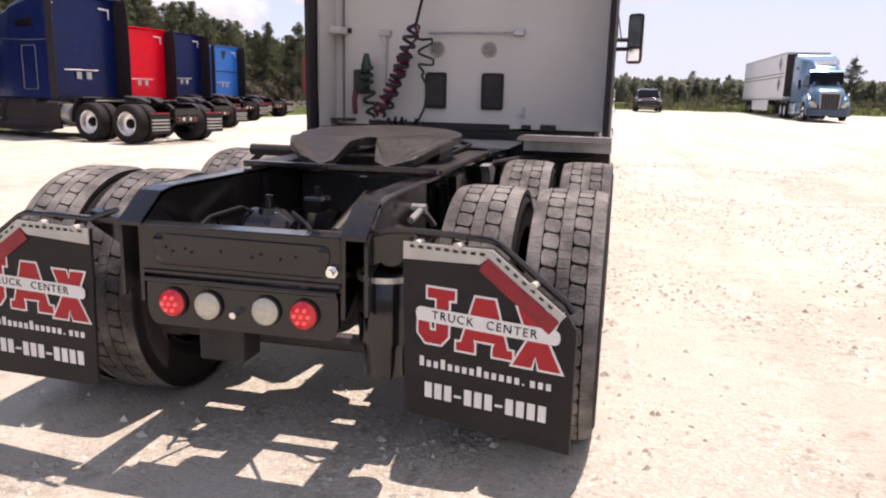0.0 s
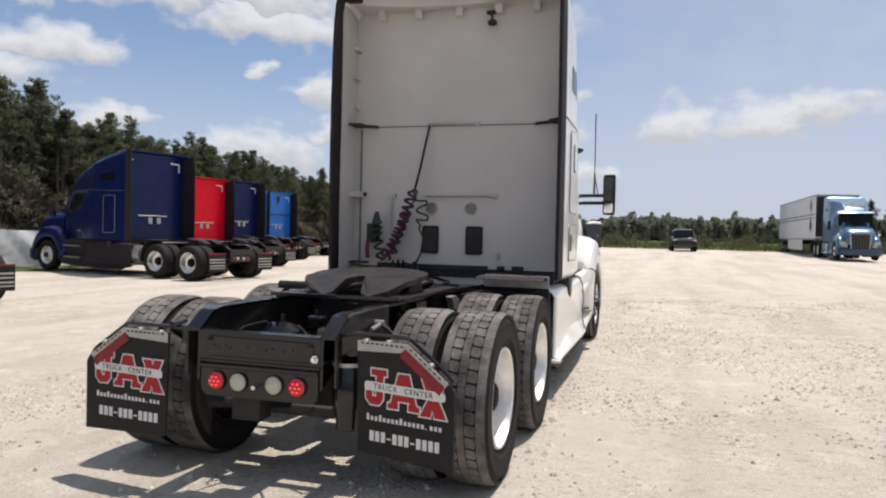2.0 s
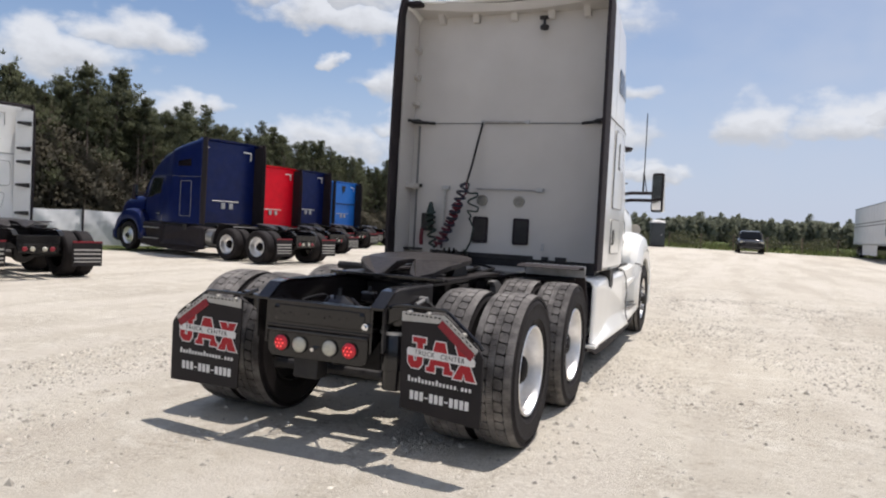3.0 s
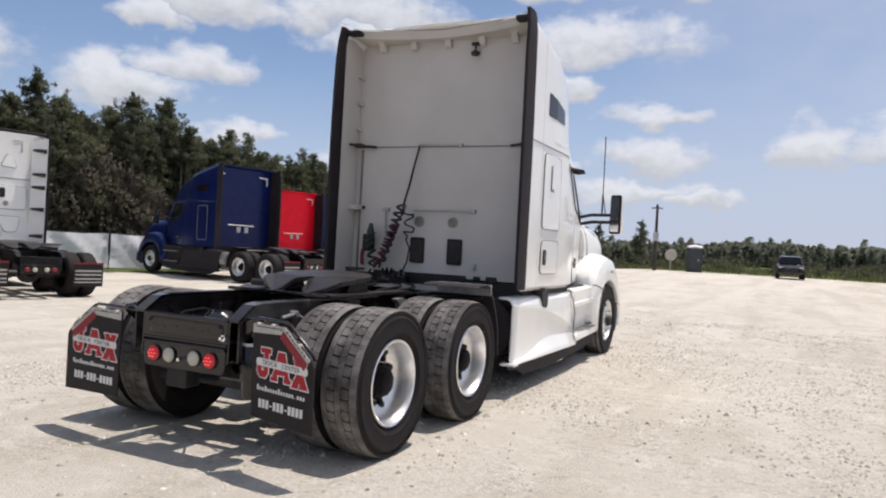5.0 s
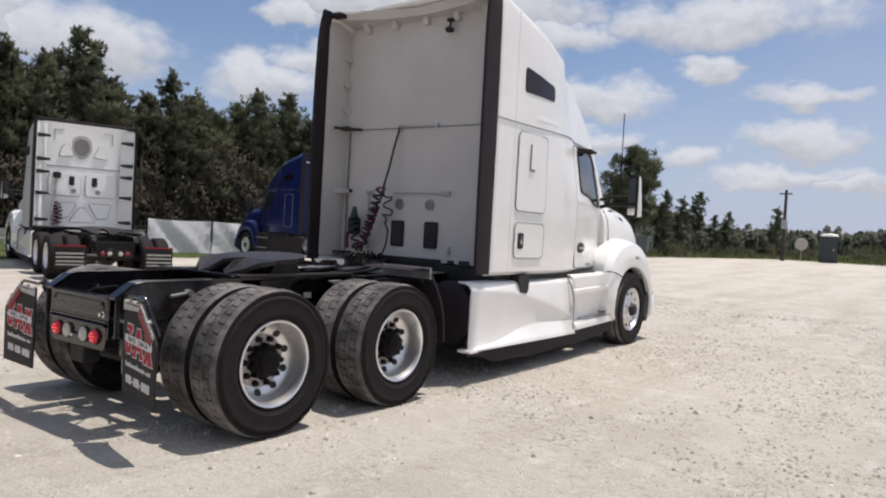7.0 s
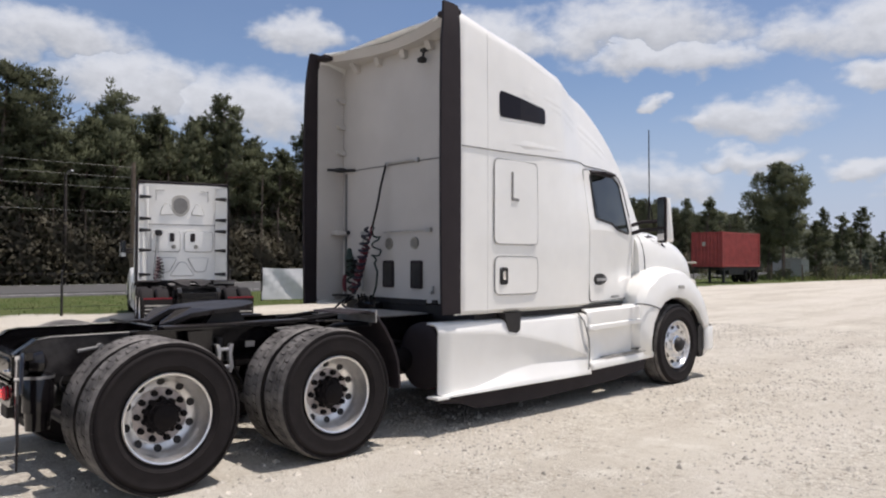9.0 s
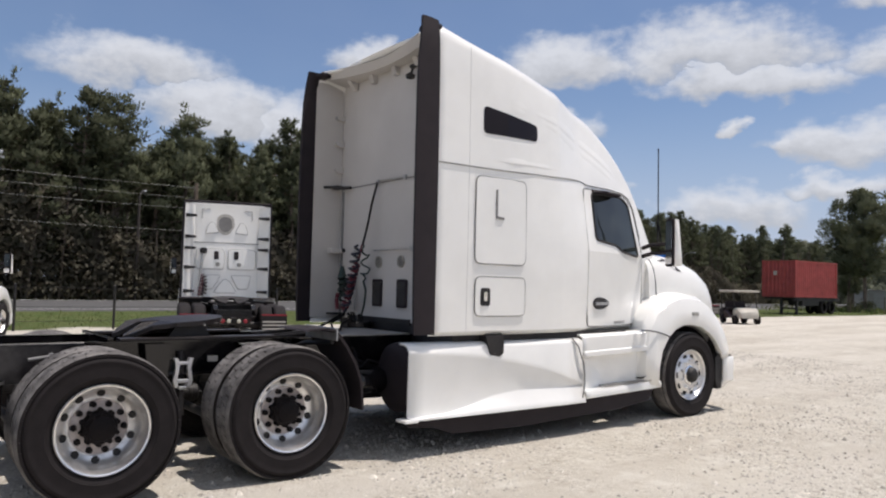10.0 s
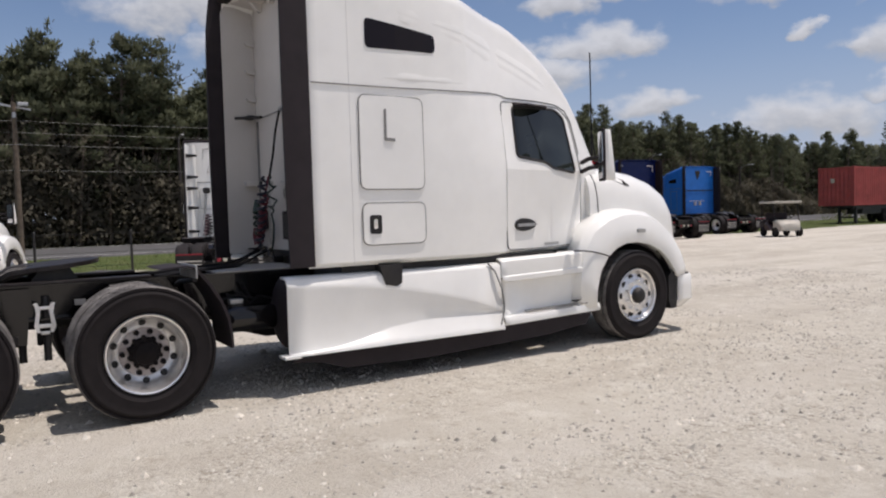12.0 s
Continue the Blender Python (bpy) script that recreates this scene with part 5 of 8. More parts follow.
    box(bm, -0.42, 0.42, 7.55, 7.615, 0.74, 1.42, 0.03)
    gr = part("grille", bm, M["black_dull"], T, "dark front grille")
    for i in range(7):
        bm = B()
        x = -0.36 + 0.12 * i
        box(bm, x - 0.008, x + 0.008, 7.61, 7.63, 0.78, 1.38)
        part("grille_bar", bm, M["chrome"], gr, "bright grille bar")
    # chassis
    for s in (-1, 1):
        bm = B()
        prism(bm, [(-0.73, 0.905), (-0.60, 0.995), (-0.52, 1.005), (6.2, 1.005), (6.2, 0.735), (-0.45, 0.735), (-0.60, 0.70), (-0.735, 0.62)], min(s * 0.37, s * 0.385), max(s * 0.37, s * 0.385), "X")
        prism(bm, [(-0.74, 0.905), (-0.605, 1.0), (-0.525, 1.012), (6.2, 1.012), (6.2, 0.998), (-0.515, 0.998), (-0.595, 0.985), (-0.735, 0.89)], min(s * 0.37, s * 0.46), max(s * 0.37, s * 0.46), "X")
        box(bm, min(s * 0.37, s * 0.46), max(s * 0.37, s * 0.46), -0.45, 6.2, 0.735, 0.75)
        part("frame_rail", bm, M["black"], T, "black steel chassis rail")
    bm = B()
    box(bm, -0.37, 0.37, -0.735, -0.715, 0.735, 0.895, 0.004)
    cb = part("rear_crossmember", bm, M["black"], T, "black rear crossmember")
    bm = B()
    box(bm, -0.37, 0.37, -0.745, -0.655, 0.885, 0.90, 0.004)
    part("flange", bm, M["black"], cb)
    bm = B()
    box(bm, -0.37, 0.37, -0.745, -0.70, 0.728, 0.742, 0.003)
    part("flange", bm, M["black"], cb)
    bm = B()
    prism(bm, rounded([(-0.335, 0.54), (0.335, 0.54), (0.36, 0.58), (0.36, 0.70), (-0.36, 0.70), (-0.36, 0.58)], 0.02), -0.735, -0.715, "Y")
    box(bm, -0.36, 0.36, -0.74, -0.62, 0.692, 0.71, 0.004)
    lb = part("light_bar", bm, M["black"], T, "black lamp panel")
    for x, mt in ((-0.255, "red_lens"), (-0.118, "white_lens"), (0.10, "white_lens"), (0.24, "red_lens")):
        bm = B()
        lathe(bm, [(-0.740, 0.055), (-0.748, 0.053), (-0.748, 0.046)], (x, 0, 0.627), "Y", 24)
        part("lamp_gasket", bm, M["black_dull"], lb, "", True)
        bm = B()
        lathe(bm, [(-0.735, 0.049), (-0.752, 0.048), (-0.759, 0.042), (-0.765, 0.024), (-0.766, 0.0)], (x, 0, 0.627), "Y", 24)
        lp = part("tail_lamp" if mt == "red_lens" else "reversing_lamp", bm, M[mt if detail or mt != "red_lens" else "reflector"], lb, "round red tail lamp" if mt == "red_lens" else "round clear reversing lamp", True)
        if detail and mt == "red_lens":
            bm = B()
            for i in range(7):
                a = 0 if i == 6 else 0.025
                t = i * math.pi / 3
                cyl(bm, (x + a * math.cos(t), -0.758, 0.627 + a * math.sin(t)), (x + a * math.cos(t), -0.772, 0.627 + a * math.sin(t)), 0.0052, None, 8)
            part("led_dots", bm, M["red_dot"], lp, "bright red dots")
    for y, zc in ((-0.15, 0.70), (0.66, 0.855), (1.9, 0.855), (2.7, 0.855)):
        bm = B()
        box(bm, -0.37, 0.37, y - 0.06, y + 0.06, zc - 0.095, zc + 0.095, 0.01)
        part("crossmember", bm, M["black_dull"], T, "black inner crossmember")
    for y in (0.0, 1.32):
        bm = B()
        tube(bm, [(-0.95, y, 0.50), (-0.3, y, 0.50), (0.3, y, 0.50), (0.95, y, 0.50)], 0.075, 12)
        lathe(bm, [(-0.17, 0.10), (-0.12, 0.20), (0.0, 0.235), (0.12, 0.20), (0.17, 0.10), (0.24, 0.07), (0.25, 0.0)], (0.0, y, 0.53), "Y", 18)
        part("drive_axle", bm, M["black_dull"], T, "black drive axle with a round housing", True)
    bm = B()
    box(bm, -0.06, 0.06, -0.6, 5.2, 0.62, 0.70, 0.02)
    cyl(bm, (0, 1.5, 0.60), (0, 4.6, 0.66), 0.06, None, 12)
    part("drive_shaft", bm, M["black_dull"], T, "black drive shaft")
    # fifth wheel, tipped back
    poly = []
    for k in range(17):
        t = radians(-20 + 220 * k / 16)
        poly.append((0.435 * math.cos(t), 0.80 + 0.36 * math.sin(t)))
    poly += [(-0.43, 0.62), (-0.375, 0.49), (-0.27, 0.385), (-0.15, 0.325), (-0.095, 0.36), (-0.06, 0.50), (-0.035, 0.64), (0.0, 0.67), (0.035, 0.64), (0.075, 0.50), (0.115, 0.36), (0.18, 0.325), (0.30, 0.385), (0.40, 0.49), (0.435, 0.62)]
    bm = B()
    prism(bm, poly, -0.035, 0.0, "Z")
    for v in bm.verts:
        v.co.z += 1.157 + (v.co.y - 0.80) * 0.085 - (0.085 * max(0, 0.50 - v.co.y) / 0.17)
    fp = part("fifth_wheel", bm, M["grease"], T, "greasy black slotted coupling plate")
    for s in (-1, 1):
        bm = B()
        prism(bm, [(0.62, 1.02), (0.98, 1.02), (0.90, 1.14), (0.70, 1.13)], min(s * 0.30, s * 0.36), max(s * 0.30, s * 0.36), "X")
        part("pivot_bracket", bm, M["black_dull"], fp, "black pivot bracket")
        bm = B()
        box(bm, min(s * 0.33, s * 0.47), max(s * 0.33, s * 0.47), 0.25, 1.5, 1.014, 1.035, 0.004)
        part("slide_rail", bm, M["grease"], T, "notched slide rail")
        # fuel tank behind the skirt
        bm = B()
        cyl(bm, (s * 0.80, 2.55, 0.64), (s * 0.80, 4.5, 0.64), 0.29, None, 24)
        part("fuel_tank", bm, M["black_dull"], T, "round fuel tank", True)
        # air bags and shock absorbers
        for y in (0.22, 1.54):
            bm = B()
            lathe(bm, [(0.52, 0.0), (0.52, 0.10), (0.56, 0.13), (0.64, 0.135), (0.70, 0.12), (0.73, 0.0)], (s * 0.47, y, 0), "Z", 16)
            part("air_spring", bm, M["rubber"], T, "black rubber air spring", True)
        for y in (0.55, 0.72):
            bm = B()
            tube(bm, [(s * 0.44, y, 0.42), (s * 0.40, y, 0.92)], 0.03, 8)
            part("shock_absorber", bm, M["black_dull"], T, "black shock absorber", True)
        if s < 0 and detail:
            # only the outer side still has its quarter fender
            continue
        # quarter fender ahead of the drive wheels
        bm = B()
        arc = [(1.45, 1.125), (1.62, 1.135), (1.70, 1.115), (1.80, 0.99), (1.88, 0.86), (1.935, 0.72), (1.955, 0.58), (1.96, 0.48)]
        shell(bm, [[(s * 0.64, y, z), (s * 1.18, y, z)] for y, z in arc], (0, -0.018, -0.012))
        part("quarter_fender", bm, M["trim"], T, "black quarter fender over the drive tyre")
        bm = B()
        box(bm, min(s * 0.65, s * 1.19), max(s * 0.65, s * 1.19), 1.685, 1.70, 1.035, 1.135, 0.003)
        part("fender_plate", bm, M["galv"] if s > 0 else M["black_dull"], T, "pale metal fender edge plate" if s > 0 else "black fender edge plate")
        bm = B()
        tube(bm, [(s * 0.40, 1.7, 0.93), (s * 0.62, 1.7, 0.98), (s * 1.1, 1.7, 1.02)], 0.02, 8)
        part("fender_arm", bm, M["black_dull"], T, "black fender arm", True)
    bm = B()
    prism(bm, [(-0.37, 2.02), (0.50, 2.02), (0.50, 2.86), (-0.37, 2.86)], 1.014, 1.026, "Z")
    part("deck_plate", bm, M["dusty_steel"], T, "dusty steel deck plate behind the cab")
    bm = B()
    box(bm, -1.04, 1.04, 2.96, 5.4, 0.86, 1.05)
    part("under_cab_block", bm, M["black_dull"], T, "black structure below the sleeper")
    bm = B()
    box(bm, -0.5, 0.5, 4.6, 7.0, 0.45, 1.2, 0.05)
    part("engine_block", bm, M["black_dull"], T, "dark engine and gearbox")
    bm = B()
    cyl(bm, (-0.93, 6.50, 0.46), (0.93, 6.50, 0.46), 0.06, None, 10)
    part("front_axle", bm, M["black_dull"], T, "black front axle")
    return T, wall


# ---- the white tractor that the camera goes round ----
truck, rear_wall = tractor("semi_truck", Matrix(), "white", "white sleeper road tractor with black chassis on a limestone yard", True)


def wall_details(T, W):
    y = 2.948
    bm = B()
    box(bm, -1.10, 1.10, y - 0.006, y + 0.004, 2.562, 2.574)
    part("wall_seam", bm, M["seam"], W, "thin horizontal panel joint")
    bm = B()
    tube(bm, [(-0.265, y - 0.025, 2.585), (0.24, y - 0.025, 2.575)], 0.009, 6)
    for x in (-0.265, 0.24):
        box(bm, x - 0.02, x + 0.02, y - 0.035, y, 2.555, 2.60, 0.005)
    part("grab_rail", bm, M["galv"], W, "thin grey horizontal rail")
    bm = B()
    tube(bm, [(-0.30, y - 0.03, 1.845), (0.40, y - 0.03, 1.85)], 0.009, 6)
    box(bm, 0.38, 0.46, y - 0.04, y, 1.83, 1.875, 0.006)
    part("grab_rail", bm, M["galv"], W, "thin grey horizontal rail")
    bm = B()
    tube(bm, [(-0.665, y - 0.03, 1.84), (-0.672, y - 0.03, 1.20)], 0.011, 6)
    box(bm, -0.71, -0.62, y - 0.04, y, 1.825, 1.87, 0.006)
    part("vertical_rail", bm, M["galv"], W, "grey upright hose rail")
    bm = B()
    box(bm, -1.0, -0.96, y - 0.03, y, 1.845, 1.885, 0.005)
    part("rubber_stop", bm, M["black_dull"], W, "small black stop")
    for x in (-0.235, 0.185):
        bm = B()
        lathe(bm, [(y, 0.064), (y - 0.012, 0.062), (y - 0.012, 0.05), (y - 0.006, 0.046), (y - 0.008, 0.02), (y - 0.008, 0.0)], (x, 0, 1.725), "Y", 24)
        pt = part("vent_port", bm, M["port"], W, "round metal vent port", True)
        bm = B()
        for k in range(-3, 4):
            h = math.sqrt(max(0.0, 0.044 ** 2 - (k * 0.012) ** 2))
            box(bm, x - h, x + h, y - 0.014, y - 0.008, 1.725 + k * 0.012 - 0.0025, 1.725 + k * 0.012 + 0.0025)
        part("port_slats", bm, M["seam"], pt, "fine slats")
    for x in (-0.24, 0.225):
        bm = B()
        prism(bm, rounded([(x - 0.088, 1.258), (x + 0.088, 1.258), (x + 0.088, 1.545), (x - 0.088, 1.545)], 0.025), y - 0.018, y, "Y")
        hp = part("vent_cover", bm, M["trim"], W, "black rounded vent cover")
        bm = B()
        prism(bm, rounded([(x - 0.065, 1.285), (x + 0.065, 1.285), (x + 0.065, 1.52), (x - 0.065, 1.52)], 0.02), y - 0.022, y - 0.018, "Y")
        part("cover_face", bm, M["black_dull"], hp, "recessed black face")
    # black strip on the wall stands for the shade of the recess below it
    bm = B()
    box(bm, -0.80, 0.375, y - 0.012, y, 1.095, 1.148, 0.003)
    part("foot_shade_strip", bm, M["black_dull"], W, "black strip painted as the dark recess at the wall foot")
    # work lamp
    bm = B()
    box(bm, 0.31, 0.42, y - 0.05, y, 3.665, 3.70, 0.008)
    tube(bm, [(0.365, y - 0.04, 3.67), (0.375, y - 0.07, 3.58)], 0.012, 6)
    lathe(bm, [(-0.02, 0.02), (-0.01, 0.045), (0.02, 0.05), (0.035, 0.03), (0.05, 0.0)], (0.38, y - 0.08, 3.555), "Z", 14)
    part("work_lamp", bm, M["black_dull"], W, "small black work lamp", True)
    # roof trailing edge ribs
    bm = B()
    rws = []
    for k in range(17):
        x = -1.04 + 2.08 * k / 16
        c = 1 - (abs(x) / 1.04) ** 2
        rws.append([(x, 2.66 + 0.155 * c, 3.885 - 0.05 * (1 - abs(x))), (x, 2.615 + 0.155 * c, 3.868 - 0.05 * (1 - abs(x))), (x, 2.675 + 0.14 * c, 3.785 - 0.04 * c), (x, 2.945, 3.745)])
    grid(bm, rws)
    rl = part("roof_lip", bm, M["shaded_white"], T, "white underside of the roof's trailing edge", True)
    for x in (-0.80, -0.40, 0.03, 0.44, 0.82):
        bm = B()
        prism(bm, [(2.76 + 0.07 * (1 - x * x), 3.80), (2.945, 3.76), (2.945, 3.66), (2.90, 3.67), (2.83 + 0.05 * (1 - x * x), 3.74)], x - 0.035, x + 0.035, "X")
        part("roof_bracket", bm, M["shaded_white"], rl, "small white bracket")
    # side extender inner faces, hinges and stays
    for s in (-1, 1):
        bm = B()
        prism(bm, rounded([(2.60, 1.10), (2.945, 1.10), (2.945, 3.72), (2.66, 3.80), (2.60, 3.70)], 0.03), min(s * 1.098, s * 1.110), max(s * 1.098, s * 1.110), "X")
        ex = part("side_extender", bm, M["shaded_white"], T, "white inner face of the side extender")
        for z in (3.38, 3.08, 2.78):
            bm = B()
            prism(bm, [(2.84, z + 0.02), (2.945, z + 0.03), (2.945, z - 0.03), (2.88, z - 0.025), (2.845, z - 0.005)], min(s * 1.045, s * 1.10), max(s * 1.045, s * 1.10), "X")
            part("extender_bracket", bm, M["shaded_white"], ex, "white bracket")
        bm = B()
        tube(bm, [(s * 0.83, y - 0.03, 2.565), (s * 0.95, y - 0.09, 2.568), (s * 1.07, y - 0.24, 2.572)], 0.016, 8)
        box(bm, min(s * 0.98, s * 1.08), max(s * 0.98, s * 1.08), y - 0.13, y - 0.05, 2.555, 2.60, 0.01)
        part("extender_stay", bm, M["black_dull"], ex, "black extender stay", True)
        if s > 0:
            continue
        bm = B()
        box(bm, min(s * 1.02, s * 1.036), max(s * 1.02, s * 1.036), y - 0.02, y + 0.002, 1.12, 2.54)
        part("hinge_strip", bm, M["seam"], ex, "grey hinge strip")
        bm = B()
        box(bm, min(s * 0.99, s * 1.095), max(s * 0.99, s * 1.095), 2.78, 2.945, 1.83, 1.885, 0.008)
        cyl(bm, (s * 1.04, 2.80, 1.857), (s * 1.04, 2.775, 1.857), 0.018, None, 10)
        part("hinge_block", bm, M["shaded_white"], ex, "white hinge block")
        bm = B()
        box(bm, min(s * 0.92, s * 1.095), max(s * 0.92, s * 1.095), 2.80, 2.945, 1.14, 1.16, 0.004)
        part("lower_stay", bm, M["black_dull"], ex, "black lower stay")
    # wall foot: brackets and dark recess
    bm = B()
    box(bm, 0.47, 0.545, y - 0.02, y, 1.115, 1.15, 0.004)
    part("foot_bracket", bm, M["black_dull"], W, "small black bracket")
    bm = B()
    box(bm, 0.62, 0.74, y - 0.025, y, 1.10, 1.155, 0.004)
    part("foot_bracket", bm, M["black_dull"], W, "small black bracket")
    bm = B()
    box(bm, 0.462, 0.49, y - 0.02, y, 1.215, 1.29, 0.004)
    cyl(bm, (0.476, y - 0.02, 1.225), (0.476, y - 0.045, 1.225), 0.016, None, 8)
    part("small_latch", bm, M["galv"], W, "small metal latch")
    # coupling stowage box
    bm = B()
    box(bm, -0.915, -0.80, y - 0.10, y, 1.36, 1.555, 0.012)
    gb = part("coupling_box", bm, M["black_dull"], W, "black coupling stowage box")
    bm = B()
    tube(bm, [(-0.885, y - 0.12, 1.38), (-0.89, y - 0.13, 1.30), (-0.888, y - 0.12, 1.20)], 0.022, 8)
    part("gladhand", bm, M["hose_red"], gb, "red gladhand handle", True)


wall_details(truck, rear_wall)


def coil(path, radius, turns, r, seg_per=14):
    """A coiled hose along a path of points."""
    pts = []
    path = [Vector(p) for p in path]
    n = int(turns * seg_per)
    for i in range(n + 1):
        f = i / n * (len(path) - 1)
        k = min(int(f), len(path) - 2)
        c = path[k].lerp(path[k + 1], f - k)
        d = (path[k + 1] - path[k]).normalized()
        a = d.cross(Vector((0.2, 1, 0.1))).normalized()
        b2 = d.cross(a)
        t = 2 * math.pi * turns * i / n
        fade = min(1.0, i / seg_per * 1.5, (n - i) / seg_per * 1.5)
        pts.append(c + fade * radius * (math.cos(t) * a + 0.75 * math.sin(t) * b2))
    return pts


def hoses(T):
    y = 2.82
    bm = B()
    tube(bm, [(-0.265, 2.92, 2.575), (-0.30, 2.88, 2.35), (-0.34, 2.86, 2.12), (-0.385, 2.83, 1.90)], 0.012, 8)
    part("hose_hanger", bm, M["hose_black"], T, "black hose hanger strap", True)
    bm = B()
    tube(bm, coil([(-0.44, y - 0.02, 1.72), (-0.50, y - 0.03, 1.55), (-0.58, y - 0.02, 1.40), (-0.70, y - 0.02, 1.19)], 0.042, 12, 0.010), 0.014, 6)
    tube(bm, [(-0.385, y, 1.90), (-0.36, y - 0.03, 1.80), (-0.44, y - 0.02, 1.72)], 0.012, 6)
    part("air_hose", bm, M["hose_red"], T, "dark red coiled air hose", True)
    bm = B()
    tube(bm, coil([(-0.385, y - 0.05, 1.90), (-0.43, y - 0.06, 1.72), (-0.49, y - 0.05, 1.56), (-0.56, y - 0.04, 1.40), (-0.63, y - 0.05, 1.18)], 0.052, 9, 0.010), 0.0145, 6)
    part("air_hose", bm, M["hose_blue"], T, "dark blue coiled air hose", True)
    bm = B()
    tube(bm, coil([(-0.37, y + 0.02, 1.90), (-0.30, y, 1.76), (-0.29, y, 1.62), (-0.33, y, 1.52)], 0.06, 3.0, 0.008), 0.010, 6)
    tube(bm, [(-0.33, y, 1.52), (-0.275, y, 1.42), (-0.30, y, 1.26), (-0.36, y, 1.14)], 0.011, 6)
    part("electric_cable", bm, M["hose_green"], T, "dark coiled electric cable", True)
    bm = B()
    tube(bm, coil([(-0.79, y, 1.62), (-0.785, y, 1.45), (-0.73, y, 1.17)], 0.05, 6, 0.009), 0.014, 6)
    cyl(bm, (-0.79, y, 1.68), (-0.79, y, 1.56), 0.02, 0.05, 8)
    part("electric_cable", bm, M["hose_green"], T, "dark green coiled electric cable", True)
    # valves and fittings at the wall's foot
    rnd = random.Random(5)
    bm = B()
    box(bm, -0.62, -0.30, 2.80, 2.92, 1.02, 1.10, 0.015)
    for i in range(6):
        x = -0.60 + 0.055 * i
        cyl(bm, (x, 2.82, 1.08), (x + rnd.uniform(-0.02, 0.02), 2.80, 1.15 + rnd.uniform(0, 0.04)), 0.016, 0.012, 8)
    part("valve_block", bm, M["black"], T, "black air valve block")
    for k, (x0, x1) in enumerate(((-0.75, -0.2), (-0.68, 0.1), (-0.45, 0.25))):
        bm = B()
        tube(bm, [(x0, 2.80, 1.15), (x0 + 0.08, 2.60, 1.07), (x1 - 0.2, 2.35, 1.04), (x1, 2.0, 1.04), (x1 - 0.05, 1.6, 1.0)], 0.013, 6)
        part("air_line", bm, M["hose_black"], T, "black air line on the deck", True)


hoses(truck)


def running_gear(T):
    """Brake chambers, rods, beams and lines that hang between the drive wheels."""
    for y in (0.0, 1.32):
        for s in (-1, 1):
            bm = B()
            lathe(bm, [(-0.10, 0.0), (-0.10, 0.055), (-0.075, 0.08), (-0.015, 0.085), (-0.01, 0.092), (0.01, 0.092), (0.015, 0.085), (0.07, 0.078), (0.09, 0.045), (0.10, 0.0)], (s * 0.40, y - 0.27, 0.47), "Y", 20)
            bc = part("brake_chamber", bm, M["black_dull"], T, "black twin brake chamber", True)
            bm = B()
            tube(bm, [(s * 0.40, y - 0.18, 0.47), (s * 0.42, y - 0.04, 0.46), (s * 0.56, y - 0.02, 0.45)], 0.016, 8)
            part("push_rod", bm, M["black_dull"], bc, "black push rod", True)
            bm = B()
            tube(bm, [(s * 0.36, y - 0.36, 0.52), (s * 0.30, y - 0.42, 0.66), (s * 0.22, y - 0.34, 0.80)], 0.010, 6)
            part("brake_hose", bm, M["hose_black"], bc, "black brake hose", True)
            bm = B()
            grid(bm, [[(s * 0.44, yy, z + 0.035), (s * 0.53, yy, z + 0.035), (s * 0.53, yy, z - 0.035), (s * 0.44, yy, z - 0.035)] for yy, z in
                      ((y - 0.42, 0.42), (y - 0.20, 0.40), (y, 0.42), (y + 0.25, 0.49), (y + 0.52, 0.60))], closed=True, cap=True)
            part("suspension_beam", bm, M["black_dull"], T, "black suspension beam")
            bm = B()
            prism(bm, [(y + 0.42, 0.99), (y + 0.62, 0.99), (y + 0.58, 0.56), (y + 0.47, 0.56)], min(s * 0.46, s * 0.50), max(s * 0.46, s * 0.50), "X")
            part("hanger", bm, M["black"], T, "black suspension hanger")
        bm = B()
        tube(bm, [(-0.50, y - 0.40, 0.42), (0.50, y - 0.40, 0.42)], 0.035, 10)
        part("cross_tube", bm, M["black_dull"], T, "black cross tube", True)
        bm = B()
        tube(bm, [(0.0, y + 0.10, 0.72), (0.02, y + 0.55, 0.86)], 0.03, 10)
        part("torque_rod", bm, M["black_dull"], T, "black torque rod", True)
    # levelling valve with its arm above the rear axle
    bm = B()
    box(bm, -0.05, 0.05, -0.10, 0.0, 0.86, 0.93, 0.015)
    cyl(bm, (0.0, -0.05, 0.93), (0.0, -0.05, 0.97), 0.018, 0.014, 10)
    part("levelling_valve", bm, M["black"], T, "small black levelling valve")
    bm = B()
    box(bm, -0.34, 0.34, -0.70, -0.60, 0.60, 0.615, 0.003)
    part("lamp_shelf", bm, M["black_dull"], T, "black shelf behind the lamp panel")


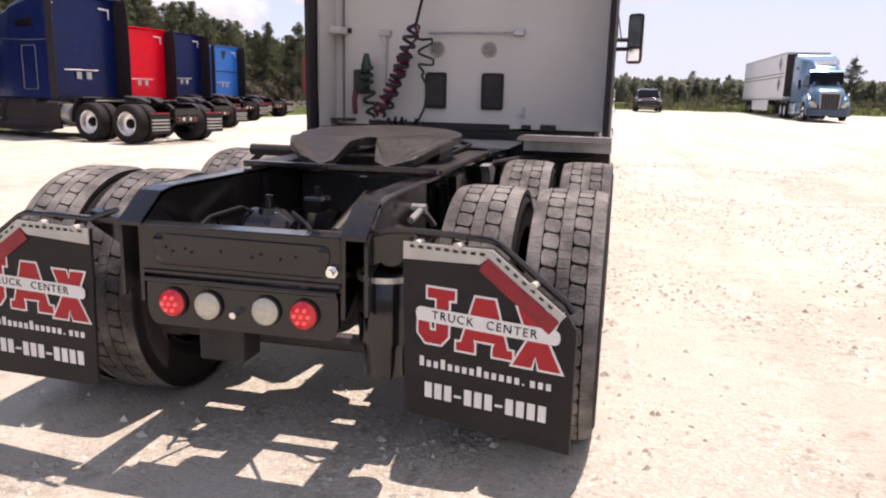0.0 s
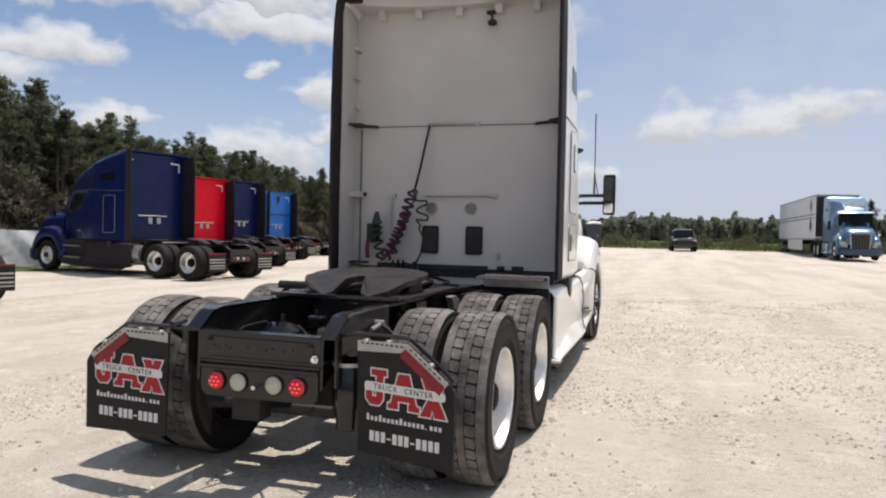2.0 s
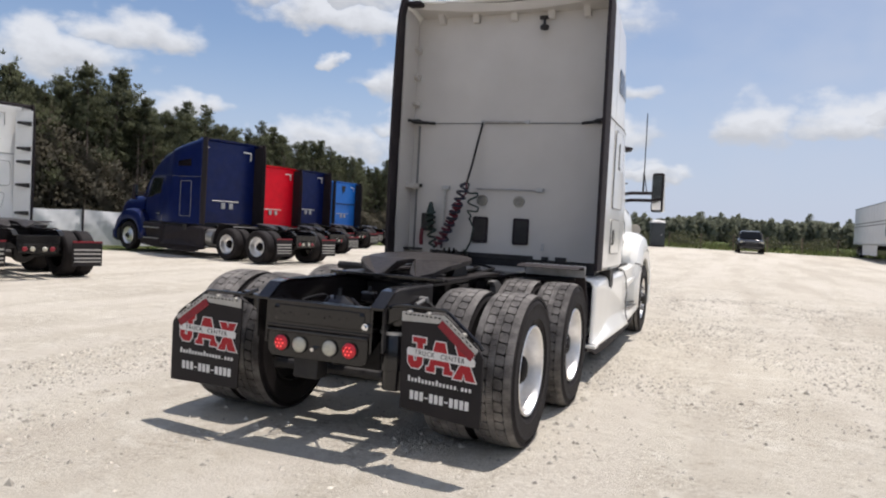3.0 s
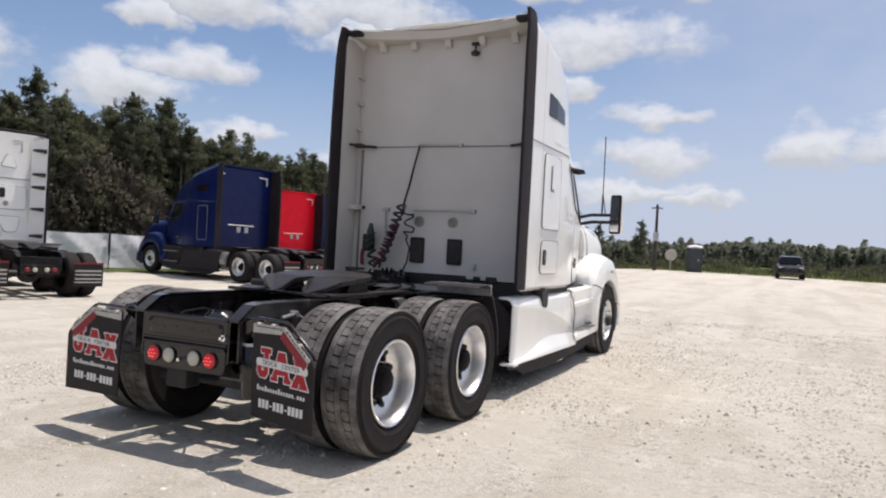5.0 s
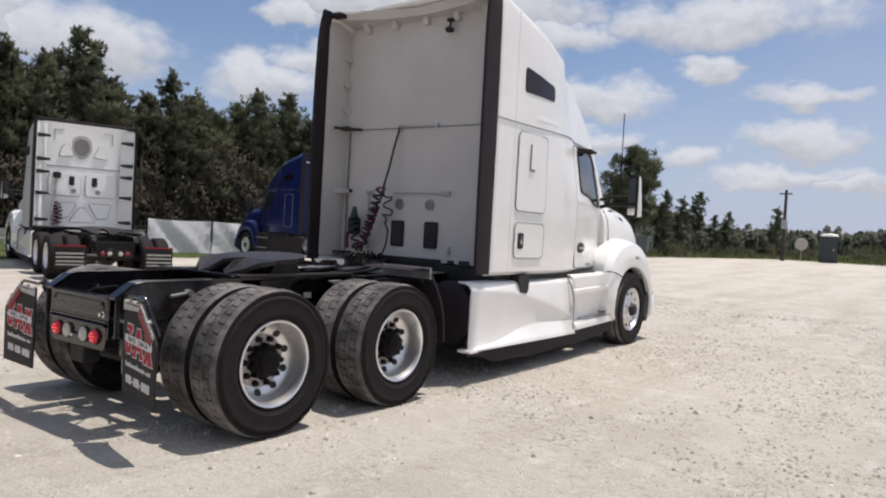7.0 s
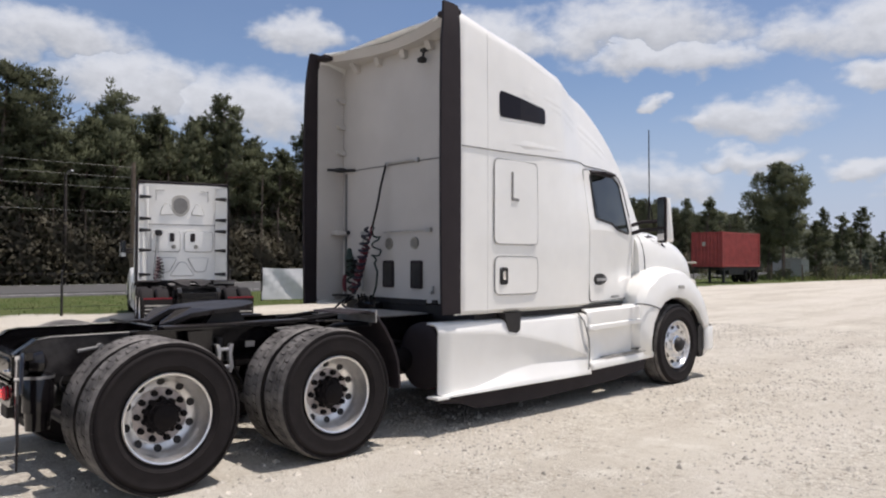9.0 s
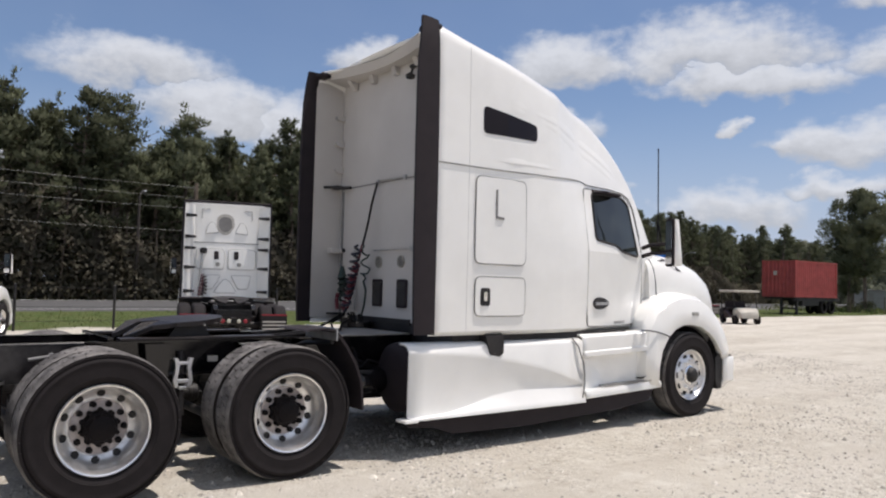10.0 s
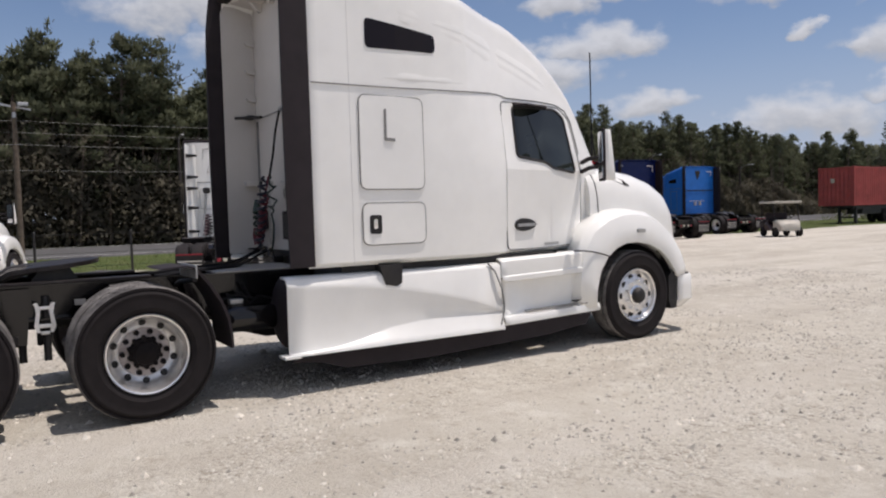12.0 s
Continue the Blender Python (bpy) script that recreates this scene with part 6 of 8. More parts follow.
def chassis_details(T):
    for s in (-1, 1):
        mud_flap(T, s, True)
    # round canister beside the rail
    bm = B()
    lathe(bm, [(0.40, 0.0), (0.40, 0.075), (0.52, 0.08), (0.525, 0.095), (0.74, 0.098), (0.76, 0.085), (0.78, 0.06), (0.80, 0.0)], (0.485, -0.60, 0), "Z", 24)
    cn = part("canister", bm, M["black"], T, "glossy black air canister", True)
    bm = B()
    lathe(bm, [(0.745, 0.102), (0.765, 0.102)], (0.485, -0.60, 0), "Z", 24)
    part("clamp_band", bm, M["galv"], cn, "bright clamp band", True)
    bm = B()
    lathe(bm, [(-0.05, 0.0), (-0.05, 0.05), (0.0, 0.075), (0.03, 0.08), (0.05, 0.05), (0.07, 0.0)], (0.52, -0.62, 0.85), "Y", 18)
    part("flap_mount", bm, M["black"], T, "black bracket mount", True)
    bm = B()
    prism(bm, [(0.46, 0.90), (0.60, 0.93), (0.60, 0.88), (0.46, 0.80)], -0.70, -0.66, "Y")
    part("flap_arm", bm, M["black"], T, "black bracket arm")
    bm = B()
    prism(bm, [(-0.46, 0.90), (-0.60, 0.93), (-0.60, 0.88), (-0.46, 0.80)], -0.70, -0.66, "Y")
    part("flap_arm", bm, M["black"], T, "black bracket arm")
    bm = B()
    tube(bm, [(0.50, -0.36, 0.905), (0.50, -0.21, 0.925), (0.505, -0.12, 0.88), (0.505, -0.03, 0.835)], 0.013, 8)
    cyl(bm, (0.463, -0.21, 0.925), (0.52, -0.21, 0.925), 0.022, None, 10)
    part("levelling_arm", bm, M["seam"], T, "grey levelling valve arm", True)
    bm = B()
    prism(bm, [(1.17, 0.975), (1.30, 0.98), (1.42, 0.94), (1.36, 0.87), (1.26, 0.87), (1.24, 0.93)], 0.47, 0.52, "X")
    part("spring_bracket", bm, M["seam"], T, "grey cast bracket beside the rail")
    # tow bracket below the lamps
    bm = B()
    box(bm, -0.20, -0.02, -0.68, -0.55, 0.40, 0.54, 0.012)
    part("tow_bracket", bm, M["black_dull"], T, "black tow bracket below the lamp bar")
    for s in (-1, 1):
        bm = B()
        prism(bm, rounded([(-0.732, 0.885), (-0.598, 0.985), (-0.51, 1.0), (0.0, 1.0), (0.0, 0.745), (-0.45, 0.738), (-0.60, 0.705), (-0.732, 0.63)], 0.012, 3), min(s * 0.45, s * 0.463), max(s * 0.45, s * 0.463), "X")
        part("rail_end_plate", bm, M["rail_paint"], T, "dusty black plate that boxes the rail end")
        bm = B()
        tube(bm, [(s * 0.455, -0.60, 0.990), (s * 0.455, -0.52, 1.004), (s * 0.455, -0.25, 1.005), (s * 0.455, 0.0, 1.005)], 0.011, 8)
        part("rail_edge", bm, M["rail_paint"], T, "worn rounded rail edge", True)
    bm = B()
    ring = rounded([(-0.315, 0.762), (0.325, 0.757), (0.335, 0.868), (-0.325, 0.873)], 0.035, 5)
    cxm = sum(a for a, z in ring) / len(ring)
    rows = [[(cxm + (a - cxm) * f, -0.735 - d, 0.815 + (z - 0.815) * g) for a, z in ring] for f, g, d in ((1.0, 1.0, 0.0), (1.0, 1.0, 0.004), (0.985, 0.93, 0.008), (0.90, 0.60, 0.009), (0.4, 0.2, 0.0085))]
    grid(bm, [r + [r[0]] for r in rows], cap=False)
    bm.faces.new([bm.verts.new(p) for p in rows[-1]])
    part("stamped_plate", bm, M["black"], T, "glossy black stamped plate", True)
    bm = B()
    tube(bm, [(-0.36, -0.742, 0.706), (-0.12, -0.744, 0.707), (0.12, -0.744, 0.706), (0.36, -0.742, 0.707)], 0.011, 8)
    part("panel_lip", bm, M["black"], T, "rounded glossy lip over the lamps", True)
    bm = B()
    cyl(bm, (-0.008, -0.735, 0.615), (-0.008, -0.775, 0.61), 0.016, 0.012, 10)
    part("lamp_socket", bm, M["chrome"], T, "small bright socket")
    for i in range(9):
        bm = B()
        x = (-0.27, -0.243, -0.195, -0.17, -0.06, 0.055, 0.09, 0.16, 0.215)[i]
        cyl(bm, (x, -0.740, 0.825 - 0.012 * (i % 2)), (x, -0.7455, 0.825 - 0.012 * (i % 2)), 0.0055, None, 8)
        part("bolt_hole", bm, M["hose_black"], T)
    bm = B()
    cyl(bm, (0.345, -0.73, 0.785), (0.345, -0.752, 0.785), 0.024, 0.022, 6)
    cyl(bm, (0.345, -0.75, 0.785), (0.345, -0.775, 0.785), 0.013, 0.012, 10)
    part("bolt", bm, M["chrome"], T, "bright hexagon bolt")
    # fill between the rails
    bm = B()
    lathe(bm, [(-0.13, 0.0), (-0.12, 0.08), (-0.06, 0.125), (0.06, 0.125), (0.12, 0.08), (0.13, 0.0)], (-0.12, -0.28, 0.78), "X", 20)
    cyl(bm, (-0.10, -0.30, 0.90), (-0.10, -0.30, 0.96), 0.022, 0.016, 10)
    cyl(bm, (-0.10, -0.30, 0.88), (-0.10, -0.30, 0.91), 0.05, 0.04, 10)
    part("brake_chamber", bm, M["black"], T, "black brake chamber between the rails", True)
    for pts, mt in (([(-0.28, -0.62, 0.86), (-0.24, -0.5, 0.93), (-0.19, -0.36, 0.95), (-0.12, -0.28, 0.90)], "hose_black"), ([(0.25, -0.62, 0.88), (0.12, -0.45, 0.92), (0.0, -0.3, 0.93)], "hose_black"),
                    ([(-0.30, -0.34, 0.80), (-0.27, -0.40, 0.91), (-0.25, -0.42, 0.93)], "hose_black")):
        bm = B()
        tube(bm, [(a, b2, z - 0.035) for a, b2, z in pts], 0.008, 6)
        part("air_line", bm, M[mt], T, "", True)
    running_gear(T)
    bm = B()
    box(bm, -0.46, 0.47, 0.16, 0.20, 1.02, 1.045, 0.004)
    part("slide_bar", bm, M["black"], T, "black bar across the rails")
    bm = B()
    tube(bm, [(-0.75, 0.80, 1.045), (-0.60, 0.80, 1.045), (-0.46, 0.80, 1.045)], 0.032, 10)
    part("slide_cylinder", bm, M["black_dull"], T, "black slide cylinder", True)
    # bright bracket between the drive wheels
    for s in (-1, 1):
        bm = B()
        a, c = min(s * 0.50, s * 0.54), max(s * 0.50, s * 0.54)
        for q in (-1, 1):
            prism(bm, [(0.705 + q * 0.075, 0.875), (0.705 + q * 0.048, 0.88), (0.705 + q * 0.03, 0.845), (0.705 + q * 0.032, 0.80), (0.705 + q * 0.045, 0.70), (0.705 + q * 0.03, 0.655), (0.705 + q * 0.055, 0.65),
                       (0.705 + q * 0.075, 0.70), (0.705 + q * 0.058, 0.80), (0.705 + q * 0.066, 0.85)], a, c, "X")
        box(bm, a, c, 0.67, 0.74, 0.825, 0.85, 0.006)
        box(bm, a, c, 0.66, 0.75, 0.685, 0.715, 0.006)
        box(bm, a, c, 0.675, 0.735, 0.635, 0.66, 0.006)
        part("shock_bracket", bm, M["alu"], T, "bright shock absorber bracket")
        bm = B()
        box(bm, min(s * 0.45, s * 0.462), max(s * 0.45, s * 0.462), 0.92, 1.00, 0.835, 0.88)
        part("rail_label", bm, M["seam"], T, "small grey label on the rail")
    # plumbing under the deck and cab
    rnd = random.Random(9)
    for i in range(9):
        bm = B()
        x = 0.46 + rnd.uniform(0, 0.1)
        y0 = rnd.uniform(1.9, 2.6)
        tube(bm, [(x, y0, 0.75 + rnd.uniform(-0.2, 0.2)), (x + 0.05, y0 + 0.2, 0.65 + rnd.uniform(-0.2, 0.2)), (x, y0 + 0.6, 0.7)], 0.014, 6)
        part("air_line", bm, M["hose_black"], T, "", True)
    bm = B()
    lathe(bm, [(2.05, 0.0), (2.06, 0.09), (2.10, 0.115), (2.45, 0.115), (2.49, 0.09), (2.50, 0.0)], (0.62, 0, 0.62), "Y", 20)
    part("air_tank", bm, M["black"], T, "black cylindrical air tank", True)
    bm = B()
    box(bm, 0.50, 0.58, 1.72, 1.80, 0.60, 0.70, 0.01)
    part("bracket", bm, M["galv"], T, "pale metal bracket")
    bm = B()
    box(bm, 0.52, 0.60, 2.10, 2.22, 0.74, 0.79, 0.01)
    part("bracket", bm, M["galv"], T, "pale metal bracket")


chassis_details(truck)


# ---- parked tractors ----
def heading(x, y, hx, hy):
    """A pose on the ground whose +y points along (hx, hy)."""
    return Matrix.Translation((x, y, ground_height(x, y))) @ Matrix.Rotation(math.atan2(hy, hx) - math.pi / 2, 4, "Z")


ROW = "tractors parked in a row"
for px, py, paint, up, words in ((-9.9, 13.6, "blue", 0.945, "dark blue sleeper road tractor parked on limestone"), (-12.45, 19.7, "red", 0.87, "bright red sleeper road tractor parked on limestone"),
                                 (-14.85, 26.05, "blue", 0.955, "dark blue sleeper road tractor parked beside a red one"), (-16.75, 32.8, "sky_blue", 0.93, "bright blue sleeper road tractor parked in a row")):
    t, w = tractor("semi_truck", heading(px, py, -0.975, 0.226) @ Matrix.Diagonal((1, 1, up, 1)), paint, words, group=ROW)
    for s in (-1, 1):
        plain_flap(t, s)
    # black panels put the shade of the extenders' inner faces into colour
    for s in (-1, 1):
        bm = B()
        prism(bm, rounded([(2.52, 1.10), (2.945, 1.10), (2.945, 3.74), (2.66, 3.80), (2.52, 3.74)], 0.03), min(s * 1.085, s * 1.11), max(s * 1.085, s * 1.11), "X")
        part("side_extender", bm, M["trim"], t, "black panel painted as the shaded inner face of the side extender")
    bm = B()
    prism(bm, [(0.62, 3.60), (0.95, 3.58), (0.95, 3.30), (0.91, 3.30), (0.91, 3.535), (0.62, 3.555)], 2.935, 2.948, "Y")
    part("corner_mark", bm, M["print_white"], w, "pale angled corner strip")
    bm = B()
    box(bm, -0.95, -0.72, 2.935, 2.948, 3.56, 3.60)
    part("corner_mark", bm, M["print_white"], w, "short pale strip")
    bm = B()
    tube(bm, [(-0.55, 2.90, 1.85), (0.45, 2.90, 1.85)], 0.02, 6)
    part("wall_rail", bm, M["galv"], w, "bright rail on the rear wall")
    for a in (-0.125, 0.175):
        bm = B()
        box(bm, a - 0.075, a + 0.075, 2.90, 2.945, 1.6, 1.8, 0.01)
        part("port", bm, M["galv"], w, "bright port on the rear wall")
    if paint == "sky_blue":
        bm = B()
        box(bm, -1.05, 1.05, 2.93, 2.948, 2.44, 2.50)
        part("wall_groove", bm, M["black_dull"], w, "dark groove across the wall")
        bm = B()
        prism(bm, rounded([(-0.12, 3.62), (0.22, 3.62), (0.15, 3.30), (0.02, 3.10), (-0.04, 3.30)], 0.04, 3), 2.93, 2.948, "Y")
        part("recess", bm, M["black_dull"], w, "dark notch below the roof edge")
        bm = B()
        tube(bm, [(1.30, 2.75, 0.9), (1.30, 2.75, 3.75)], 0.075, 12)
        part("exhaust_stack", bm, M["galv"], t, "upright exhaust stack", True)

t, w = tractor("semi_truck", heading(-10.2, 5.20, -0.958, 0.287) @ Matrix.Diagonal((0.985, 0.985, 0.925, 1)), "white", "white sleeper road tractor with a pressed rear wall")
for s in (-1, 1):
    plain_flap(t, s)


def pressed_wall(T, W):
    """A pressed steel rear wall with ribs, ports, a round recess and dark stays on the side extenders."""
    y = 2.948
    def plate(name, poly, r, d, mat, label, parent=W):
        bm = B()
        ring = rounded(poly, r, 4)
        prism(bm, ring, y - d, y, "Y")
        ob = part(name, bm, mat, parent, label)
        # a grey tube draws the shadow line round each pressing
        if name == "wall_pressing":
            bm = B()
            tube(bm, [(a, y - 0.012, z) for a, z in ring], 0.016, 6, True)
            part("pressed_edge", bm, M["press_shade"], ob, "grey tube painted as the shade line round a pressing", True)
        return ob
    for s in (-1, 1):
        plate("wall_pressing", [(s * 0.06, 1.90), (s * 0.77, 1.90), (s * 0.77, 2.46), (s * 0.06, 2.46)], 0.09, 0.03, M["white"], "raised rounded pressing")
        plate("wall_pressing", [(s * 0.22, 2.93), (s * 0.56, 2.90), (s * 0.48, 3.16), (s * 0.36, 3.24)], 0.06, 0.03, M["white"], "raised rounded pressing")
        plate("wall_pressing", [(s * 0.14, 1.72), (s * 0.66, 1.72), (s * 0.58, 1.36), (s * 0.34, 1.34)], 0.06, 0.03, M["white"], "raised rounded pressing")
        bm = B()
        tube(bm, [(s * 0.66, y - 0.004, 3.30), (s * 0.66, y - 0.004, 3.58), (s * 0.46, y - 0.004, 3.58)], 0.010, 6)
        part("pressed_edge", bm, M["press_shade"], W, "grey tube painted as the shade line of an angled pressing", True)
        plate("vent", [(s * 0.20, 2.17), (s * 0.32, 2.17), (s * 0.32, 2.40), (s * 0.20, 2.40)], 0.03, 0.045, M["trim"], "small black vent")
        bm = B()
        lathe(bm, [(y, 0.06), (y - 0.05, 0.058), (y - 0.05, 0.0)], (s * 0.28 + 0.06, 0, 2.03), "Y", 18)
        part("port", bm, M["port"], W, "round metal port", True)
        bm = B()
        prism(bm, [(s * 0.84, 2.752), (s * 0.86, 2.764), (s * 1.115, 2.50), (s * 1.095, 2.488)], 1.12, 3.74, "Z")
        ex = part("side_extender", bm, M["white"], T, "white slanted inner face of the side extender")
        for z in (3.42, 2.82, 2.50, 1.95, 1.28):
            bm = B()
            prism(bm, [(s * 0.80, z - 0.025), (s * 1.09, z - 0.055), (s * 1.09, z + 0.055), (s * 0.80, z + 0.03)], 2.50, 2.56, "Y")
            part("stay", bm, M["black_dull"], ex, "dark stay bracket")
    plate("wall_pressing", [(-0.30, 1.24), (0.30, 1.24), (0.07, 1.60), (-0.07, 1.60)], 0.05, 0.03, M["white"], "raised rounded pressing")
    plate("wall_groove", [(-0.85, 2.63), (0.85, 2.63), (0.85, 2.65), (-0.85, 2.65)], 0.005, 0.006, M["seam"], "grey groove")
    # two raised grey plates carry the round recess's shading in their colour
    plate("recess", [(-0.27, 3.36), (-0.15, 3.46), (0.05, 3.46), (0.17, 3.36), (0.20, 3.10), (0.05, 2.88), (-0.12, 2.86), (-0.27, 3.02)], 0.08, 0.012, M["plate_grey"], "grey plate painted as the shade of the round recess")
    plate("recess_face", [(-0.22, 3.30), (-0.12, 3.38), (0.02, 3.38), (0.12, 3.30), (0.14, 3.10), (0.02, 2.95), (-0.10, 2.94), (-0.22, 3.06)], 0.07, 0.02, M["seam"], "darker grey plate painted as the recess's inner shade")
    bm = B()
    tube(bm, [(-0.62, y - 0.10, 2.40), (-0.64, y - 0.11, 2.0), (-0.70, y - 0.10, 1.30)], 0.03, 8)
    part("hose_stand", bm, M["galv"], W, "grey hose stand", True)
    bm = B()
    lathe(bm, [(-0.09, 0.0), (-0.07, 0.08), (0.0, 0.10), (0.07, 0.08), (0.09, 0.0)], (-0.60, y - 0.10, 2.40), "Z", 14)
    part("hose_head", bm, M["black_dull"], W, "black hose head", True)
    for k, mt in enumerate(("hose_red", "hose_blue", "hose_black")):
        bm = B()
        tube(bm, coil([(-0.58, y - 0.12, 1.75), (-0.62 + 0.05 * k, y - 0.13, 1.45), (-0.68 + 0.06 * k, y - 0.12, 1.12)], 0.06, 7, 0.01), 0.012, 6)
        part("air_hose", bm, M[mt], W, "coiled air hose", True)
    bm = B()
    box(bm, -1.12, 1.12, 2.55, 2.66, 3.80, 3.87, 0.02)
    part("top_edge", bm, M["trim"], T, "dark top edge")


w.data.materials[0] = M["white"]
w.matrix_basis = Matrix.Translation((0, 2.75, 1.1)) @ Matrix.Rotation(-0.055, 4, "X") @ Matrix.Diagonal((1, 1, 1.03, 1)) @ Matrix.Translation((0, -2.95, -1.1))
pressed_wall(t, w)
t, w = tractor("semi_truck", heading(-7.3, -2.28, -0.945, 0.327) @ Matrix.Diagonal((1, 1, 0.86, 1)), "white", "white sleeper road tractor with grey skirts beside the grass edge")
for ob in t.children:
    if ob.name.split(".")[0] in ("side_skirt", "step_housing", "skirt_lip"):
        ob.data.materials[0] = M["dark_plastic"]
for s in (-1, 1):
    plain_flap(t, s)
t, w = tractor("semi_truck", heading(12.75, 50.3, -0.02, -1.0), "steel_blue", "metallic light blue tractor coupled to a white trailer")


def blue_nose(T):
    """The tall grille, bumper, visor, roof sign and lamps of the light blue tractor."""
    bm = B()
    prism(bm, rounded([(-0.50, 0.62), (0.50, 0.62), (0.56, 1.58), (-0.56, 1.58)], 0.10, 4), 7.60, 7.66, "Y")
    gs = part("grille_surround", bm, M["galv"], T, "metal grille surround")
    bm = B()
    prism(bm, rounded([(-0.44, 0.67), (0.44, 0.67), (0.50, 1.52), (-0.50, 1.52)], 0.08, 4), 7.655, 7.675, "Y")
    part("grille_mesh", bm, M["black_dull"], gs, "dark grille mesh")
    for k in range(7):
        bm = B()
        box(bm, -0.45 + 0.15 * k - 0.012, -0.45 + 0.15 * k + 0.012, 7.672, 7.685, 0.70, 1.49)
        part("grille_bar", bm, M["dark_plastic"], gs)
    bm = B()
    grid(bm, [[(x, 7.70 - 0.22 * (abs(x) / 1.15) ** 3, z) for x in (-1.15, -0.9, -0.5, 0.0, 0.5, 0.9, 1.15)] for z in (0.28, 0.34, 0.62, 0.68)])
    bp = part("lower_bumper", bm, M["deep_blue"], T, "dark blue bumper", True)
    so = bp.modifiers.new("thickness", "SOLIDIFY")
    so.thickness = 0.04
    bm = B()
    grid(bm, [[(x, 6.28 + 0.14 * k - 0.10 * abs(x), 2.86 - 0.10 * k) for x in (-0.95, -0.5, 0.0, 0.5, 0.95)] for k in (0, 1)])
    vs = part("sun_visor", bm, M["steel_blue"], T, "light blue sun visor")
    so = vs.modifiers.new("thickness", "SOLIDIFY")
    so.thickness = 0.03
    bm = B()
    grid(bm, [[(x, 6.30 - 0.12 * abs(x) - 0.10 * k, 2.03 + 0.72 * k) for x in (-0.90, -0.45, 0.0, 0.45, 0.90)] for k in (0, 1)])
    ws = part("front_glass", bm, M["car_glass"], T, "dark two-part windscreen")
    so = ws.modifiers.new("thickness", "SOLIDIFY")
    so.thickness = 0.02
    for k in range(9):
        bm = B()
        box(bm, -0.52 + 0.115 * k, -0.52 + 0.115 * k + 0.085, 5.52, 5.60, 3.20, 3.42, 0.005)
        part("sign_bar", bm, M["print_white"], T)
    for s in (-1, 1):
        bm = B()
        prism(bm, rounded([(s * 0.70, 0.86), (s * 1.05, 0.90), (s * 1.05, 1.12), (s * 0.70, 1.06)], 0.05, 3), 7.42, 7.50, "Y")
        part("front_lamp", bm, M["white_lens"], T, "clear headlamp")
        bm = B()
        lathe(bm, [(0.0, 0.09), (0.06, 0.10), (0.16, 0.05), (0.18, 0.0)], (s * 1.02, 7.02, 1.50), "Y", 12)
        part("hood_mirror", bm, M["chrome"], T, "round bright hood mirror", True)


blue_nose(t)


# ---- trailer coupled to the light blue tractor ----
def van_trailer():
    x, y0, y1 = 12.6, 49.0, 65.2
    T = thing("box_trailer", Matrix.Translation((x, y0, ground_height(x, y0 + 8))), "long white box trailer behind a light blue tractor", "trailer")
    L = y1 - y0
    bm = B()
    box(bm, -1.28, 1.28, 0, L, 1.12, 4.05, 0.03)
    body = part("trailer_body", bm, M["trailer_white"], T, "white smooth trailer box")
    for i in range(13):
        bm = B()
        y = 0.6 + i * (L - 1.2) / 12
        box(bm, -1.292, -1.28, y - 0.02, y + 0.02, 1.2, 4.0)
        part("side_rib", bm, M["trailer_white"], body, "thin panel rib")
    for z in (2.52, 2.74):
        bm = B()
        box(bm, -1.296, -1.28, 0.3, L - 0.2, z, z + 0.07)
        part("side_band", bm, M["seam"], body, "grey band along the side")
    for z0, z1 in ((1.10, 1.2), (3.98, 4.07)):
        bm = B()
        box(bm, -1.30, 1.30, -0.01, L, z0, z1)
        part("edge_rail", bm, M["galv"], body, "grey edge rail")
    bm = B()
    for y, z in ((1.6, 3.4), (1.6, 2.1)):
        prism(bm, [(y - 0.45, z), (y, z - 0.5), (y + 0.45, z), (y, z + 0.5)], -1.298, -1.293, "X")
    part("side_mark", bm, M["blue"], body, "dark diamond marks")
    bm = B()
    box(bm, -1.25, 1.25, -0.03, 0.0, 1.3, 3.95)
    part("front_wall", bm, M["black_dull"], T, "dark trailer nose")
    for s in (-1, 1):
        bm = B()
        box(bm, s * 1.22 - 0.015, s * 1.22 + 0.015, 5.0, 11.5, 0.35, 1.1, 0.005)
        part("side_skirt", bm, M["trailer_white"], T, "white aerodynamic skirt")
        for y in (12.9, 14.2):
            w = new("wheel", TYRE[(False, False)])
            w.parent = T
            w.location = (s * 1.07, y, 0.5)
            w["label"] = "black trailer tyre"
            bm, _ = rim_mesh("rim", False, False)
            part("rim", bm, M["alu"], w, "bright rim", True)
        bm = B()
        box(bm, s * 0.9 - 0.05, s * 0.9 + 0.05, 3.2, 3.3, 0.25, 1.12)
        part("landing_leg", bm, M["black_dull"], T, "black landing leg")
    bm = B()
    box(bm, -0.55, 0.55, 11.8, 15.2, 0.75, 1.12, 0.02)
    part("bogie", bm, M["black_dull"], T, "black axle frame")


van_trailer()


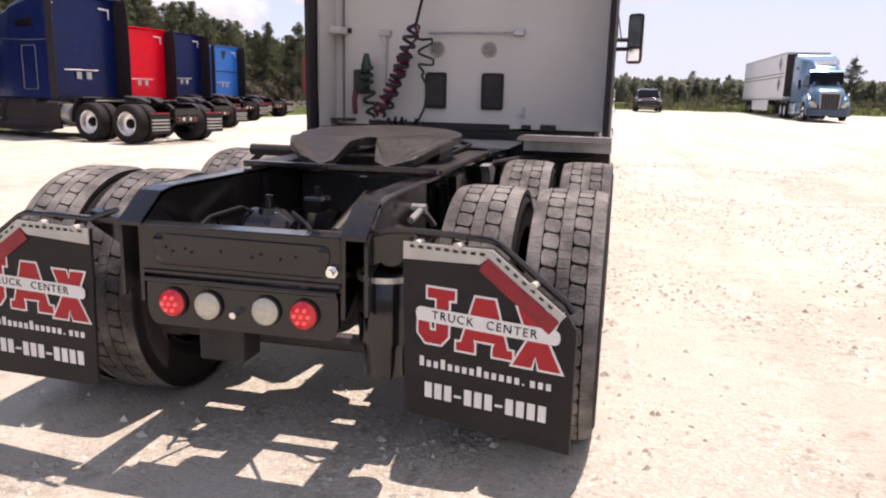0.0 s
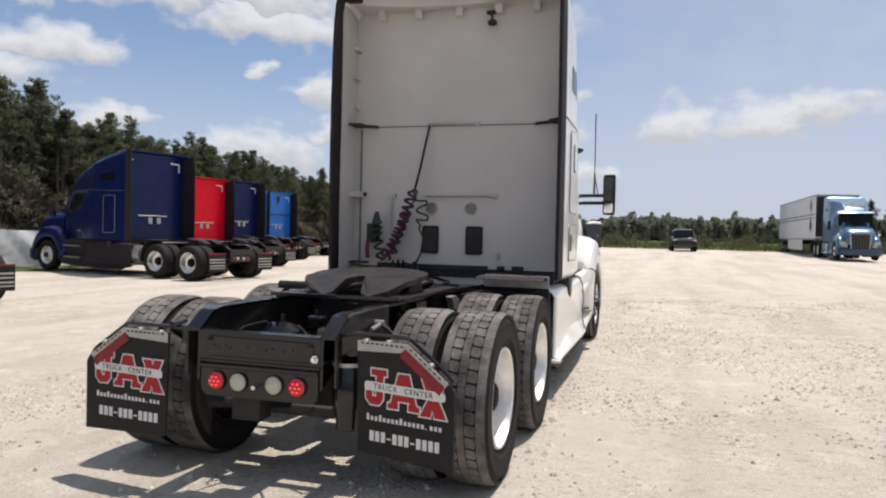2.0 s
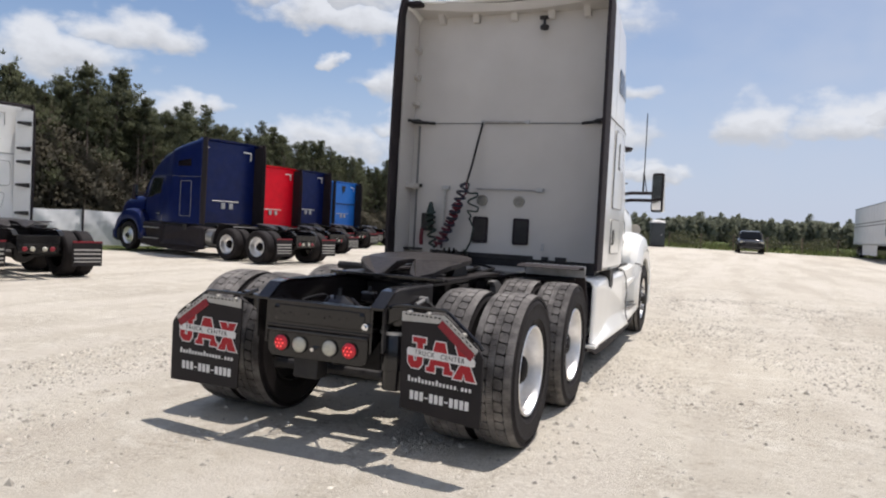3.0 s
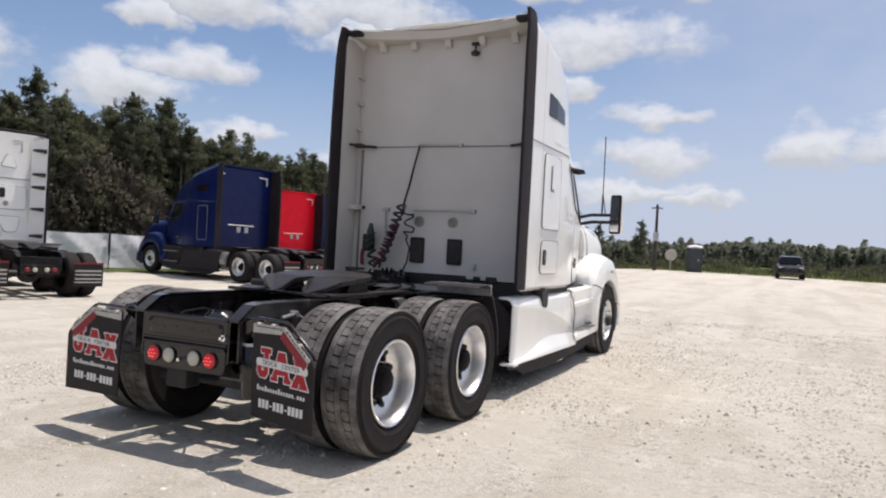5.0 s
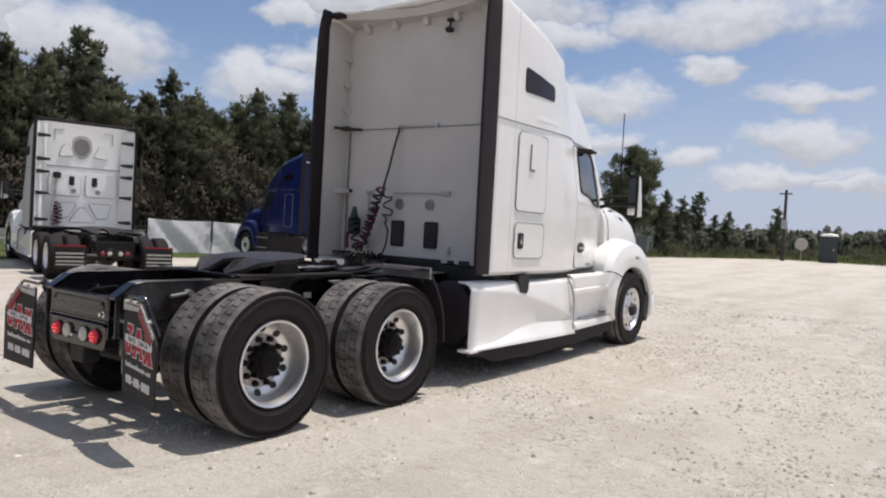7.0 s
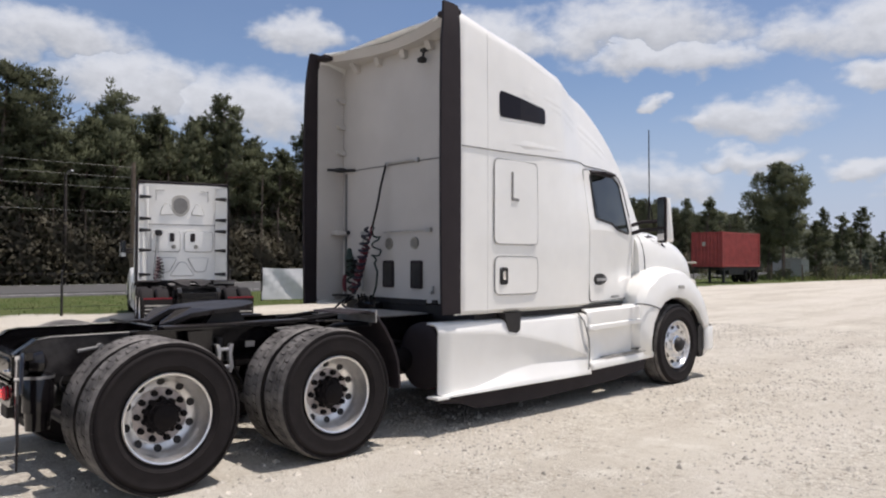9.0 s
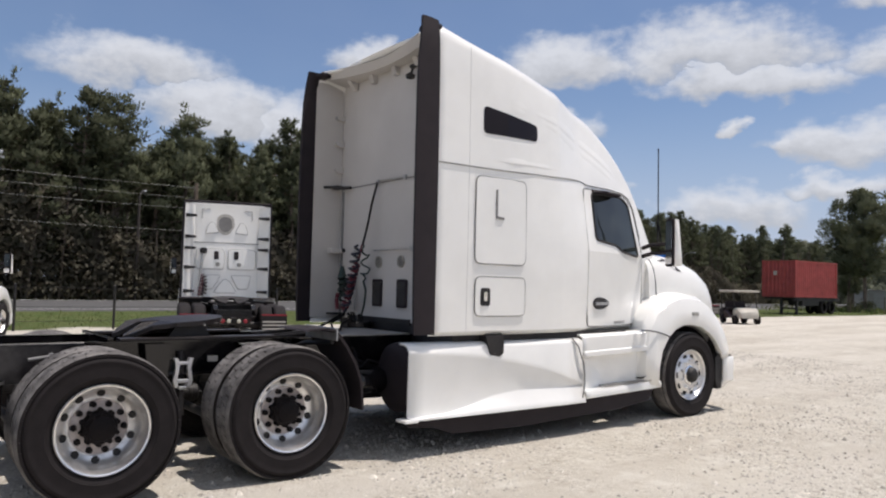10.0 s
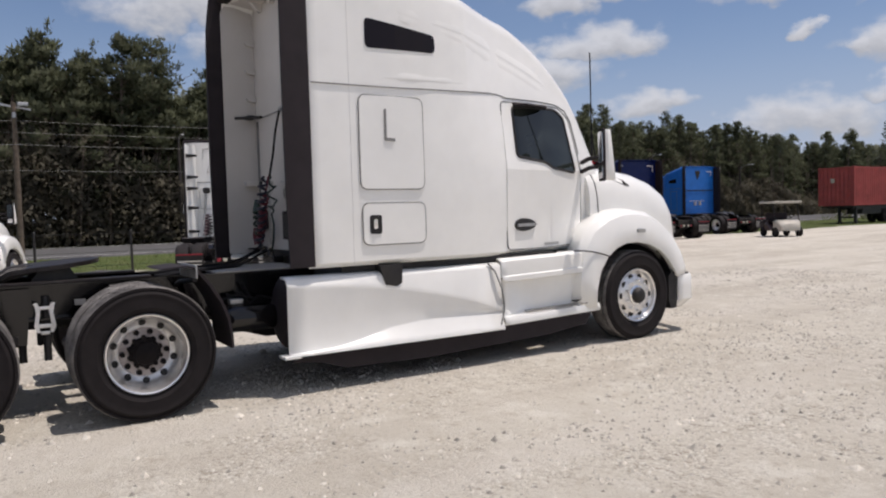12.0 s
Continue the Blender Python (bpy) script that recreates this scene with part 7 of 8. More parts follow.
# ---- red container on a chassis ----
def red_container():
    x0, x1, y0, y1 = -22.1, -19.66, 49.3, 55.4
    zc = ground_height(-21, 50)
    C = thing("shipping_container", Matrix.Translation((x0, y0, zc + 1.22)), "faded red corrugated container on a wheeled chassis", "container")
    W, L, H = x1 - x0, y1 - y0, 2.59
    bm = B()
    box(bm, 0.05, W - 0.05, 0.05, L - 0.05, 0.05, H - 0.03)
    part("core", bm, M["container"], C, "red steel box")
    for nm, along, side in (("side_wall", L, 0), ("side_wall", L, 1), ("end_wall", W, 2), ("end_wall", W, 3)):
        bm = B()
        n = int(along / 0.28)
        rows = [[], []]
        for i in range(n * 4 + 1):
            a = 0.1 + (along - 0.2) * i / (n * 4)
            d = 0.0 if i % 4 in (0, 1) else 0.036
            for k, z in enumerate((0.15, H - 0.12)):
                rows[k].append({0: (0.012 + d, a, z), 1: (W - 0.012 - d, a, z), 2: (a, 0.012 + d, z), 3: (a, L - 0.012 - d, z)}[side])
        grid(bm, rows)
        part(nm, bm, M["container"], C, "corrugated red wall")
    for nm, bx in (("bottom_rail", (0, W, 0, L, 0, 0.15)), ("top_rail", (0, W, 0, L, H - 0.12, H))):
        bm = B()
        box(bm, 0, 0.09, 0, L, bx[4], bx[5])
        box(bm, W - 0.09, W, 0, L, bx[4], bx[5])
        box(bm, 0.09, W - 0.09, 0, 0.09, bx[4], bx[5])
        box(bm, 0.09, W - 0.09, L - 0.09, L, bx[4], bx[5])
        part(nm, bm, M["container"], C, "red edge frame")
    for x in (0.06, W - 0.06):
        for y in (0.06, L - 0.06):
            bm = B()
            box(bm, x - 0.08, x + 0.08, y - 0.08, y + 0.08, -0.01, H + 0.012, 0.01)
            part("corner_post", bm, M["container"], C, "red corner post")
    bm = B()
    box(bm, 0.85, 1.10, -0.004, 0.02, 1.55, 1.85)
    part("faded_label", bm, M["cream"], C, "small pale label")
    K = thing("container_chassis", Matrix.Translation((x0, y0, zc)), "rusty dark trailer chassis under a red container", "trailer")
    bm = B()
    for x in (1.35, W - 0.20):
        box(bm, x - 0.08, x + 0.08, 0.1, L + 0.6, 0.95, 1.20, 0.01)
    for y in (0.2, 1.5, 3.0, 4.5, 6.0):
        box(bm, 0.1, W - 0.1, y, y + 0.12, 1.08, 1.20)
    part("frame", bm, M["black_dull"], K, "dark steel frame")
    for y in (4.3, 5.5):
        for x in (1.35, W - 0.20):
            w = new("wheel", TYRE[(False, False)])
            w.parent = K
            w.location = (x, y, 0.5)
            w["label"] = "black trailer tyre"
        bm = B()
        cyl(bm, (1.3, y, 0.5), (W - 0.15, y, 0.5), 0.07, None, 10)
        part("axle", bm, M["black_dull"], K)
    bm = B()
    box(bm, 1.30, W - 0.1, 1.2, 3.6, 0.62, 1.0, 0.03)
    part("tool_box", bm, M["black_dull"], K, "dark box under the frame")
    for x in (1.25, W - 0.12):
        bm = B()
        box(bm, x - 0.08, x + 0.08, 0.30, 0.46, 0.0, 1.10)
        box(bm, x - 0.16, x + 0.16, 0.24, 0.52, 0.0, 0.05)
        part("landing_leg", bm, M["black_dull"], K)
    bm = B()
    box(bm, 1.25, W - 0.12, 0.34, 0.42, 0.38, 0.48)
    part("leg_brace", bm, M["black_dull"], K)


red_container()


# ---- golf cart ----
def golf_cart():
    x, y = -11.3, 28.3
    G = thing("golf_cart", heading(x, y, 0.80, -0.60) @ Matrix.Scale(0.86, 4), "maroon golf cart with a pale cowl and canopy", "golf cart")
    bm = B()
    rows = []
    for yy, w, z in ((-1.15, 0.50, 0.62), (-0.9, 0.56, 0.70), (-0.3, 0.57, 0.66), (0.15, 0.56, 0.42), (0.45, 0.56, 0.44), (0.62, 0.55, 0.78), (0.95, 0.50, 0.74), (1.2, 0.42, 0.58), (1.25, 0.38, 0.42)):
        rows.append([(-w, yy, 0.28), (-w, yy, z - 0.06), (-w + 0.07, yy, z), (0, yy, z + 0.02), (w - 0.07, yy, z), (w, yy, z - 0.06), (w, yy, 0.28)])
    grid(bm, rows, closed=True, cap=True)
    part("cart_body", bm, M["maroon"], G, "dark maroon body", True)
    bm = B()
    rows = []
    for yy, w, z in ((0.58, 0.565, 0.72), (0.64, 0.57, 0.80), (0.95, 0.52, 0.765), (1.2, 0.44, 0.61), (1.27, 0.39, 0.44)):
        rows.append([(-w, yy, 0.30), (-w, yy, z - 0.06), (-w + 0.07, yy, z), (0, yy, z + 0.02), (w - 0.07, yy, z), (w, yy, z - 0.06), (w, yy, 0.30)])
    grid(bm, rows, closed=True, cap=True)
    part("front_cowl", bm, M["cream"], G, "pale front cowl", True)
    bm = B()
    box(bm, -0.66, 0.66, -1.05, 0.85, 1.57, 1.68, 0.04)
    part("canopy", bm, M["cream"], G, "flat pale canopy")
    for px in (-0.55, 0.55):
        for p0, p1 in (((px, -0.95, 0.65), (px, -0.95, 1.67)), ((px, 0.75, 0.75), (px, 0.55, 1.67))):
            bm = B()
            cyl(bm, p0, p1, 0.022, None, 8)
            part("canopy_post", bm, M["black_dull"], G)
        for yy in (-0.75, 0.82):
            bm = B()
            lathe(bm, [(-0.09, 0.11), (-0.10, 0.2), (-0.06, 0.225), (0.06, 0.225), (0.10, 0.2), (0.09, 0.11), (0.03, 0.10), (0.03, 0.0)], (px * 0.98, yy, 0.225), "X", 20)
            part("wheel", bm, M["rubber"], G, "small black tyre", True)
    for z0, z1, y0, y1, nm in ((0.68, 0.80, -0.55, -0.05, "seat"), (0.80, 1.12, -0.62, -0.52, "backrest"), (0.70, 0.80, -1.12, -0.72, "rear_seat")):
        bm = B()
        box(bm, -0.52, 0.52, y0, y1, z0, z1, 0.04)
        part(nm, bm, M["trim"], G, "dark cushion")
    bm = B()
    box(bm, -0.585, 0.585, -1.22, -0.62, 0.34, 0.71, 0.03)
    part("rear_bed", bm, M["trim"], G, "dark open rear bed")
    bm = B()
    tube(bm, [(-0.26, 0.62, 0.75), (-0.26, 0.40, 0.98)], 0.02, 6)
    tube(bm, [(-0.26 + 0.16 * math.cos(t), 0.38 + 0.08 * math.sin(t), 0.98 + 0.13 * math.sin(t)) for t in [k * math.pi / 6 for k in range(12)]], 0.014, 6, True)
    part("steering_wheel", bm, M["black_dull"], G)


golf_cart()


# ---- dark car ----
def dark_car():
    C = thing("suv", heading(3.2, 57.0, 0.05, -1.0), "black SUV parked at the edge of the yard", "car")
    bm = B()
    rows = []
    for y, w, z0, zb in ((-2.3, 0.80, 0.45, 1.0), (-2.15, 0.92, 0.35, 1.1), (-1.0, 0.95, 0.30, 1.12), (0.4, 0.95, 0.30, 1.10), (1.2, 0.93, 0.32, 1.06), (2.0, 0.88, 0.35, 0.98), (2.35, 0.75, 0.42, 0.82)):
        rows.append([(-w, y, z0), (-w - 0.02, y, (z0 + zb) / 2), (-w + 0.04, y, zb - 0.05), (-w + 0.14, y, zb), (0, y, zb + 0.03), (w - 0.14, y, zb), (w - 0.04, y, zb - 0.05), (w + 0.02, y, (z0 + zb) / 2), (w, y, z0)])
    grid(bm, rows, closed=True, cap=True)
    part("car_body", bm, M["car"], C, "glossy black body", True)
    bm = B()
    rows = []
    for y, w, z in ((-2.2, 0.80, 1.10), (-1.95, 0.76, 1.55), (-1.5, 0.72, 1.70), (-0.2, 0.72, 1.74), (0.60, 0.72, 1.66), (1.05, 0.82, 1.10)):
        rows.append([(-0.86 if z > 1.2 else -w, y, 1.05), (-w, y, z - 0.06), (-w + 0.08, y, z), (w - 0.08, y, z), (w, y, z - 0.06), (0.86 if z > 1.2 else w, y, 1.05)])
    grid(bm, rows, closed=True, cap=True)
    cabin = part("cabin", bm, M["car"], C, "black cabin with rounded roof", True)
    bm = B()
    prism(bm, [(-0.74, 0), (0.74, 0), (0.62, 0.66), (-0.62, 0.66)], -0.006, 0.006, "Z")
    bmesh.ops.transform(bm, matrix=Matrix.Translation((0, 1.055, 1.14)) @ Matrix.Rotation(math.atan2(0.56, -0.45), 4, "X"), verts=bm.verts)
    part("windscreen", bm, M["car_glass"], cabin, "dark windscreen")
    for q in (-1, 1):
        bm = B()
        prism(bm, [(-1.85, 1.16), (0.80, 1.16), (0.28, 1.56), (-1.5, 1.60)], min(q * 0.80, q * 0.845), max(q * 0.80, q * 0.845), "X")
        part("side_window", bm, M["car_glass"], cabin, "dark side glass")
    for s in (-1, 1):
        for y in (-1.4, 1.45):
            bm = B()
            lathe(bm, [(-0.1, 0.2), (-0.11, 0.34), (-0.08, 0.37), (0.08, 0.37), (0.11, 0.34), (0.1, 0.23), (0.06, 0.2), (0.06, 0.0)], (s * 0.85, y, 0.37), "X", 20)
            part("wheel", bm, M["rubber"], C, "black tyre", True)
        bm = B()
        box(bm, s * 0.68 - 0.16, s * 0.68 + 0.16, 2.22, 2.32, 0.78, 0.90, 0.03)
        part("headlamp", bm, M["white_lens"], C, "clear headlamp")
        bm = B()
        box(bm, s * 1.02 - 0.10, s * 1.02 + 0.10, 0.72, 0.84, 1.10, 1.24, 0.03)
        part("mirror", bm, M["car"], C, "black side mirror")
    bm = B()
    box(bm, -0.45, 0.45, 2.30, 2.38, 0.55, 0.80, 0.02)
    part("grille", bm, M["black_dull"], C, "dark grille")
    bm = B()
    box(bm, -0.8, 0.8, 2.25, 2.40, 0.42, 0.50, 0.03)
    part("bumper", bm, M["dark_plastic"], C, "dark grey bumper strip")


dark_car()


# ---- portable toilet, round sign, poles ----
def portable_toilet():
    x, y = -4.1, 60.0
    P = thing("portable_toilet", Matrix.Translation((x, y, ground_height(x, y))) @ Matrix.Rotation(0.25, 4, "Z"), "dark grey-green portable toilet with a pale roof", "toilet")
    bm = B()
    box(bm, -0.56, 0.56, -0.58, 0.58, 0.12, 2.02, 0.03)
    part("cabin", bm, M["toilet"], P, "dark grey-green plastic cabin")
    bm = B()
    box(bm, -0.60, 0.60, -0.62, 0.62, 0.0, 0.13, 0.02)
    part("skid", bm, M["black_dull"], P, "dark skid base")
    bm = B()
    box(bm, -0.38, 0.38, -0.61, -0.58, 0.16, 1.92, 0.01)
    d = part("door", bm, M["toilet"], P, "plastic door")
    bm = B()
    box(bm, 0.22, 0.32, -0.63, -0.61, 0.95, 1.1, 0.01)
    part("latch", bm, M["galv"], d)
    bm = B()
    grid(bm, [[(-0.60, y2, 2.02), (-0.55, y2, z), (0, y2, z + 0.09), (0.55, y2, z), (0.60, y2, 2.02)] for y2, z in ((-0.62, 2.08), (-0.4, 2.20), (0.4, 2.20), (0.62, 2.08))], cap=True)
    part("roof", bm, M["print_white"], P, "pale translucent roof", True)
    bm = B()
    cyl(bm, (0.4, 0.4, 2.1), (0.4, 0.4, 2.45), 0.05, None, 10)
    part("vent_pipe", bm, M["black_dull"], P)


portable_toilet()


def round_sign():
    x, y = -5.7, 58.0
    S = thing("round_sign", Matrix.Translation((x, y, ground_height(x, y))), "pale round sign on a thin post", "sign")
    bm = B()
    cyl(bm, (0, 0, 0), (0, 0, 1.7), 0.03, None, 8)
    part("post", bm, M["galv"], S)
    bm = B()
    lathe(bm, [(-0.05, 0.0), (-0.05, 0.45), (-0.03, 0.47), (-0.03, 0.0)], (0, 0, 1.35), "Y", 24)
    part("disc", bm, M["cream"], S, "pale disc")


round_sign()


def utility_pole(x, y, h, label, lamp):
    P = thing("utility_pole", Matrix.Translation((x, y, ground_height(x, min(y, 110)))), label, "pole")
    bm = B()
    cyl(bm, (0, 0, 0), (0, 0, h), 0.15, 0.10, 12)
    part("pole", bm, M["creosote"], P, "weathered round wooden pole", True)
    bm = B()
    if lamp:
        tube(bm, [(0, 0, h - 0.3), (0.7, -0.1, h + 0.1), (1.3, -0.1, h + 0.15)], 0.04, 8)
        part("lamp_arm", bm, M["galv"], P, "curved lamp arm", True)
        bm = B()
        box(bm, 1.1, 1.75, -0.22, 0.02, h + 0.08, h + 0.2, 0.04)
        part("lamp_head", bm, M["galv"], P, "pale lamp head")
    else:
        box(bm, -0.45, 0.45, -0.16, -0.06, h - 0.35, h - 0.25)
        part("cross_arm", bm, M["wood"], P, "short cross arm")
        bm = B()
        box(bm, -0.15, 0.25, -0.4, -0.14, h * 0.45, h * 0.45 + 0.7, 0.03)
        part("meter_box", bm, M["galv"], P, "grey meter box")


utility_pole(-6.9, 57.5, 5.45, "short wooden service pole at the yard edge", False)
for px, py, hh in ((-45.6, 12.0, 7.1), (-45.6, 58.5, 6.6), (-45.6, 73.4, 5.8)):
    utility_pole(px, py, hh, "wooden street light pole beside the road", True)


def wire_pole(x, y, h, lamp):
    P = thing("utility_pole", Matrix.Translation((x, y, ground_height(x, y))), "brown wooden pole carrying wires beside the road", "pole", "poles that carry the wires")
    bm = B()
    cyl(bm, (0, 0, 0), (0, 0, h), 0.13, 0.09, 12)
    part("pole", bm, M["wood"], P, "weathered round wooden pole", True)
    if not lamp:
        return
    bm = B()
    prism(bm, [(-0.55, h - 0.10), (0.62, h - 0.28), (0.62, h - 0.20), (-0.55, h - 0.02)], -0.16, -0.09, "X")
    part("cross_arm", bm, M["galv"], P, "short pale cross arm")
    bm = B()
    box(bm, 0.10, 0.30, 0.12, 0.52, h - 0.16, h + 0.0, 0.03)
    part("lamp_head", bm, M["galv"], P, "pale lamp head")
    bm = B()
    cyl(bm, (0.14, 0, h - 0.62), (0.14, 0, h - 0.40), 0.07, 0.06, 10)
    part("insulator", bm, M["galv"], P, "pale insulator")


WIRE_POLES = ((-36.0, 6.3), (1.6, 6.45), (9.9, 5.95))
for py, hh in WIRE_POLES:
    wire_pole(-27.5, py, hh, py < 5)


def overhead_wires():
    for z, x in ((5.72, -27.45), (5.27, -27.6), (4.76, -27.4), (3.72, -27.5)):
        W = thing("overhead_wire", Matrix.Translation((x, 0, 0)), "thin grey wire sagging between wooden poles", "wire", "wires along the road")
        bm = B()
        pts = []
        for a, b2, sag in ((-75, -36, 0.5), (-36, 1.6, 0.45), (1.6, 9.9, 0.03)):
            for k in range(9):
                f = k / 8
                if k < 8 or b2 == 9.9:
                    pts.append((0, a + (b2 - a) * f, z + ground_height(x, a + (b2 - a) * f) - sag * 4 * f * (1 - f)))
        tube(bm, pts, 0.0062, 5)
        part("strand", bm, M["dusty_steel"], W, "", True)


overhead_wires()


# ---- fences ----
def yard_fence():
    F = thing("wire_fence", Matrix.Translation((-16.2, 0, 0)), "low wire fence with dark steel posts on grass", "fence")
    ys = [-16 + 2.5 * i for i in range(11)]
    for y in ys:
        bm = B()
        cyl(bm, (0, y, 0), (0, y, 1.25), 0.035, None, 8)
        cyl(bm, (0, y, 1.25), (0, y, 1.28), 0.042, 0.02, 8)
        part("post", bm, M["black_dull"], F, "dark steel post")
    for z in (0.25, 0.65, 1.18):
        bm = B()
        tube(bm, [(0, ys[0], z), (0, ys[-1], z)], 0.006, 5)
        part("wire", bm, M["black_dull"], F)


yard_fence()


def screen_fence():
    a, b2 = Vector((-19.8, 12.1, 0)), Vector((-17.0, 18.6, 0))
    F = thing("screen_fence", Matrix.Translation(a), "white fabric screen stretched on fence posts", "fence")
    d = (b2 - a) / 3
    nrm = Vector((d.y, -d.x, 0)).normalized()
    for i in range(4):
        p = d * i
        bm = B()
        cyl(bm, p + Vector((0, 0, 0)), p + Vector((0, 0, 1.38)), 0.035, None, 8)
        part("post", bm, M["trim"], F, "dark post")
    for i in range(3):
        bm = B()
        rows = []
        for k in range(13):
            f = k / 12
            row = []
            for j in range(7):
                g = j / 6
                sag = 0.04 * 4 * f * (1 - f) * g ** 3
                wob = 0.07 * math.sin(f * 9 + i * 2 + g * 4) * math.sin(math.pi * f) + 0.05 * math.sin(f * 17 + g * 9 + i)
                q = d * (i + f) + nrm * (0.05 + wob * (0.4 + 0.6 * math.sin(math.pi * g)))
                q = q - nrm * 0.17 * g
                row.append((q.x, q.y, 0.06 + (1.24 - sag) * g))
            rows.append(row)
        shell(bm, rows, nrm * 0.006)
        part("screen_panel", bm, M["canvas"], F, "rippled white screen panel", True)


screen_fence()


def far_fence():
    F = thing("wire_fence", Matrix.Translation((0, 61.5, ground_height(0, 61.5))), "long low wire fence at the edge of the yard", "fence")
    for i in range(26):
        x = -24 + 2.6 * i
        bm = B()
        z0 = ground_height(x, 61.5) - ground_height(0, 61.5)
        cyl(bm, (x, 0, z0), (x, 0, z0 + 1.35), 0.05, None, 6)
        part("post", bm, M["wood"], F)
    for z in (0.5, 0.9, 1.25):
        bm = B()
        tube(bm, [(x, 0, z + ground_height(x, 61.5) - ground_height(0, 61.5)) for x in [-24 + 2.6 * i for i in range(26)]], 0.004, 4)
        part("wire", bm, M["black_dull"], F)


far_fence()


def shed():
    x, y = -26.6, 78.5
    S = thing("shed", Matrix.Translation((x, y, ground_height(x, y))), "small grey flat roofed shed in the grass", "shed")
    bm = B()
    box(bm, -1.5, 1.5, -1, 1, 0, 1.9, 0.01)
    part("wall", bm, M["galv"], S, "grey sheet walls")
    bm = B()
    box(bm, -1.7, 1.7, -1.2, 1.2, 1.9, 2.05, 0.02)
    part("roof", bm, M["dusty_steel"], S, "flat metal roof")
    bm = B()
    box(bm, -0.4, 0.4, -1.03, -1.0, 0.05, 1.7)
    part("door", bm, M["dusty_steel"], S, "plain door")


shed()


# ---- road ----
def road():
    bm = B()
    ys = [-300, -100, -50] + [-30 + 5 * i for i in range(30)] + [150, 250, 400]
    rows = []
    for y in ys:
        z = ground_height(-36, min(y, 110)) + 0.05
        rows.append([(-43.5, y, z - 0.06), (-43.2, y, z), (-36, y, z + 0.08), (-28.6, y, z), (-28.3, y, z - 0.06)])
    grid(bm, rows)
    ob = part("road", bm, M["asphalt"], None, smooth=True)
    tagged(ob, "grey two lane asphalt road beside the woods", "road", kind="structure")
    bm = B()
    for x in (-42.8, -29.0):
        grid(bm, [[(x, y, ground_height(-36, min(y, 110)) + 0.075), (x + 0.14, y, ground_height(-36, min(y, 110)) + 0.075)] for y in ys])
    part("edge_line", bm, M["print_white"], ob, "white edge lines")


road()


# ---- trees ----
def quads_mesh(name, centres, dirs, lengths, widths, mat, rnd, facing=None):
    """Small leaf blades: one narrow pointed blade each, shaded as the clump that they make up."""
    n = len(centres)
    side = np.cross(dirs, rnd.normal(size=(n, 3)))
    side /= np.linalg.norm(side, axis=1)[:, None] + 1e-9
    a = centres - dirs * lengths[:, None] * 0.5
    b2 = centres + dirs * lengths[:, None] * 0.5
    s = side * widths[:, None] * 0.5
    v = np.stack([a - s, a + s, b2], 1).reshape(-1, 3)
    f = np.arange(3 * n).reshape(-1, 3)
    if facing is not None:
        facing = facing / (np.linalg.norm(facing, axis=1)[:, None] + 1e-9)
        turned = (np.cross(s, b2 - a) * facing).sum(1) < 0
        f[turned] = f[turned][:, ::-1]
    me = bpy.data.meshes.new(name)
    me.from_pydata(v.tolist(), [], f.tolist())
    if facing is not None:
        me.polygons.foreach_set("use_smooth", np.ones(n, dtype=bool))
        me.normals_split_custom_set_from_vertices(np.repeat(facing, 3, axis=0).tolist())
    me.materials.append(mat)
    return me


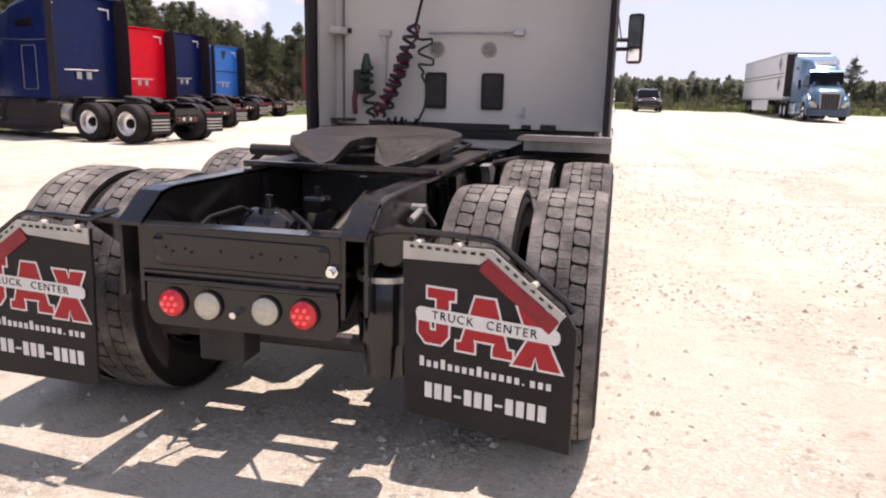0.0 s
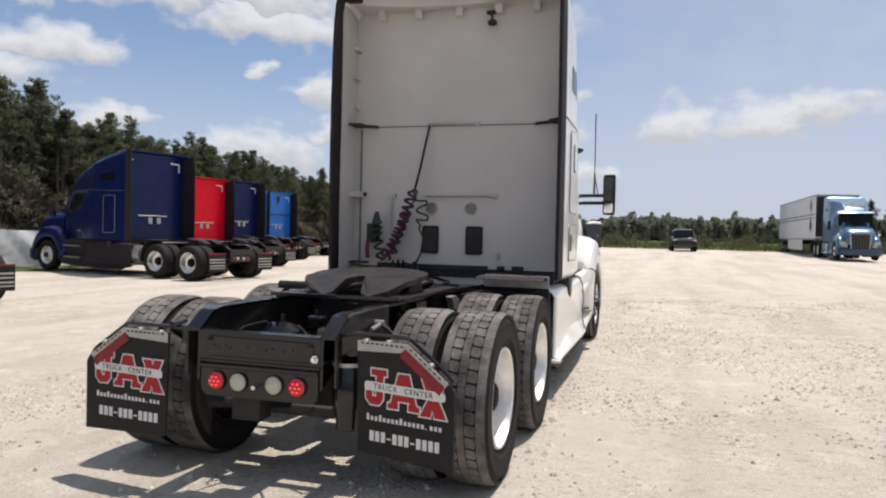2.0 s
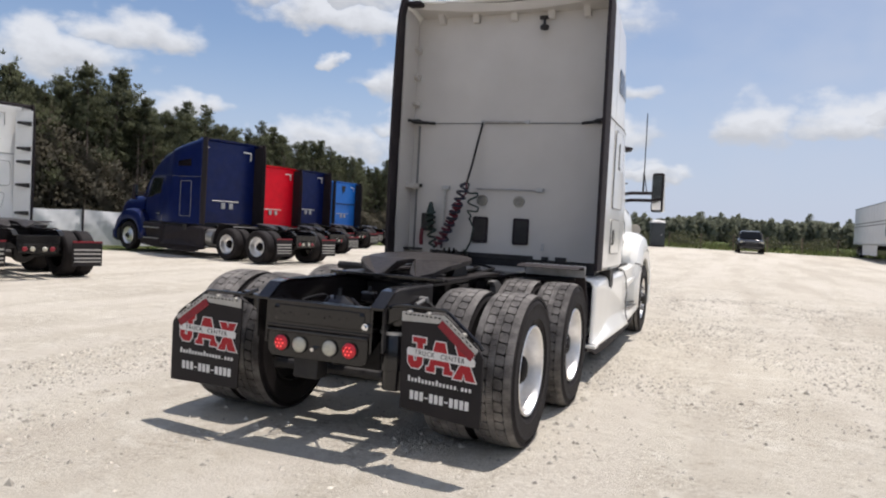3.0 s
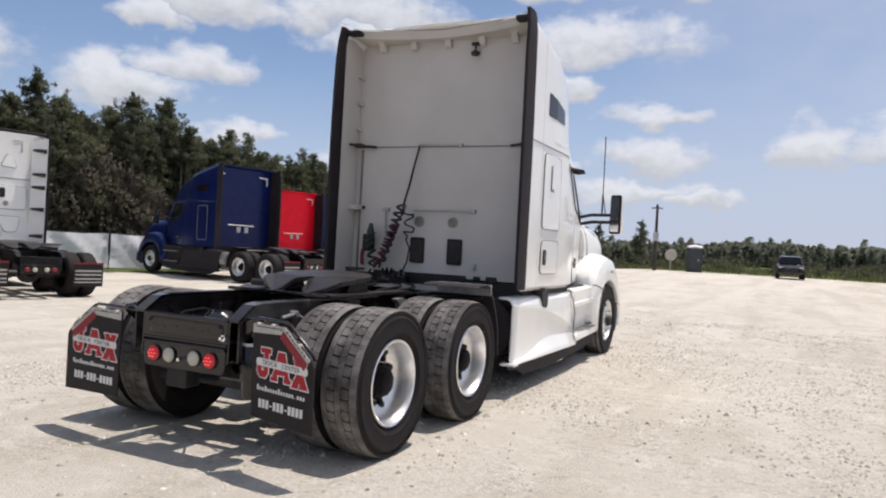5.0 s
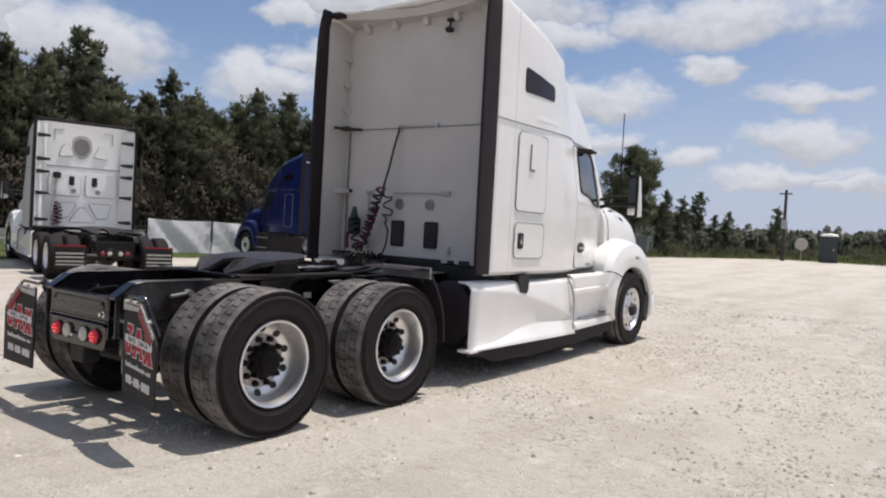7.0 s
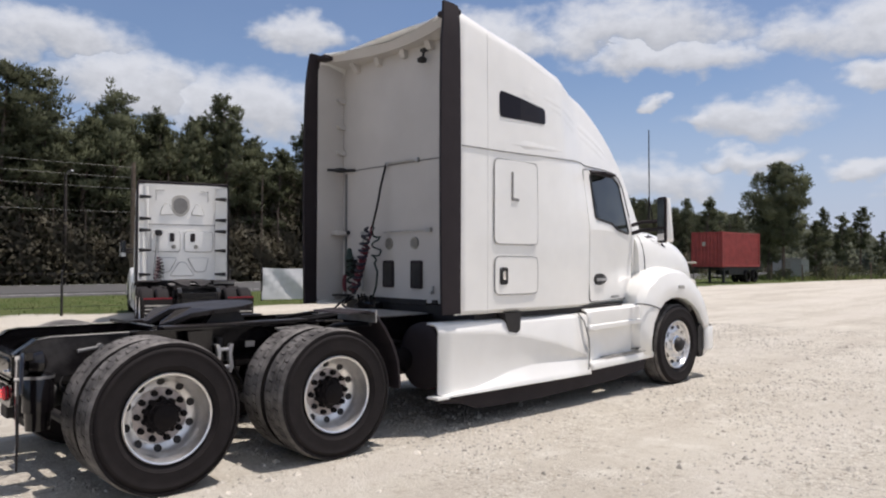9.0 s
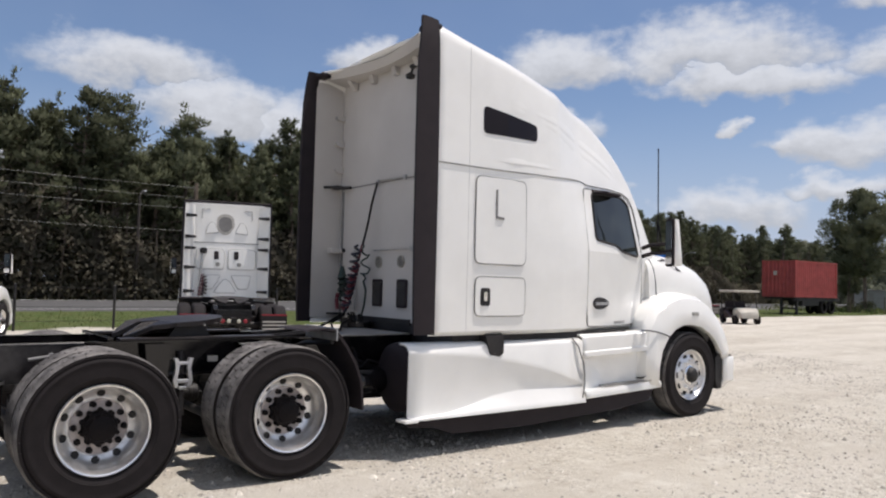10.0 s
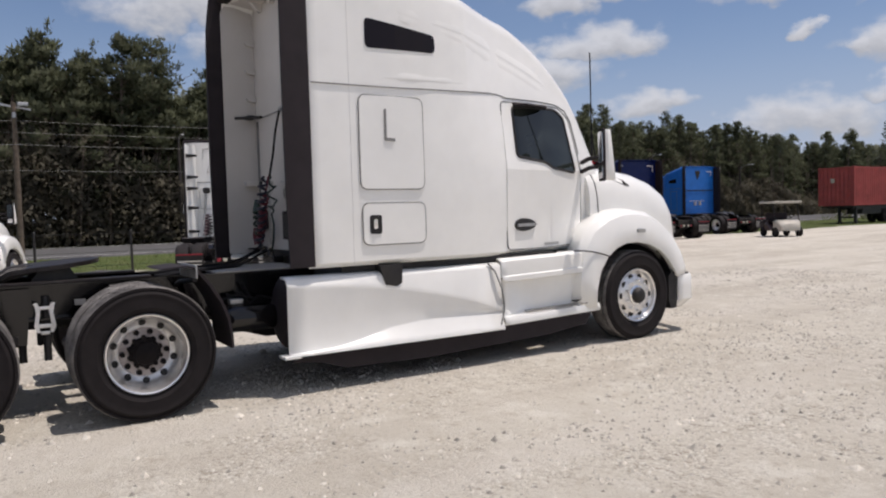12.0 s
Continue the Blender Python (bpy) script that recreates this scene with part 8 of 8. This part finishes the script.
def pine_parts(seed, h, bare, spread, blades):
    rnd = np.random.default_rng(seed)
    bm = B()
    lean = rnd.normal(size=2) * 0.03
    pts = [Vector((lean[0] * h * f * f, lean[1] * h * f * f, h * f)) for f in (0, 0.2, 0.4, 0.6, 0.8, 1.0)]
    r = [0.016 * h, 0.0135 * h, 0.011 * h, 0.008 * h, 0.005 * h, 0.0015 * h]
    rows = [[p + Vector((rr * math.cos(t), rr * math.sin(t), 0)) for t in [2 * math.pi * k / 8 for k in range(8)]] for p, rr in zip(pts, r)]
    grid(bm, rows, closed=True, cap=True)
    clumps = []
    nl = 54
    for i in range(nl):
        f = bare + (0.97 - bare) * (i + rnd.random()) / nl
        g = (f - bare) / (1 - bare)
        reach = spread * (0.12 + math.sin(math.pi * (0.20 + 0.74 * g))) * rnd.uniform(0.5, 1.2) * (1.0 - 0.55 * g * g)
        t = rnd.uniform(0, 2 * math.pi)
        p0 = Vector((lean[0] * h * f * f, lean[1] * h * f * f, h * f))
        p1 = p0 + Vector((math.cos(t) * reach, math.sin(t) * reach, reach * rnd.uniform(0.15, 0.6)))
        cyl(bm, p0, p1, 0.04 * (1.2 - g), 0.01, 4, False)
        for k in range(4):
            q = p0.lerp(p1, 0.40 + 0.21 * k)
            size = rnd.uniform(0.22, 0.52) * spread / 2.1 * (1.0 - 0.4 * g * g)
            clumps.append((q.x + rnd.normal() * 0.22, q.y + rnd.normal() * 0.22, q.z + rnd.normal() * 0.2 + 0.1, size))
    for k in range(4):
        clumps.append((lean[0] * h + rnd.normal() * 0.2, lean[1] * h + rnd.normal() * 0.2, h * (0.985 - 0.02 * k), 0.26 + 0.05 * k))
    trunk = bpy.data.meshes.new("trunk")
    bmesh.ops.recalc_face_normals(bm, faces=bm.faces)
    bm.to_mesh(trunk)
    bm.free()
    trunk.materials.append(M["bark"])
    c = np.array(clumps)
    w = c[:, 3] ** 2
    pick = rnd.choice(len(c), blades, p=w / w.sum())
    d = rnd.normal(size=(blades, 3))
    d /= np.linalg.norm(d, axis=1)[:, None]
    rad = np.cbrt(rnd.random(blades)) * rnd.uniform(0.8, 1.25, blades)
    pos = c[pick, :3] + d * (rad * c[pick, 3])[:, None] * np.array([1.2, 1.2, 0.95])
    away = pos * np.array([1, 1, 0.0])
    away /= np.linalg.norm(away, axis=1)[:, None] + 0.3
    out = d + np.array([0, 0, 0.7])
    out /= np.linalg.norm(out, axis=1)[:, None]
    crown = quads_mesh("crown", pos, out, rnd.uniform(0.17, 0.37, blades), rnd.uniform(0.085, 0.165, blades), M["needle"], rnd,
                       d * 0.36 + away * 0.95 + rnd.normal(size=(blades, 3)) * 0.12 + np.array([0, 0, 0.08]))
    return trunk, crown


PINES = [pine_parts(10 + k, h, bare, sp, n) for k, (h, bare, sp, n) in enumerate((
    (13.0, 0.30, 2.15, 8500), (12.4, 0.24, 2.3, 8500), (13.6, 0.38, 2.0, 7500), (11.4, 0.18, 2.2, 8500), (12.8, 0.34, 1.9, 7000), (10.6, 0.20, 2.1, 7500),
    (14.6, 0.50, 2.6, 6500), (10.4, 0.30, 3.1, 20000), (12.2, 0.12, 2.0, 5000), (11.6, 0.08, 2.1, 5000), (12.6, 0.16, 1.9, 5000)))]


def pine(x, y, scale, k, turn):
    trunk, crown = PINES[k]
    T = thing("pine_tree", Matrix.Translation((x, y, ground_height(x, min(y, 110)) - 0.05)) @ Matrix.Rotation(turn, 4, "Z") @ Matrix.Scale(scale, 4),
              "tall green pine in dense roadside woods" if x < -40 else "tall green pine standing apart beyond the yard", "tree", "roadside pines" if x < -40 else "")
    for nm, me in (("trunk", trunk), ("crown", crown)):
        o = new(nm, me)
        o.parent = T


rnd_trees = random.Random(21)
for row, x0 in enumerate((-47.5, -50.2, -53.5, -57.5)):
    y = -16.0 + row * 1.3
    while y < 112:
        tall = float(np.interp(y, (-60, -5, 12, 22, 36, 60, 84, 112), (1.18, 1.16, 1.09, 1.05, 0.98, 0.96, 0.86, 0.76)))
        far = y > 52
        pine(x0 + rnd_trees.uniform(-1.2, 1.2), y, tall * (rnd_trees.uniform(0.88, 1.05) if far else rnd_trees.uniform(0.78, 1.08)), rnd_trees.choice((8, 9, 10)) if far else rnd_trees.randrange(6), rnd_trees.uniform(0, 6.3))
        y += (rnd_trees.uniform(1.3, 2.3) if far else rnd_trees.uniform(1.8, 3.1)) * (1.0 if row < 2 else 1.2)
pine(-47.6, 10.9, 0.985, 6, 0.7)
for x, y, sc, k in ((-22.6, 67.0, 1.02, 7), (-24.9, 69.0, 0.62, 3), (-20.9, 70.0, 0.52, 5), (-27.0, 88.0, 0.62, 4), (-25.4, 90.0, 0.58, 1), (-24.1, 92.0, 0.60, 2), (-22.7, 95.0, 0.50, 5), (-21.2, 97.0, 0.52, 3), (-17.0, 104.0, 0.55, 1), (-31.0, 84.0, 0.72, 5), (-35.0, 76.0, 0.78, 3), (-33.5, 90.0, 0.8, 0),
                    (26.0, 98.0, 0.46, 4), (30.0, 104.0, 0.52, 1), (34.0, 96.0, 0.52, 3), (38.0, 108.0, 0.58, 0), (24.0, 112.0, 0.44, 5)):
    pine(x, y, sc, k, x * 3.7)


def tree_stems():
    """Thin pale and brown stems between the pines."""
    rnd = random.Random(17)
    bm = B()
    for i in range(520):
        y = rnd.uniform(-62, 112)
        x = -45.2 - abs(rnd.gauss(0, 4.0))
        z = ground_height(x, min(y, 110)) - 0.05
        h, r = rnd.uniform(3.5, 8.5), rnd.uniform(0.03, 0.085)
        cyl(bm, (x, y, z), (x + rnd.gauss(0, 0.25), y + rnd.gauss(0, 0.3), z + h), r, r * 0.5, 5, False)
    ob = part("tree_stems", bm, M["bark"], None, smooth=True)
    tagged(ob, "thin brown stems standing among the roadside pines", "trees", kind="stuff")


tree_stems()


def undergrowth():
    rnd = np.random.default_rng(3)
    n = 330000
    y = rnd.uniform(-65, 118, n)
    x = -45.0 - np.abs(rnd.normal(size=n)) * 4.2
    top = 2.2 + 2.2 * np.sin(y * 0.31) * np.sin(y * 0.113 + 1) + rnd.uniform(0, 3.2, n) + np.clip((-45.0 - x) * 0.9, 0, 5)
    top *= np.interp(y, (30, 60, 100), (1.0, 0.85, 0.55))
    z = rnd.random(n) ** 0.8 * np.clip(top, 0.5, None)
    zg = np.array([ground_height(-47, min(v, 110)) for v in y])
    d = rnd.normal(size=(n, 3)) + np.array([0.3, 0, 0.4])
    d /= np.linalg.norm(d, axis=1)[:, None]
    me = quads_mesh("undergrowth", np.stack([x, y, z + zg], 1), d, rnd.uniform(0.18, 0.42, n), rnd.uniform(0.13, 0.27, n), M["bush"], rnd,
                    np.stack([np.sin(y * 1.9 + z) * 0.6 + 0.8, np.sin(y * 2.3 + x * 1.7 + z * 1.3), np.sin(z * 2.1 + y) * 0.5 + 0.5], 1) + rnd.normal(size=(n, 3)) * 0.1)
    tagged(new("undergrowth", me), "dense dark green and brown undergrowth below roadside pines", "undergrowth", kind="stuff")


undergrowth()


def far_woods(name, trees, label):
    """Many distant crowns in one mesh, their needles paled for haze."""
    rnd = np.random.default_rng(8)
    cs, ls, ws, fs = [], [], [], []
    for x, y, h in trees:
        m = 700 if x < -49 and y > 40 and h > 7 else 300
        g = rnd.random(m)
        w = h * 0.25 * np.minimum(0.6 + 1.6 * g, 1.25 * (1.02 - g) ** 0.55)
        t = rnd.uniform(0, 2 * np.pi, m)
        r = w * np.sqrt(rnd.random(m))
        cs.append(np.stack([x + r * np.cos(t), y + r * np.sin(t), ground_height(x, min(y, 110)) + h * (0.04 + 0.96 * g)], 1))
        ls.append(rnd.uniform(0.4, 0.95, m))
        ws.append(rnd.uniform(0.28, 0.6, m))
        fs.append(np.stack([np.cos(t), np.sin(t), g - 0.2], 1) + rnd.normal(size=(m, 3)) * 0.2)
    c = np.concatenate(cs)
    d = rnd.normal(size=c.shape)
    d /= np.linalg.norm(d, axis=1)[:, None]
    me = quads_mesh(name, c, d, np.concatenate(ls), np.concatenate(ws), M["hazed_needle"], rnd, np.concatenate(fs))
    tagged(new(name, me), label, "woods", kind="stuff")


rw = random.Random(33)
line = []
for i in range(460):
    x = -64 + 300 * i / 460
    for k in range(2):
        line.append((x + rw.uniform(-1, 1), 176 + 6 * k + rw.uniform(-3, 3), rw.uniform(4.6, 5.7) + (1.4 if rw.random() < 0.05 else 0.0)))
for i in range(230):
    x = -46 + 130 * i / 230
    line.append((x + rw.uniform(-0.6, 0.6), 114 + rw.uniform(-6, 6), rw.uniform(2.4, 3.6)))
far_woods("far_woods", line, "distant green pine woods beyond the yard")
line = []
for i in range(240):
    y = -90 + 210 * i / 240
    line.append((-62 - rw.uniform(0, 10), y, rw.uniform(12.0, 14.6) * float(np.interp(y, (22, 36, 60, 84, 112), (1.0, 0.92, 0.92, 0.82, 0.74)))))
for i in range(260):
    a = i / 260
    line.append((-50 - rw.uniform(0, 14), 112 + 75 * a, rw.uniform(8.0, 10.0) * (1.0 - 0.15 * a)))
# unseen rows to the right and behind, added for mirrors and paint to reflect
for i in range(90):
    line.append((170 + rw.uniform(-5, 5), -140 + 330 * i / 90, rw.uniform(9, 13)))
for i in range(170):
    line.append((-60 + 240 * i / 170, -75 + rw.uniform(-5, 5), rw.uniform(9, 13)))
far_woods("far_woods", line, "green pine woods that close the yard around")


def grass():
    rnd = np.random.default_rng(6)
    n = 26000
    x = np.concatenate([rnd.uniform(-28.2, -16.6, 16000), rnd.uniform(-30, 60, 10000)])
    y = np.concatenate([rnd.uniform(-40, 62, 16000), 61.5 + np.abs(rnd.normal(size=10000)) * 14])
    zg = np.array([ground_height(u, min(v, 110)) for u, v in zip(x, y)])
    ln = np.concatenate([rnd.uniform(0.04, 0.11, 16000), rnd.uniform(0.15, 0.5, 10000)])
    d = rnd.normal(size=(n, 3)) * 0.35 + np.array([0, 0, 1.0])
    d /= np.linalg.norm(d, axis=1)[:, None]
    me = quads_mesh("grass", np.stack([x, y, zg + ln * 0.45], 1), d, ln, ln * 0.35, M["grass"], rnd)
    tagged(new("grass", me), "rough green grass along the yard and road", "grass", kind="stuff")


grass()


def scrub():
    """Low bushes in the field behind the far fence."""
    rnd = np.random.default_rng(14)
    rs = random.Random(14)
    cs, ls = [], []
    for i in range(150):
        x, y = rs.uniform(-30, 62), 65.0 + abs(rs.gauss(0, 11))
        r, h = rs.uniform(0.4, 1.3), rs.uniform(0.5, 1.7)
        m = 130
        d = rnd.normal(size=(m, 3))
        d /= np.linalg.norm(d, axis=1)[:, None]
        p = d * np.cbrt(rnd.random(m))[:, None] * np.array([r, r, h * 0.55])
        cs.append(p + np.array([x, y, ground_height(x, y) + h * 0.5]))
        ls.append(rnd.uniform(0.12, 0.34, m))
    c, ln = np.concatenate(cs), np.concatenate(ls)
    d = rnd.normal(size=c.shape) + np.array([0, 0, 0.6])
    d /= np.linalg.norm(d, axis=1)[:, None]
    me = quads_mesh("scrub", c, d, ln, ln * 0.5, M["scrub"], rnd)
    tagged(new("scrub", me), "low green scrub in the field behind the fence", "bushes", kind="stuff")


scrub()


def gravel():
    """Loose limestone chips on the yard."""
    rnd = np.random.default_rng(12)
    n = 200000
    x = rnd.uniform(-3.5, 11.5, n)
    y = rnd.uniform(-4.5, 15.0, n)
    patch = np.array([noise.noise(Vector((a * 0.45, b2 * 0.45, 0.3))) + 0.7 * noise.noise(Vector((a * 2.1, b2 * 2.1, 4.3))) for a, b2 in zip(x, y)])
    keep = rnd.random(n) < np.clip(0.22 + 1.25 * patch, 0.05, 1.0)
    x, y = x[keep], y[keep]
    n = len(x)
    size = 0.006 + 0.019 * rnd.random(n) ** 2.3 + (rnd.random(n) < 0.012) * rnd.uniform(0.01, 0.028, n)
    base = np.array([(1, 0, 0), (0, 1, 0), (-1, 0, 0), (0, -1, 0), (0.1, 0.05, 0.75)])
    tris = np.array([(0, 1, 4), (1, 2, 4), (2, 3, 4), (3, 0, 4)])
    t = rnd.uniform(0, 6.3, n)
    sc = size[:, None] * rnd.uniform(0.6, 1.3, (n, 3))
    p = base[None] * sc[:, None, :] * rnd.uniform(0.8, 1.2, (n, 5, 1))
    c, s = np.cos(t)[:, None], np.sin(t)[:, None]
    zg = np.array([ground_height(0, v) for v in y])
    v = np.stack([p[:, :, 0] * c - p[:, :, 1] * s + x[:, None], p[:, :, 0] * s + p[:, :, 1] * c + y[:, None], p[:, :, 2] + zg[:, None] - 0.001], 2).reshape(-1, 3)
    f = (tris[None] + 5 * np.arange(n)[:, None, None]).reshape(-1, 3)
    me = bpy.data.meshes.new("gravel")
    me.from_pydata(v.tolist(), [], f.tolist())
    me.materials.append(M["stone"])
    tagged(new("gravel", me), "loose pale limestone chips scattered on the yard", "gravel", kind="stuff")


gravel()
